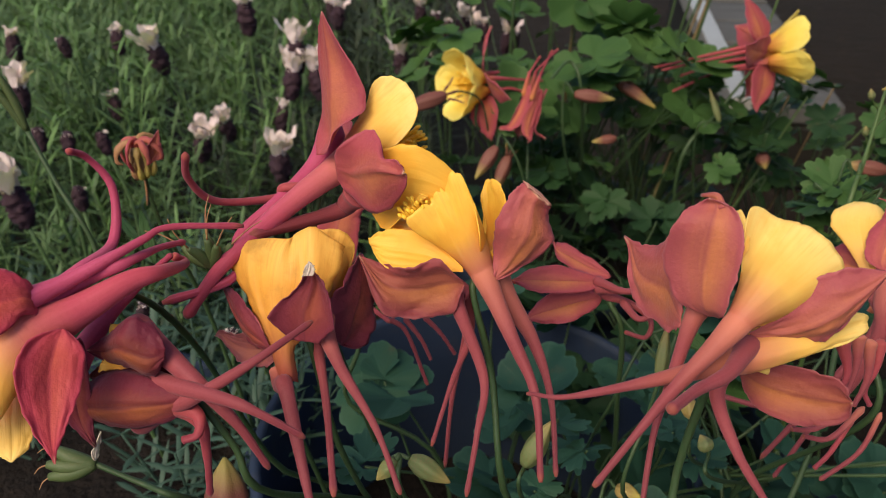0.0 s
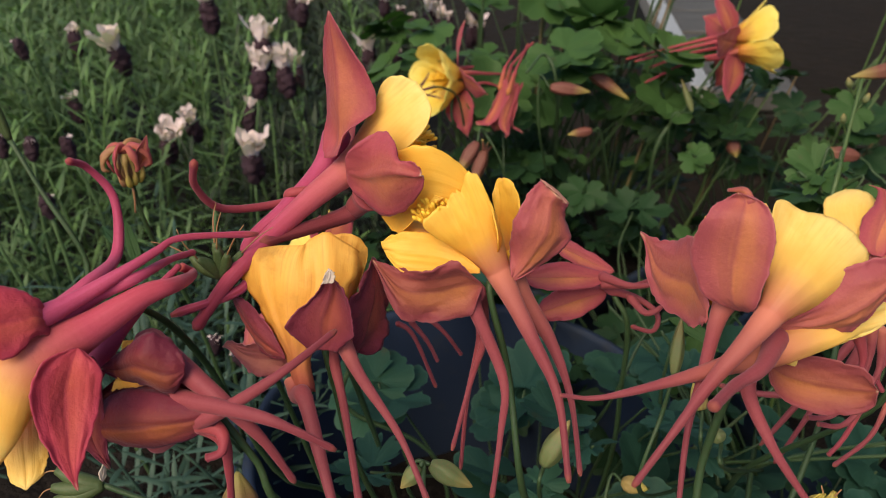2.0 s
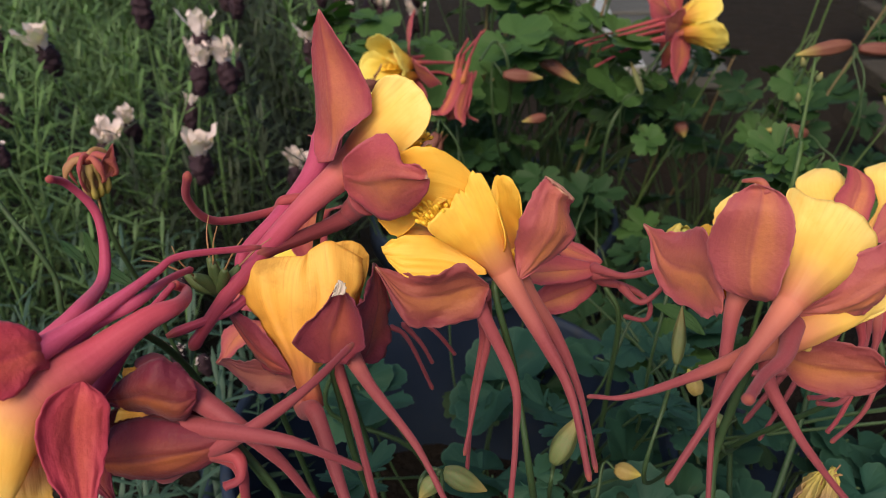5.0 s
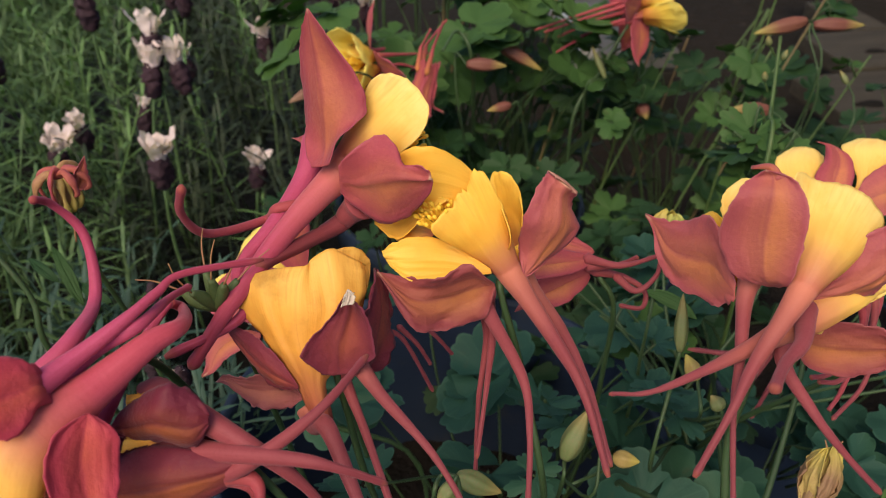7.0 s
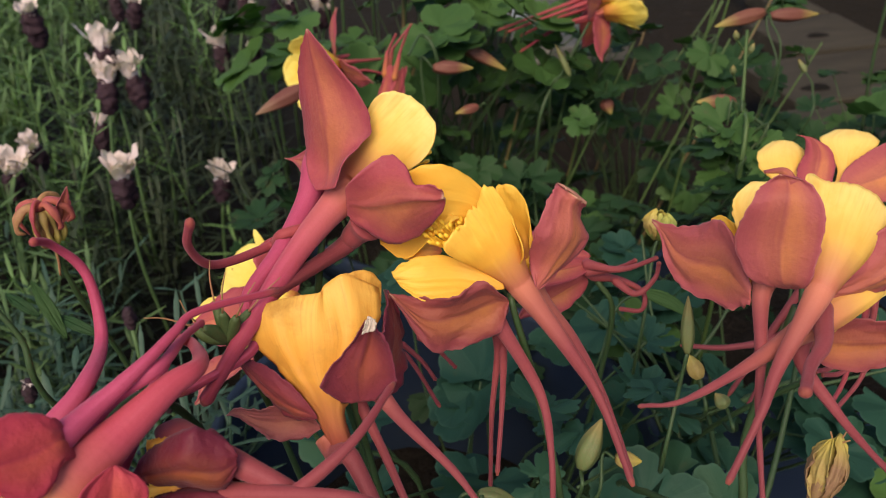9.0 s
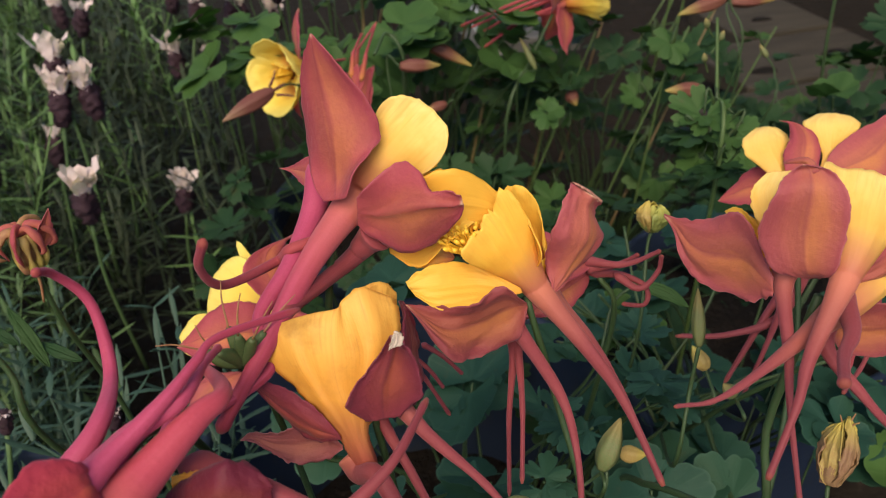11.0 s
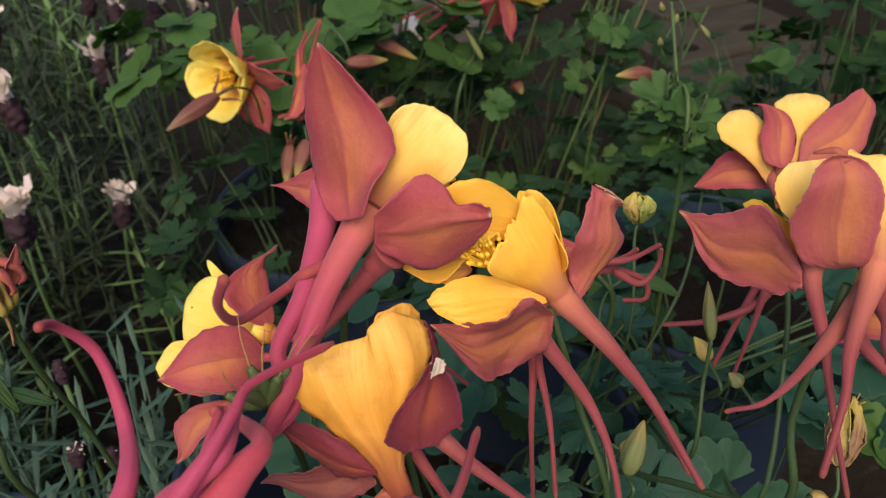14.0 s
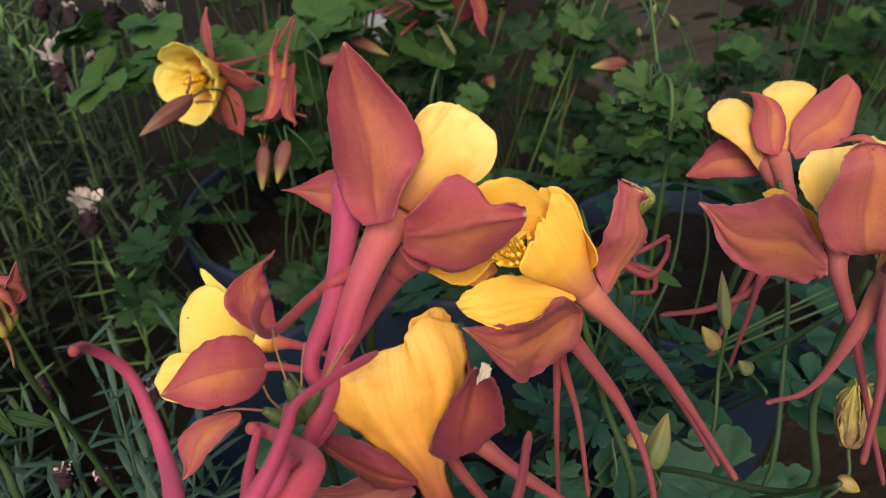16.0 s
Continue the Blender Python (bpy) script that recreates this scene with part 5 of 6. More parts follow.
petal(flower, (-32.3, 173.1, 492.8), (-29.3, 184.2, 511), (-36.4, 181.1, 509), (-24.2, 184.3, 503.4), tail=[(-27.5, 161.0, 485.6), (-17, 147.5, 475.0), (-10.4, 135.7, 463.9)], wide_mouth=3.9, thin=0.7, spur_material=SPUR, material=PETAL_DEEP, inner=(-38, 188, 506))
leafy("sepal", flower, SEPAL_DARK, [(-35.5, 162.8, 490.2), ((-43.6, 161.7, 499.4), (-27.4, 159.6, 497.9)), ((-36.5, 164.1, 505.9), (-28.5, 161.6, 508.2)), (-32.4, 162.9, 513.4)], fold=0.6, ruffle=0.9, bulge=0.22, keel=0.5, wide_foot=0.5)
leafy("sepal", flower, SEPAL_DARK, [(-45.3, 164.2, 487.2), ((-51.6, 171.2, 496.4), (-51.8, 169.9, 484.7)), (-61.1, 182.9, 494.9)], ruffle=0.9, bulge=0.15)
leafy("sepal", flower, SEPAL_FADED, [(-44.7, 166.7, 481.1), ((-48, 171.4, 484.8), (-49.1, 168.5, 476.7)), ((-53.8, 174.5, 483.7), (-55.2, 170.8, 476.2)), ((-59.2, 177.8, 481.1), (-59.4, 174.8, 476.6)), ((-62.9, 180.6, 480.2), (-63.2, 179.3, 478.3)), (-65.6, 183, 476.2)], fold=1.2, fray=1.0, ruffle=1.2, bulge=-0.15, keel=0.2)
sepal(flower, (-27.8, 173.1, 480.8), (-22, 183.4, 501.3), (-28.6, 171.8, 496.8), (-20.1, 182.1, 481), ruffle=1.6, ends=0.6, material=SEPAL_DARK)
leafy("withered_tip", flower, PALE, [((-33.9, 160.3, 512), (-31.2, 160.3, 512.3)), ((-32.9, 160.6, 514.5), (-30.7, 160.6, 514.5)), (-32, 161.3, 515.7)], ruffle=0.4, bulge=0.1, label="papery white withered tip")
spur(flower, [(-34.1, 173.2, 492.3), (-33.9, 170.9, 482.2), (-30.8, 158.2, 473.1), (-27, 136.4, 462.3)], 3.2, 0.9)
stalk(flower, [(-36, 170, 486), (-34, 170, 470), (-30, 172, 440), (-20, 190, 390), (0, 215, 350)])

flower = thing("columbine_flower", "yellow and crimson columbine flower with magenta spurs, hanging close by", "flower", "columbine flowers")
leafy("sepal", flower, SEPAL_CRIMSON, [(-90.5, 145.6, 514.8), ((-92.3, 145.8, 521.4), (-91, 140, 515.3)), ((-97.9, 143.7, 525.8), (-95.9, 134.1, 514.4)), (-103.8, 133.5, 524.5)], ruffle=0.6, bulge=0.08, wide_foot=0.6)
leafy("sepal", flower, SEPAL_CRIMSON, [(-83.9, 141.1, 511.1), ((-89, 135.8, 511.8), (-79.4, 138.9, 507.7)), ((-91.2, 130.7, 507.3), (-79.6, 136.4, 501.9)), ((-89.9, 127.5, 500.4), (-80.4, 131.5, 497.9)), ((-86.9, 124.3, 494.5), (-82.3, 126.4, 493.4)), (-83, 121.7, 491.4)], ruffle=0.9, bulge=-0.12, keel=0.25, point=2.0, fold=0.4)
trumpet(flower, [(-103.5, 147, 512), (-110, 136.7, 510.3), (-107.8, 126.1, 501.1), (-100.8, 125.3, 492.6), (-96, 133.6, 496.7)], (-93.7, 142.4, 507.1), [(-83.5, 148.9, 510.3), (-73, 154.7, 514.4), (-67.1, 160.8, 513.2), (-69.1, 180.7, 502.6), (-71.8, 179.9, 505.6)], PETAL_GLOW, SPUR_GLOW, wide=6.6, thin=0.9, taper=2.0, inner=(-100, 138, 488))
leafy("petal", flower, PETAL, [((-105, 143.2, 494.7), (-94.8, 141.2, 491.9)), ((-102.9, 134.8, 488.8), (-93.8, 135.6, 488.7)), ((-100.5, 129.6, 484.5), (-93.9, 131.1, 485.3)), (-97, 127.8, 483.6)], ruffle=0.6, bulge=0.12)
sepal(flower, (-84.2, 146.7, 503.8), (-85.3, 141.5, 476.5), (-91.6, 144.3, 488.6), (-84.2, 145, 489.8), material=SEPAL_DARK)
spur(flower, [(-104, 139.7, 515.4), (-94, 144.4, 515.8), (-86.3, 150.6, 516.7), (-76.7, 156, 520.1), (-70.3, 161.6, 521.8), (-65.3, 165.6, 522.7), (-48.8, 170.3, 520.3)], 5.4, 0.75, SPUR_MAGENTA, taper=2.6)
spur(flower, [(-94, 147.5, 511.4), (-84.6, 155, 514.4), (-74.5, 156.5, 518.0), (-69.4, 166.3, 516.3), (-65.4, 174, 513.5)], 4.4, 0.75, SPUR_MAGENTA, taper=2.2)
spur(flower, [(-99, 157.7, 504.9), (-90, 165.7, 510), (-87.2, 181.2, 509), (-87.6, 189.3, 520.5), (-92.3, 189.6, 529.3), (-94.8, 184.8, 533.8)], 3.0, 0.85, SPUR_MAGENTA)
spur(flower, [(-95, 153.4, 485.9), (-82.6, 159.1, 501), (-75.8, 170.9, 504.8), (-70.7, 177.4, 507.6)], 5.0, 0.8, SPUR_MAGENTA)
stalk(flower, [(-88, 158, 506), (-80, 170, 500), (-72, 185, 470), (-60, 205, 400), (-40, 230, 350)])

flower = thing("columbine_flower", "nodding wine red columbine flower, half closed, with rose spurs", "flower", "columbine flowers")
leafy("sepal", flower, SEPAL_WINE, [(-63.4, 142.7, 502.5), ((-65.7, 146.3, 507.3), (-67.5, 142.8, 495.8)), ((-71.3, 146.7, 510.1), (-74.2, 146, 496.2)), ((-80, 153.2, 500.5), (-80.1, 149.3, 494.2)), (-83.4, 147.2, 500)], ruffle=1.0, bulge=0.3, keel=0.4, wide_foot=0.3)
leafy("sepal", flower, SEPAL_WINE, [(-56.5, 137.6, 493.7), ((-65.6, 142.4, 495.2), (-63.8, 138.8, 485.8)), ((-78.5, 147.5, 493.3), (-75.1, 140.9, 481.1)), ((-86.8, 149.1, 487.9), (-85.4, 145.8, 479)), (-90.5, 148.7, 481.5)], ruffle=1.0, bulge=0.3, keel=0.4, wide_foot=0.3)
leafy("sepal", flower, SEPAL_WINE, [(-63.5, 147.9, 492.8), ((-70.7, 152.5, 496), (-69.6, 146.7, 486.9)), ((-81, 155.2, 492.3), (-81.2, 150.1, 484.1)), (-89.7, 155.5, 484.9)], ruffle=1.0, bulge=0.2)
leafy("petal", flower, PETAL_DEEP, [(-73.6, 153.1, 502.5), ((-79.9, 154.4, 502.3), (-80.3, 153.3, 498.7))], ruffle=0.4, bulge=0.15)
leafy("petal", flower, PETAL_DEEP, [(-73.1, 146.5, 495.7), ((-80.1, 149.9, 497.1), (-82.3, 147.6, 493.3))], ruffle=0.4, bulge=0.15)
spur(flower, [(-80.1, 153.3, 487.4), (-69.9, 146.2, 491.7), (-60.5, 139.9, 495.2), (-46.9, 132.7, 497.5), (-39.3, 130.1, 495.6), (-30.5, 128.8, 490.2)], 4.6, 0.7, SPUR_BARE, taper=1.5)
spur(flower, [(-78.1, 159.5, 499.3), (-64.9, 147, 498.8), (-54.2, 139, 494.1), (-47, 136.1, 486.1), (-41.1, 133.8, 475.1)], 4.6, 0.75, SPUR_BARE, taper=1.4)
spur(flower, [(-76.8, 146.6, 477), (-65.4, 141, 487.3), (-55.6, 137.3, 495.1), (-41.8, 138.9, 503.9), (-30.2, 148.9, 507.3)], 4.0, 0.7, SPUR_BARE, taper=1.4)
spur(flower, [(-62.6, 140.3, 489.7), (-56.7, 137.4, 488.8), (-56.1, 133.6, 486.6), (-59.7, 132.8, 485.3)], 3.0, 0.9, SPUR_DARK)
spur(flower, [(-62.4, 141, 489.4), (-57, 138.4, 485.5), (-56.5, 137.1, 475.9), (-57.5, 136.2, 463.1)], 3.4, 0.8, SPUR_DARK)
stalk(flower, [(-58.6, 142.8, 490), (-50.8, 140.7, 475.4), (-45.5, 141.8, 458.2), (-25, 180, 410), (-5, 215, 350)])

flower = thing("columbine_flower", "large soft yellow columbine flower with dusty red sepals and spreading spurs", "flower", "columbine flowers")
leafy("sepal", flower, SEPAL_OLD, [(60, 142.9, 513), ((52.6, 147.4, 514.5), (60.4, 138.2, 518.4)), ((49.2, 150.8, 522.2), (61.6, 139.4, 527.8)), ((50, 150.2, 532.8), (61.9, 142.8, 534.9)), ((54.5, 151.9, 536.2), (61.1, 147.5, 537.8)), (56.6, 150.6, 538.7)], ruffle=0.6, bulge=0.06, fold=0.2, keel=0.2, wide_foot=0.25)
tube("sepal_tip", flower, SEPAL_OLD, [(59.2, 149.3, 536.6), (58.5, 151.7, 538.5), (56.5, 155.4, 536.8)], lambda s: 1.3 - 0.9 * s, 10, 7, flat=0.5)
leafy("sepal", flower, SEPAL_OLD, [(54.8, 148.3, 508.3), ((54.4, 161.3, 520.7), (53.5, 153.9, 501.2)), ((52, 170.2, 514.6), (49.1, 167.7, 500)), (48.7, 179.3, 510.4)], ruffle=1.0, bulge=0.05, fold=0.35, keel=0.2, fray=0.9, point=1.5, wide_foot=0.2)
leafy("sepal", flower, SEPAL_OLD, [(68.2, 141.7, 509.1), ((75.1, 141.7, 517.1), (78.5, 142.1, 506.6)), ((83.3, 143.4, 525.2), (85.5, 139.2, 510.6)), (95, 142.3, 525.2)], ruffle=1.6, bulge=-0.2, keel=0.9)
leafy("sepal", flower, SEPAL_RUST, [(67.8, 140.8, 499), ((75.6, 143.2, 499.4), (73.7, 139, 488.8)), ((83.1, 140.7, 499.6), (83, 136.2, 486.7)), ((89.7, 137.6, 498.7), (90, 134, 489.2)), (91.7, 134.3, 495.4)], ruffle=1.2, bulge=0.15)
trumpet(flower, [(67.1, 153.9, 533.3), (75.2, 155.5, 530.7), (82, 150.6, 530.1), (87.4, 146.4, 523.2), (78.6, 143.9, 512.5)], (63.5, 138, 515.4), [(50, 130.2, 504.1), (42.1, 123.8, 498.7), (31.8, 117.4, 487.4)], PETAL, SPUR, wide=2.9, thin=0.55, taper=1.9, inner=(80, 152, 522))
leafy("petal", flower, PETAL, [(57.1, 147, 514.9), ((55, 155.7, 520), (65.3, 147.5, 524.9)), ((55.4, 161.8, 525.6), (67.3, 151.7, 529.4)), ((60.2, 163.5, 529.4), (66.5, 156.3, 532.5))], ruffle=0.5, bulge=0.1)
leafy("petal", flower, PETAL_PLAIN, [(60, 149.1, 506), ((60.5, 156.4, 513.1), (57.8, 155.3, 506.4)), ((58.3, 163.7, 518.1), (57, 162.5, 509)), ((58.2, 168, 517.9), (57.2, 167.6, 513.4)), (57.7, 170.6, 515.4)], ruffle=0.4, bulge=0.0)
spur(flower, [(60.0, 150.5, 512.5), (56.5, 146.7, 507.5), (50.9, 136.5, 500.2), (46.2, 128.1, 491.6), (42.4, 115.5, 475)], 4.0, 0.6, SPUR, taper=1.8)
petal(flower, (57.3, 151.5, 509.8), (61.1, 170, 514.4), (61.9, 162.9, 505.9), (66.5, 165, 511.4), material=PETAL_GOLD, spread=1.3)
petal(flower, (66.5, 139.6, 503.8), (95, 143.2, 509.5), (87.4, 145, 512.4), (81.7, 140.5, 505.2), tail=[(30, 130.4, 501.4), (18.4, 133.5, 499)], wide_mouth=3.6, thin=0.45, taper=3.0, spur_material=SPUR, inner=(95, 185, 530))
spur(flower, [(68.5, 141.6, 505.8), (61.2, 135.6, 498.7), (62.4, 124, 492.9), (67.4, 116.3, 485.8), (72.9, 109.2, 479.7)], 3.4, 0.7)
spur(flower, [(69.5, 142.6, 506.8), (60.4, 130.3, 507.7), (52.3, 124.6, 508.1), (44.5, 117.1, 509.3)], 3.2, 1.2)
stalk(flower, [(63.7, 143.1, 506.8), (59.2, 142.7, 466.4), (57.4, 136.9, 438), (60, 180, 400), (70, 215, 350)], 1.1, 1.2)

flower = thing("columbine_flower", "yellow and dusty red columbine flower standing behind the large one", "flower", "columbine flowers")
leafy("petal", flower, PETAL, [(149.4, 223.3, 453.9), ((147.2, 229.1, 460.6), (151.7, 226.5, 460.9)), ((142.5, 239, 470.2), (150.4, 235.4, 471.8)), ((139.3, 248.9, 474.1), (155.1, 243.1, 477.4)), ((142, 254.7, 477.6), (157.3, 247.5, 479)), ((149.4, 256.5, 480.1), (157, 252.9, 479.9))], ruffle=0.5, bulge=-0.12, wide_foot=0.8)
leafy("petal", flower, PETAL, [(147.5, 222.6, 455), ((151.3, 227.4, 465), (155.3, 224.8, 464.9)), ((160.4, 232.3, 475.6), (163.8, 229.6, 475)), ((162, 240.1, 480.7), (171.1, 233.5, 479.8)), ((162.1, 246.7, 483.2), (179.5, 235.9, 483.6)), ((170.2, 247.9, 485.4), (179.8, 241.4, 485))], ruffle=0.5, bulge=-0.12, wide_foot=0.8)
leafy("sepal", flower, SEPAL, [(148.3, 226.4, 470.1), ((144.4, 231.9, 471.9), (152.4, 226.7, 471.8)), ((146.7, 238, 477.3), (156.7, 230.4, 477.5)), ((151.4, 241.7, 481.4), (159.5, 236, 482.6)), ((155.1, 246.6, 484.7), (157.8, 243.7, 485.1)), (153.8, 250.4, 484.8)], ruffle=0.6, bulge=-0.15, wide_foot=0.3, fold=0.4)
leafy("sepal", flower, SEPAL_OLD, [(155.5, 223.9, 469.1), ((161.6, 230.9, 478.2), (163, 220.3, 468.8)), ((170.8, 232.3, 483.2), (176.8, 217, 471.7)), ((182.3, 232.3, 486.5), (186, 221.1, 479.8)), ((188.5, 232.8, 488.2), (192, 225.8, 484.5)), (191.9, 232.4, 488.6)], ruffle=0.7, bulge=-0.06, wide_foot=0.3, fold=0.5)
leafy("sepal", flower, SEPAL, [(153, 234.1, 458.7), ((152.1, 244.3, 466.3), (147.1, 236, 456.7)), ((147.5, 251.8, 464.9), (141.2, 243.7, 454.4)), ((141.9, 253.9, 458.1), (138, 249.6, 452.1)), (136, 254.7, 451.3)], ruffle=0.6, bulge=0.05, wide_foot=0.4)
spur(flower, [(155, 231.3, 468.8), (148, 219.9, 462.5), (146.6, 213.9, 451.2), (138.2, 212.7, 423.4), (120, 218.6, 415.1), (104, 229.7, 411.2)], 5.0, 0.8, SPUR, taper=1.3)
spur(flower, [(155.2, 241.2, 468.5), (148.1, 226.5, 461.6), (147.1, 217.1, 451.8), (129.9, 215.6, 413.9), (118.8, 213.9, 393.7)], 4.6, 0.8, SPUR, taper=1.3)
spur(flower, [(136.8, 212, 430), (129.2, 208.6, 410.5), (121.1, 205.7, 392.8)], 1.9, 0.8)
stalk(flower, [(127.9, 209.6, 474.7), (126.5, 203.8, 462.1), (118.8, 186, 424.2), (100.3, 171.1, 368.2), (150, 270, 350)])

flower = thing("columbine_flower", "bright yellow columbine flower with folded rose red sepals, facing sideways", "flower", "columbine flowers")
petal(flower, (-38.9, 268.4, 442.3), (-61.9, 292.6, 439.7), (-47.3, 299.1, 449.4), (-59.4, 276, 436), tail=[(-31.1, 264.2, 439.7), (-20.6, 257.7, 433.2)], wide_mouth=3.6, thin=0.9, spur_material=SPUR_LEMON, inner=(-66, 268, 462), material=PETAL_LEMON)
petal(flower, (-39.6, 286.5, 440.6), (-46.4, 310.2, 449.2), (-47.5, 299, 440.7), (-41, 299, 445.3), inner=(-66, 268, 462), material=PETAL_LEMON)
petal(flower, (-51.2, 266.7, 431.3), (-73.9, 283.2, 433.6), (-63.2, 281.8, 439.8), (-70.3, 274.7, 426.5), tail=[(-44.8, 263, 438.5), (-32.7, 257.9, 434.7), (-20.2, 251.1, 429.3)], wide_mouth=3.6, thin=0.9, spur_material=SPUR_LEMON, inner=(-66, 268, 462), material=PETAL_LEMON)
sepal(flower, (-37.2, 269.3, 444.5), (-26.2, 285.4, 460.9), (-49.7, 273, 459.9), (-33.9, 278.9, 457.9), curl=2)
sepal(flower, (-43.2, 262, 438.5), (-74, 265.5, 441.9), (-53.2, 268.8, 452.4), (-61.1, 252.1, 439.4))
sepal(flower, (-56.9, 258.2, 429.2), (-75.9, 252.9, 417.7), (-72.8, 262.4, 427.5), (-63, 253.1, 427.4), material=SEPAL_OLD)
spur(flower, [(-17.3, 210.1, 461.8), (-11.8, 207.7, 457.9), (-5, 198.7, 443.5)], 1.1, 0.6)
spur(flower, [(-12.9, 213.6, 459.9), (-7.3, 209.8, 453.8), (-3.9, 206.1, 447.8)], 1.1, 0.6)
spur(flower, [(-6.5, 217, 457.8), (-0.8, 214, 452.9), (4.2, 210.2, 446.8)], 1.1, 0.6)
stalk(flower, [(-38, 263.3, 437), (-33.5, 252.2, 417.5), (-38.7, 248.7, 389.3), (0, 250, 350)])

flower = thing("columbine_flower", "closed dusty red columbine flower seen from behind, spurs curling up", "flower", "columbine flowers")
sepal(flower, (51.7, 216.4, 471.9), (24.3, 216.8, 472.6), (36.7, 217.5, 477.4), (36.2, 209.4, 472))
sepal(flower, (52.9, 218.9, 464.6), (28.2, 215.1, 458.5), (38.5, 218.3, 467.3), (41.9, 211.4, 460.1))
sepal(flower, (56.2, 224, 469), (39.3, 236.3, 473.5), (44.8, 234.2, 473.9), (43.2, 227.2, 470.4))
spur(flower, [(49, 216.9, 472.7), (58.1, 208.1, 474.1), (68.4, 204, 479)], 2.2, 0.7)
spur(flower, [(49, 215.5, 470.4), (58, 211.5, 471.8), (63.7, 208.3, 476.3)], 2.2, 0.7)
spur(flower, [(51.6, 217.8, 466.5), (60.9, 212, 466.5), (66.5, 206.4, 463.9), (64.9, 203.6, 459.4), (58.8, 207.2, 458.8)], 1.8, 0.7)
spur(flower, [(57.6, 211.7, 468.4), (62.2, 204.1, 466.3), (68, 203.6, 471.2), (69.5, 204.7, 476.7)], 1.6, 0.7)
stalk(flower, [(54.6, 215.2, 465.3), (59.4, 212, 455.2), (63, 218.7, 423.5), (70, 240, 350)], 0.9, 1.1)


# ---- columbine flowers, buds and pods further off ----
def open_flower(label, at, face, up, size=1.0, spur_length=52, seed=0, spurs=5, sag=(0, 0, -6), dark=False, shut=0.0, sepals=5, lift=5, twist=0):
    """A whole columbine flower in metres: five red sepals, five yellow cups, each with a long spur behind, and stamens."""
    rng = random.Random(seed)
    t = thing("columbine_flower", label, "flower", "columbine flowers")
    f = Vector(face).normalized()
    x = Vector(up).cross(f).normalized()
    y = f.cross(x)
    o = Vector(at) * 1000
    k = size

    def at_mm(r, a, h):
        return o + (x * math.cos(a) + y * math.sin(a)) * (r * k) + f * (h * k)

    red = SEPAL_DARK if dark else SEPAL
    for i in range(sepals):
        a = math.pi / 2 + 2 * math.pi * i / 5 + rng.uniform(-0.12, 0.12)
        out, rise, tw = 29 * (1 - shut) + 6, lift + 32 * shut + rng.uniform(-4, 4), twist * rng.choice((-1, 1))
        sepal(t, at_mm(6, a, -5), at_mm(out, a + rng.uniform(-0.15, 0.15), rise - 2), at_mm(out * 0.55, a - 0.46 - 0.3 * shut, rise * 0.6 - tw), at_mm(out * 0.55, a + 0.46 + 0.3 * shut, rise * 0.6 + tw), red, ruffle=1.0)
    for i in range(5):
        a = math.pi / 2 + 2 * math.pi * (i + 0.5) / 5 + rng.uniform(-0.08, 0.08)
        w = 0.62
        way = []
        if i < spurs:
            L = spur_length * rng.uniform(0.85, 1.1)
            end = at_mm(9, a, -L) + Vector(sag) * k + Vector((rng.uniform(-4, 4), rng.uniform(-4, 4), rng.uniform(-4, 4)))
            way = [at_mm(7.5, a, -10), at_mm(6 + rng.uniform(-1, 2), a, -L * 0.55), end]
        red2 = SPUR_DARK if dark else SPUR_LEMON
        if shut < 0.7:
            petal(t, at_mm(7, a, -2), at_mm(22, a, 19), at_mm(19.5, a - w, 12), at_mm(19.5, a + w, 12), PETAL_LEMON, way, 3.6 * k, 0.7 * k, red2, ruffle=1.3, inner=at_mm(0, 0, 8))
        elif way:
            spur(t, [at_mm(6, a, 4)] + way, 2.3 * k, 0.7 * k, red2)
    if shut < 0.7:
        tuft(t, at_mm(0, 0, 3), f, 26, 13 * k, 0.5, seed + 1, 0.35)
    return t


def hanging_bud(label, base, tip, radius, material, stem, group="columbine buds", beak=0.0):
    """A bud with its own thin stem; points in metres."""
    t = thing("columbine_bud", label, "flower bud", group)
    b, e = Vector(base) * 1000, Vector(tip) * 1000
    bud(t, b, e, radius * (1.1 if material is BUD_RED else 1.0), material)
    stalk(t, [b] + [Vector(p) * 1000 for p in stem], 0.55, 0.75, STEM)
    if beak:
        for k in range(3):
            d = (b - e).normalized()
            s = d.orthogonal() * (k - 1) * radius * 0.8
            tube("spur_stub", t, material, [b + s * 0.5, b + d * beak * 0.6 + s, b + d * beak + s * 1.5], lambda q: 0.9 - 0.5 * q, 8, 6)
    return t


flower = open_flower("yellow and red columbine flower facing sideways among the leaves", (0.022, 0.499, 0.434), (-0.86, -0.45, 0.16), (0.1, 0.0, 1.0), lift=-4, twist=5, size=1.0, seed=5, spur_length=50, sag=(2, 0, -2))
stalk(flower, [(24.3, 502.1, 432.8), (24.6, 491.1, 405.8), (70, 560, 380), (90, 570, 300)], 0.9, 1.1)
flower = open_flower("yellow columbine flower with dusty red sepals, spurs streaming backwards", (0.214, 0.510, 0.451), (0.93, -0.14, 0.24), (-0.2, 0.1, 0.97), size=1.05, seed=8, lift=-14, twist=7, spur_length=66, sag=(0, 0, -4))
stalk(flower, [(200.3, 504.1, 441.7), (181, 497, 415.3), (156.4, 481.8, 381.4), (180, 520, 250)], 1.0, 1.3)
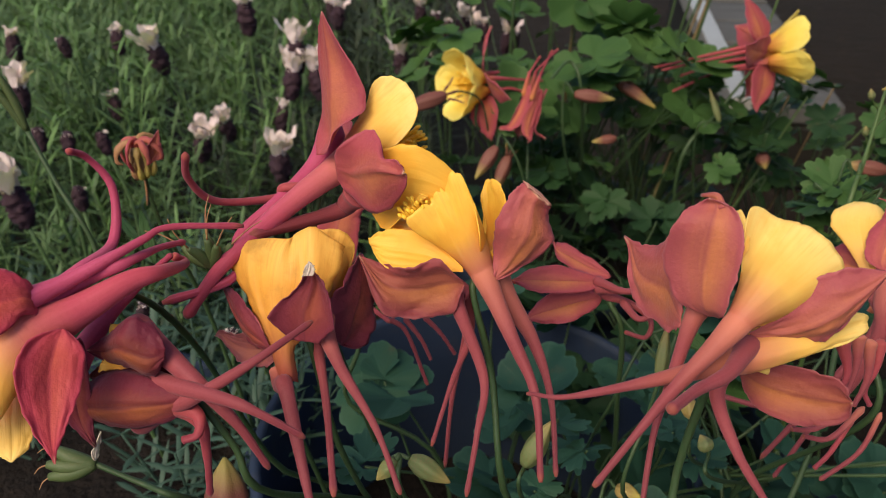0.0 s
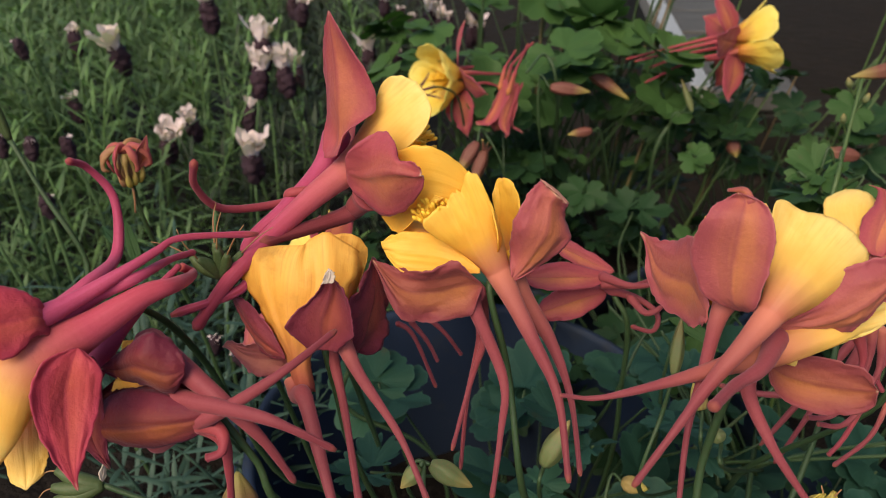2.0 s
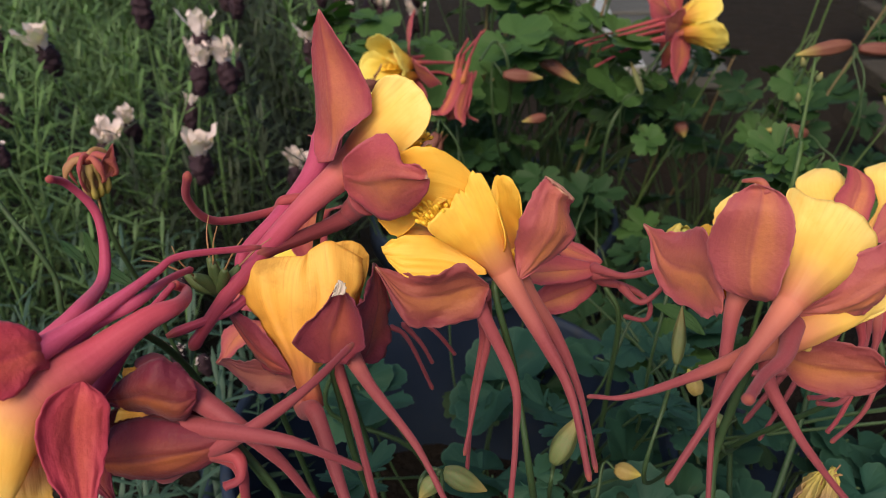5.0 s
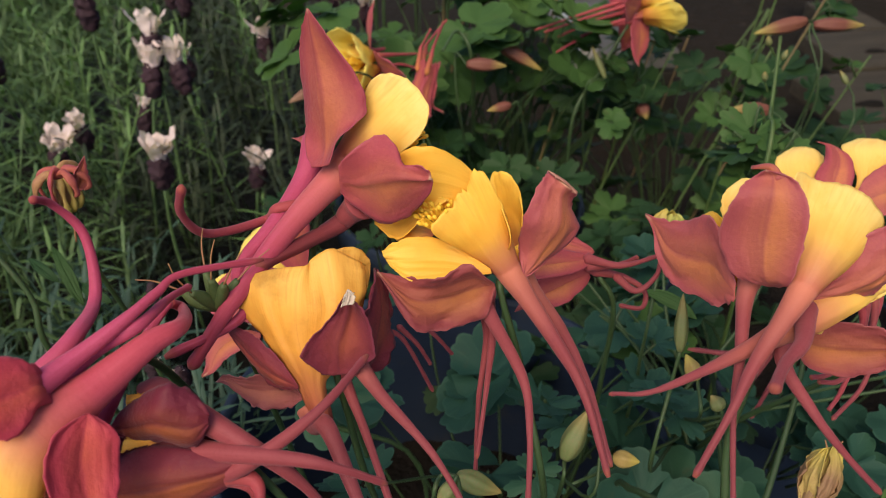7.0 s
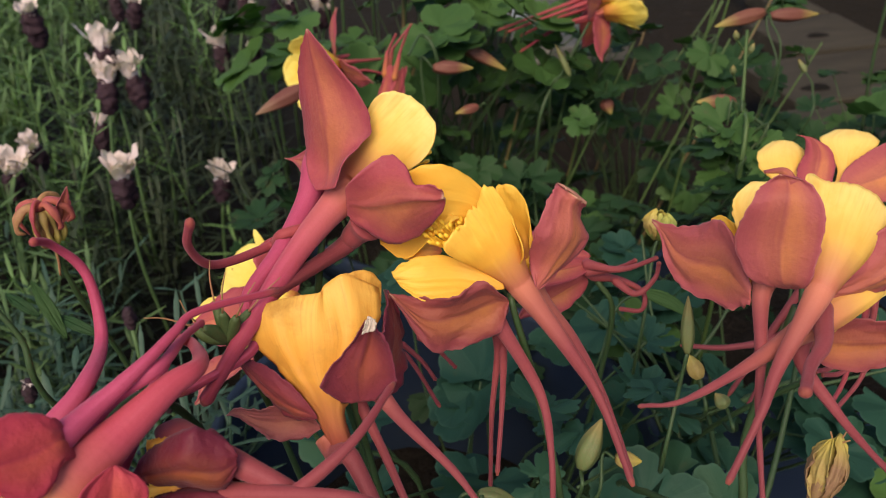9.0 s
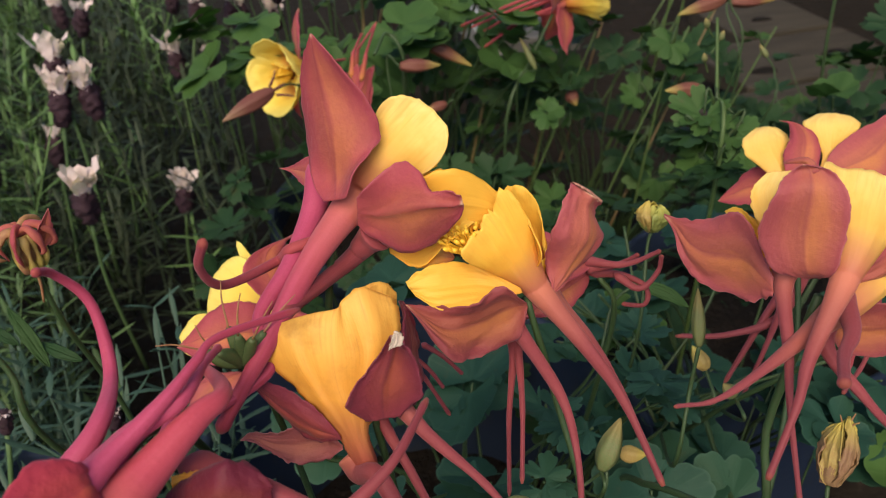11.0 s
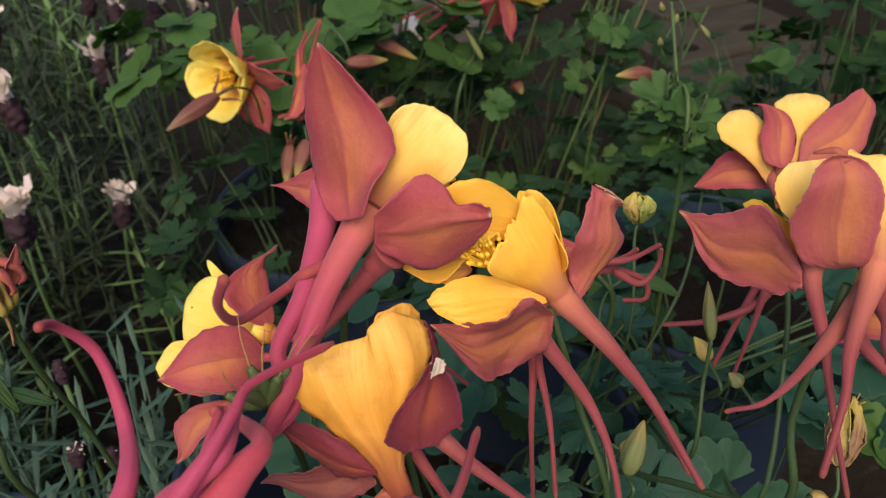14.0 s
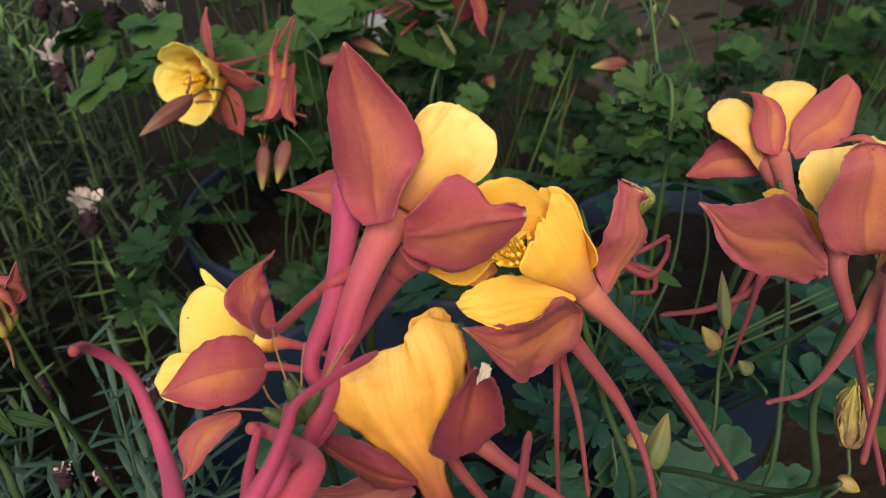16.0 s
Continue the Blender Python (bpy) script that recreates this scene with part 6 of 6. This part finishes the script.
flower = open_flower("half closed dusty red columbine flower hanging among the leaves", (0.057, 0.475, 0.437), (-0.3, -0.15, -0.9), (0.3, -1.0, 0.0), size=1.0, seed=9, spur_length=24, shut=0.72, spurs=3, sag=(6, 0, 3))
stalk(flower, [(67.4, 482, 444), (81, 495.4, 450.3), (89.9, 491.5, 425.3), (110, 560, 300)], 0.9, 1.1)
hanging_bud("rose red columbine bud with yellow tip", (0.083, 0.482, 0.434), (0.108, 0.478, 0.432), 4.4, BUD_RED, [(0.077, 0.488, 0.438), (0.080, 0.485, 0.396), (0.110, 0.540, 0.300)])
hanging_bud("rose red columbine bud with yellow tip", (0.114, 0.524, 0.431), (0.143, 0.508, 0.414), 4.6, BUD_RED, [(0.103, 0.531, 0.432), (0.097, 0.515, 0.387), (0.120, 0.570, 0.300)])
hanging_bud("small rose bud half hidden by leaves", (0.112, 0.479, 0.405), (0.096, 0.478, 0.403), 3.2, BUD_RED, [(0.120, 0.481, 0.398), (0.150, 0.520, 0.300)])
hanging_bud("dusky rose columbine bud on a curved stem", (0.030, 0.412, 0.430), (0.018, 0.402, 0.415), 4.2, BUD_RED, [(0.034, 0.420, 0.433), (0.048, 0.418, 0.402), (0.070, 0.480, 0.280)])
hanging_bud("wine red columbine bud with pale tips", (0.002, 0.466, 0.440), (-0.029, 0.458, 0.431), 5.4, BUD_WINE, [(0.014, 0.470, 0.440), (0.026, 0.480, 0.425), (0.034, 0.506, 0.367), (0.040, 0.540, 0.300)], beak=8)
hanging_bud("hanging rose bud with pale tips", (0.044, 0.489, 0.388), (0.034, 0.477, 0.366), 4.6, BUD_RED, [(0.049, 0.496, 0.396), (0.057, 0.505, 0.399), (0.057, 0.484, 0.358), (0.060, 0.500, 0.300)], beak=6)
hanging_bud("pale orange columbine bud", (0.244, 0.398, 0.422), (0.220, 0.402, 0.424), 4.4, BUD_RED, [(0.251, 0.394, 0.416), (0.261, 0.385, 0.392), (0.270, 0.460, 0.260)])
hanging_bud("rose bud with yellow tip", (0.285, 0.438, 0.459), (0.252, 0.440, 0.453), 4.6, BUD_RED, [(0.290, 0.437, 0.454), (0.290, 0.422, 0.420), (0.300, 0.480, 0.260)])
hanging_bud("dusky rose bud on a tall stem", (0.303, 0.453, 0.450), (0.336, 0.447, 0.449), 4.6, BUD_RED, [(0.299, 0.450, 0.445), (0.301, 0.431, 0.400), (0.310, 0.490, 0.260)])
hanging_bud("small fresh bud on a thin stem", (0.311, 0.419, 0.423), (0.308, 0.425, 0.430), 2.2, BUD_GREEN, [(0.315, 0.414, 0.413), (0.307, 0.405, 0.391), (0.320, 0.470, 0.280)])
hanging_bud("small fresh bud on a thin stem", (0.179, 0.485, 0.414), (0.172, 0.496, 0.433), 2.4, BUD_GREEN, [(0.164, 0.482, 0.406), (0.190, 0.520, 0.300)])
hanging_bud("small faded red bud among leaves", (0.222, 0.511, 0.380), (0.224, 0.503, 0.371), 5.0, BUD_RED, [(0.224, 0.517, 0.386), (0.240, 0.590, 0.250)])
hanging_bud("pale green yellow bud between leaves", (0.063, 0.202, 0.391), (0.071, 0.197, 0.392), 3.6, BUD_YELLOW, [(0.060, 0.206, 0.390), (0.054, 0.199, 0.375), (0.050, 0.240, 0.340)])
hanging_bud("pale green columbine bud hanging low", (-0.009, 0.155, 0.456), (0.002, 0.151, 0.451), 3.4, BUD_GREEN, [(-0.013, 0.156, 0.456), (-0.015, 0.156, 0.445), (0.000, 0.215, 0.340)])
hanging_bud("small green bud beside a spur", (-0.012, 0.146, 0.465), (-0.017, 0.143, 0.461), 2.6, BUD_GREEN, [(-0.011, 0.147, 0.465), (-0.010, 0.147, 0.450), (0.005, 0.215, 0.340)])
hanging_bud("green columbine bud standing up", (0.023, 0.160, 0.448), (0.030, 0.164, 0.461), 3.6, BUD_GREEN, [(0.022, 0.158, 0.439), (0.040, 0.205, 0.350)])
hanging_bud("small green bud low among the stems", (0.080, 0.173, 0.440), (0.078, 0.177, 0.443), 2.8, BUD_GREEN, [(0.081, 0.169, 0.433), (0.140, 0.240, 0.350)])
hanging_bud("slim green bud on a stem", (0.061, 0.173, 0.468), (0.063, 0.180, 0.483), 2.2, BUD_GREEN, [(0.059, 0.171, 0.456), (0.056, 0.168, 0.425), (0.110, 0.235, 0.350)])
hanging_bud("yellowish spent bud among stems", (0.078, 0.185, 0.442), (0.076, 0.191, 0.448), 3.0, BUD_YELLOW, [(0.078, 0.180, 0.430), (0.120, 0.250, 0.350)])
hanging_bud("pale small bud low down", (0.050, 0.127, 0.459), (0.054, 0.123, 0.456), 2.4, BUD_YELLOW, [(0.047, 0.130, 0.454), (0.080, 0.190, 0.350)])


def wilting_bud(label, base, tip, radius, stem, inner, outer, seed, petals=6, wild=0.3, styles=4):
    """A bud with loose crinkled sepals round a pale heart and spiky ends; points in mm."""
    t = thing("columbine_bud", label, "flower bud", "columbine buds")
    rng = random.Random(seed)
    b, e = Vector(base), Vector(tip)
    d = (e - b).normalized()
    x = d.orthogonal().normalized()
    y = d.cross(x)
    ln = (e - b).length
    bud(t, b, b + d * (ln * 0.92), radius * 1.0, outer, "heart", "pale crinkled heart")
    for k in range(petals):
        a = 2 * math.pi * (k + rng.uniform(-0.2, 0.2)) / petals
        out = x * math.cos(a) + y * math.sin(a)
        s = d.cross(out)
        end = b + d * (ln * rng.uniform(0.86, 1.12)) + out * (radius * rng.uniform(0.05, wild + 0.3))
        mid = b + d * (ln * 0.5) + out * (radius * rng.uniform(1.0, 1.15))
        w = s * (radius * rng.uniform(0.5, 0.7))
        blade("sepal", t, outer if k % 3 else inner, b + out * (radius * 0.3), end, mid - w, mid + w, wide=0.45, ends=0.8, ruffle=1.4, mid=mid + out * (radius * 0.12), thick=0.25)
    for k in range(styles):
        o = x * rng.uniform(-0.5, 0.5) * radius + y * rng.uniform(-0.5, 0.5) * radius
        tube("dry_style", t, DRY, [b + d * (ln * 0.8) + o * 0.5, e + o, e + d * rng.uniform(1.5, 4.0) + o * 2.0], lambda q: 0.45 - 0.25 * q, 6, 5)
    stalk(t, [b] + list(stem), 0.6, 0.8, STEM)
    return t


wilting_bud("straw yellow wilting columbine bud with a spiky top", (94.5, 144, 424), (103.5, 151.5, 439), 4.3, [(88, 139, 416), (80, 150, 395), (80, 190, 350)], BUD_YELLOW, BUD_STRAW, 301, 7)
wilting_bud("round crinkled yellow green bud on a thin stem", (91.5, 238, 459), (93, 241, 469), 4.6, [(89, 236, 453), (80, 223, 423), (90, 245, 350)], BUD_YELLOW, BUD_LIME, 302, 7, 0.6, 0)
hanging_bud("dusty red columbine bud pointing up from below", (-0.062, 0.155, 0.429), (-0.062, 0.162, 0.449), 6.5, BUD_RED, [(-0.062, 0.155, 0.422), (-0.050, 0.190, 0.380)])


def seed_pod(label, at, ways, length, radius, stem, material=None, beak=7.0, group="columbine seed pods"):
    """A cluster of slim follicles, each with a thread-like beak, on a stem; points in mm."""
    t = thing("seed_pod", label, "seed pod", group)
    for w in ways:
        d = Vector(w).normalized()
        a = Vector(at)
        side = d.orthogonal().normalized()
        tube("follicle", t, material or POD, [a, a + d * length * 0.5 + side * 0.6, a + d * length], lambda s: radius * (0.25 + 0.9 * math.sin(math.pi * (0.15 + 0.75 * s))), 12, 9)
        tube("beak", t, DRY, [a + d * length * 0.96, a + d * (length + beak * 0.6) + side * 0.9, a + d * (length + beak) + side * 2.6], lambda s: 0.26 - 0.14 * s, 8, 5, "thin straw coloured beak")
    stalk(t, [at] + list(stem), 0.8, 1.0)
    return t



seed_pod("green spiky seed pod ringed by spurs", (-61.7, 179.1, 502.5), [(-0.75, 0.1, 0.65), (-0.45, -0.3, 0.8), (-0.1, 0.35, 0.95), (0.35, -0.25, 0.9), (0.65, 0.1, 0.7), (0.05, -0.1, 1.0)], 9.0, 1.35, [(-58.7, 181.1, 495.5), (-53.7, 187.1, 464.5), (-40, 215, 350)], beak=10)
seed_pod("green seed pod with a withered white tip", (-97.1, 158.9, 449.7), [(-0.95, -0.1, 0.10), (-0.9, 0.15, 0.32), (-0.9, -0.2, -0.15)], 13, 2.0, [(-84.8, 156.8, 444.5), (-72.7, 155.9, 439.3), (-60, 200, 380)], beak=3)
blade("withered_style", bpy.data.objects["seed_pod.001"], PALE, (-96.5, 158.1, 452.1), (-94.5, 161.5, 459.5), (-96.9, 158.6, 454.9), (-95.7, 160, 453.4), label="withered white style")
seed_pod("slim upright green seed pod on a tall stem", (-135.5, 242.6, 513.8), [(-0.3, 0.1, 1.0), (-0.42, -0.05, 0.95), (-0.2, 0.0, 1.0)], 20, 1.3, [(-126.9, 235.3, 498.4), (-116.6, 228.4, 479.7), (-113.9, 229.1, 448.8), (-90, 280, 330)], beak=9)
blade("leaf", bpy.data.objects["seed_pod.002"], LEAF_SHADE, (-116, 271.7, 443), (-124.8, 289.9, 457.3), (-117.9, 279.9, 451.8), (-122, 278, 450.9), wide=0.45, ends=0.8)
blade("leaf", bpy.data.objects["seed_pod.002"], LEAF_SHADE, (-105.8, 269.2, 444.2), (-118, 280.2, 446.9), (-110.5, 274.6, 447.8), (-112.5, 271.3, 445.9), wide=0.45, ends=0.8)
blade("leaf", bpy.data.objects["seed_pod.002"], LEAF_SHADE, (-123.4, 278.7, 449.6), (-134.1, 290.2, 453.7), (-127.1, 284.1, 453.5), (-129.3, 281.2, 452.1), wide=0.45, ends=0.8)
stem_leaf = thing("stem_leaf", "narrow fresh green leaf beside red spurs", "leaf")
blade("leaf_blade", stem_leaf, LEAF_LIGHT, (81.1, 230.9, 443), (94.6, 216, 439.2), (90.2, 224.8, 444.4), (86.4, 221.9, 441.6), wide=0.5, ends=0.8)
stalk(stem_leaf, [(81.6, 231, 442.7), (73.5, 231.7, 435), (63.2, 224.6, 412.6), (60, 250, 350)], 0.5, 0.7)

twin = thing("stem_leaf", "round fresh green leaf with a folded partner on a thin stalk", "leaf")
for yaw, roll, size, k in ((-60, -25, 0.019, 0), (75, 35, 0.017, 1)):
    leaf(twin, (0.365, 0.407, 0.390), size, yaw, 22, roll, None, 930 + k, LEAF_LIGHT, 1, "", 0.25)
stalk(twin, [(365, 407, 390), (371, 410, 372), (380, 425, 320), (385, 440, 250)], 0.6, 0.8)

upright = thing("columbine_plant", "upright columbine stem with a whorl of toothed leaves and tiny buds", "plant", "columbine plants")
stalk(upright, [(200, 346, 488), (186, 322, 463), (168, 292, 431), (176, 302, 130)], 0.7, 1.3, STEM_FRESH)
rng = random.Random(55)
for k in range(7):
    h = Vector((168, 292, 431)).lerp(Vector((186, 322, 463)), 0.15 + 0.1 * k) / 1000
    a = k * 137.5
    out = Vector((-math.sin(radians(a)), math.cos(radians(a)), 0.25)) * 0.010
    leaf(upright, h + out, rng.uniform(0.011, 0.016), a, rng.uniform(-30, 20), rng.uniform(-25, 25), h, 990 + k, (LEAF_LIGHT, LEAF_SHADE)[k % 2], 3, "", 0.9)
for k, (x, z) in enumerate(((-5, -4), (4, -12), (-3, -22))):
    b = Vector((200, 346, 488)) + Vector((x, 0, z))
    bud(upright, b, b + Vector((x * 0.4, 0, 5)), 1.8, BUD_GREEN)
    stalk(upright, [b, Vector((200, 346, 488)) + Vector((0, 0, z - 6))], 0.4, 0.5, STEM_FRESH)

withered = thing("withered_flower", "withered straw and rust coloured flower head on a thin stem", "withered flower")
WITHERED = Vector((-107.5, 258.6, 497.0))
rng = random.Random(77)


def near_head(x, y, z):
    return WITHERED + Vector((x, y, z))


for k in range(8):
    a = 2 * math.pi * k / 8 + 0.3
    x, y = math.cos(a) * rng.uniform(2.2, 4.6), math.sin(a) * rng.uniform(2.0, 3.8)
    tube("dried_stamen", withered, (BUD_YELLOW, DRY)[k % 3 == 2], [near_head(x * 0.5, y * 0.5, 4.0), near_head(x, y, 1.0), near_head(x * 1.15, y * 1.15, -3.5), near_head(x * 0.75, y * 0.75, -7.5)], lambda s: 1.25 + 0.4 * math.sin(s * 9) - 0.5 * s, 14, 7)
for k in range(7):
    a = 2 * math.pi * k / 7
    x, y, h = math.cos(a) * 6.4, math.sin(a) * 5.0, rng.uniform(5.5, 7.5)
    tube("curled_sepal", withered, (SEPAL_OLD, DRY, SEPAL)[k % 3], [near_head(x * 0.1, y * 0.1, h - 2), near_head(x * 0.55, y * 0.55, h), near_head(x * 1.1, y * 1.1, h - 2.6), near_head(x * 1.25, y * 1.2, h - 6.5), near_head(x * 0.95, y * 0.9, h - 8.0 - 3 * (k % 2))], lambda s: 1.75 - 1.1 * s + 0.25 * math.sin(s * 17), 16, 8, flat=0.55)
bud(withered, near_head(0, 0, -6), near_head(0, 0, 5), 3.4, DRY, "dry_centre")
leafy("withered_sepal", withered, SEPAL_OLD, [near_head(3, 0, -3)[:], (near_head(3.5, -2.5, 2)[:], near_head(8.0, 1, 0.5)[:]), (near_head(4.5, -2.0, 5)[:], near_head(8.5, 0, 4.5)[:]), near_head(9.0, -1, 10.5)[:]], bulge=0.2, ruffle=0.5, label="curled rust red sepal with a straw tip")
tube("hanging_thread", withered, DRY, [near_head(0, 0, -5), near_head(0.5, -1, -12), near_head(-0.5, -1, -19)], lambda s: 0.55 - 0.2 * s, 10, 6)
stalk(withered, [near_head(0, 0, -5), near_head(2, 2, -30), (-100, 275, 420), (-92, 285, 340)], 0.8, 1.1)

spent = thing("spent_flower", "spent rose columbine flower with limp spurs", "withered flower")
spur(spent, [(101.7, 161.7, 491.9), (103.1, 157.1, 484.6), (100.3, 154.1, 479.7)], 2.6, 0.7, SPUR_DARK)
spur(spent, [(107.6, 164.9, 491.3), (106.8, 160.2, 483.9), (103.2, 154.8, 475.2)], 2.6, 0.7, SPUR)
spur(spent, [(112.1, 166.4, 488.2), (111.3, 160.9, 479.4), (107.6, 157, 473.1)], 2.4, 0.7, SPUR)
spur(spent, [(116.7, 168.8, 486.3), (115.2, 164.8, 479.9), (112.2, 161.6, 474.8), (113.7, 159.3, 471)], 2.2, 0.7, SPUR_DARK)
spur(spent, [(109.2, 160.7, 467.6), (100, 158.3, 463.8), (93.9, 158.3, 463.8)], 1.1, 0.7, SPUR)
spur(spent, [(115.3, 163.7, 466.8), (106, 159.2, 459.6), (98.3, 159.5, 460)], 1.1, 0.7, SPUR)
spur(spent, [(113.8, 164.3, 462.1), (107.5, 159.3, 454.1), (102.8, 156.8, 450.1)], 1.0, 0.7, SPUR_DARK)
spur(spent, [(123.2, 167.3, 461.3), (116.9, 161.4, 451.9), (105.8, 157.2, 445.2)], 1.0, 0.7, SPUR)
stalk(spent, [(116.4, 175.1, 481.3), (119.5, 165.8, 460.7), (110, 200, 400), (120, 230, 350)])

stems = random.Random(90)
clump = thing("columbine_plant", "clump of tall thin green columbine stems", "plant stems", "columbine plants", at=(0.12, 0.62, 0.28))
for k in range(15):
    x, y = stems.uniform(-0.06, 0.14), stems.uniform(-0.04, 0.10)
    lean = stems.gauss(0.10, 0.07)
    stalk(clump, [(x * 1000, y * 1000, 330 + stems.uniform(-60, 60)), (x * 900 - lean * 120, y * 900, 170), (x * 600 - lean * 250, y * 600, -20)], 0.9, 1.3, STEM_RED if k % 4 == 0 else STEM)
clump = thing("columbine_plant", "leaning green columbine stems with small leaves before the deck", "plant stems", "columbine plants", at=(0.27, 0.56, 0.13))
for k in range(16):
    x, y = stems.uniform(-0.16, 0.02), stems.uniform(-0.06, 0.06)
    lean, top = stems.gauss(0.085, 0.04), stems.uniform(0.26, 0.37)
    foot, tip = Vector((x, y, 0)), Vector((x + lean, y, top))
    stalk(clump, [tip * 1000, (foot.lerp(tip, 0.55) + Vector((stems.uniform(-0.008, 0.008), 0, 0))) * 1000, foot * 1000], 0.7, 1.2, STEM_RED if k % 5 == 0 else STEM_FRESH)
    for q in range(2):
        c = foot.lerp(tip, stems.uniform(0.66, 0.95))
        way = stems.uniform(0, 360)
        out = Vector((-math.sin(radians(way)), math.cos(radians(way)), 0.4)) * 0.012
        leaf(clump, c + out, stems.uniform(0.012, 0.020), way, stems.uniform(-45, 0), stems.uniform(-30, 30), c, 960 + k * 2 + q, LEAF_LIGHT if (k + q) % 3 else LEAF_SHADE, 2 + q, "", 0.7)
clump = thing("columbine_plant", "crossing thin green flower stems rising from a pot", "plant stems", "columbine plants", at=(0.13, 0.25, 0.345))
for k in range(11):
    a = stems.uniform(-1.2, 1.2)
    x1, y1, z1 = stems.uniform(-90, 110), stems.uniform(-60, 60), stems.uniform(30, 70)
    stalk(clump, [(x1, y1, z1), (x1 * 0.45 + stems.uniform(-10, 10), y1 * 0.5, z1 * 0.5), (stems.uniform(-15, 15), stems.uniform(-15, 15), -5)], 0.6, 0.9, STEM)
clump = thing("columbine_plant", "tall green columbine stems in the shade by the deck", "plant stems", "columbine plants", at=(0.46, 0.42, 0.20))
for k in range(10):
    x, y = stems.uniform(-0.08, 0.14), stems.uniform(-0.08, 0.08)
    stalk(clump, [(x * 1300 + 60, y * 1000, 380 + stems.uniform(-60, 60)), (x * 900 + 20, y * 900, 200), (x * 300, y * 300, -20)], 1.0, 1.5, STEM)
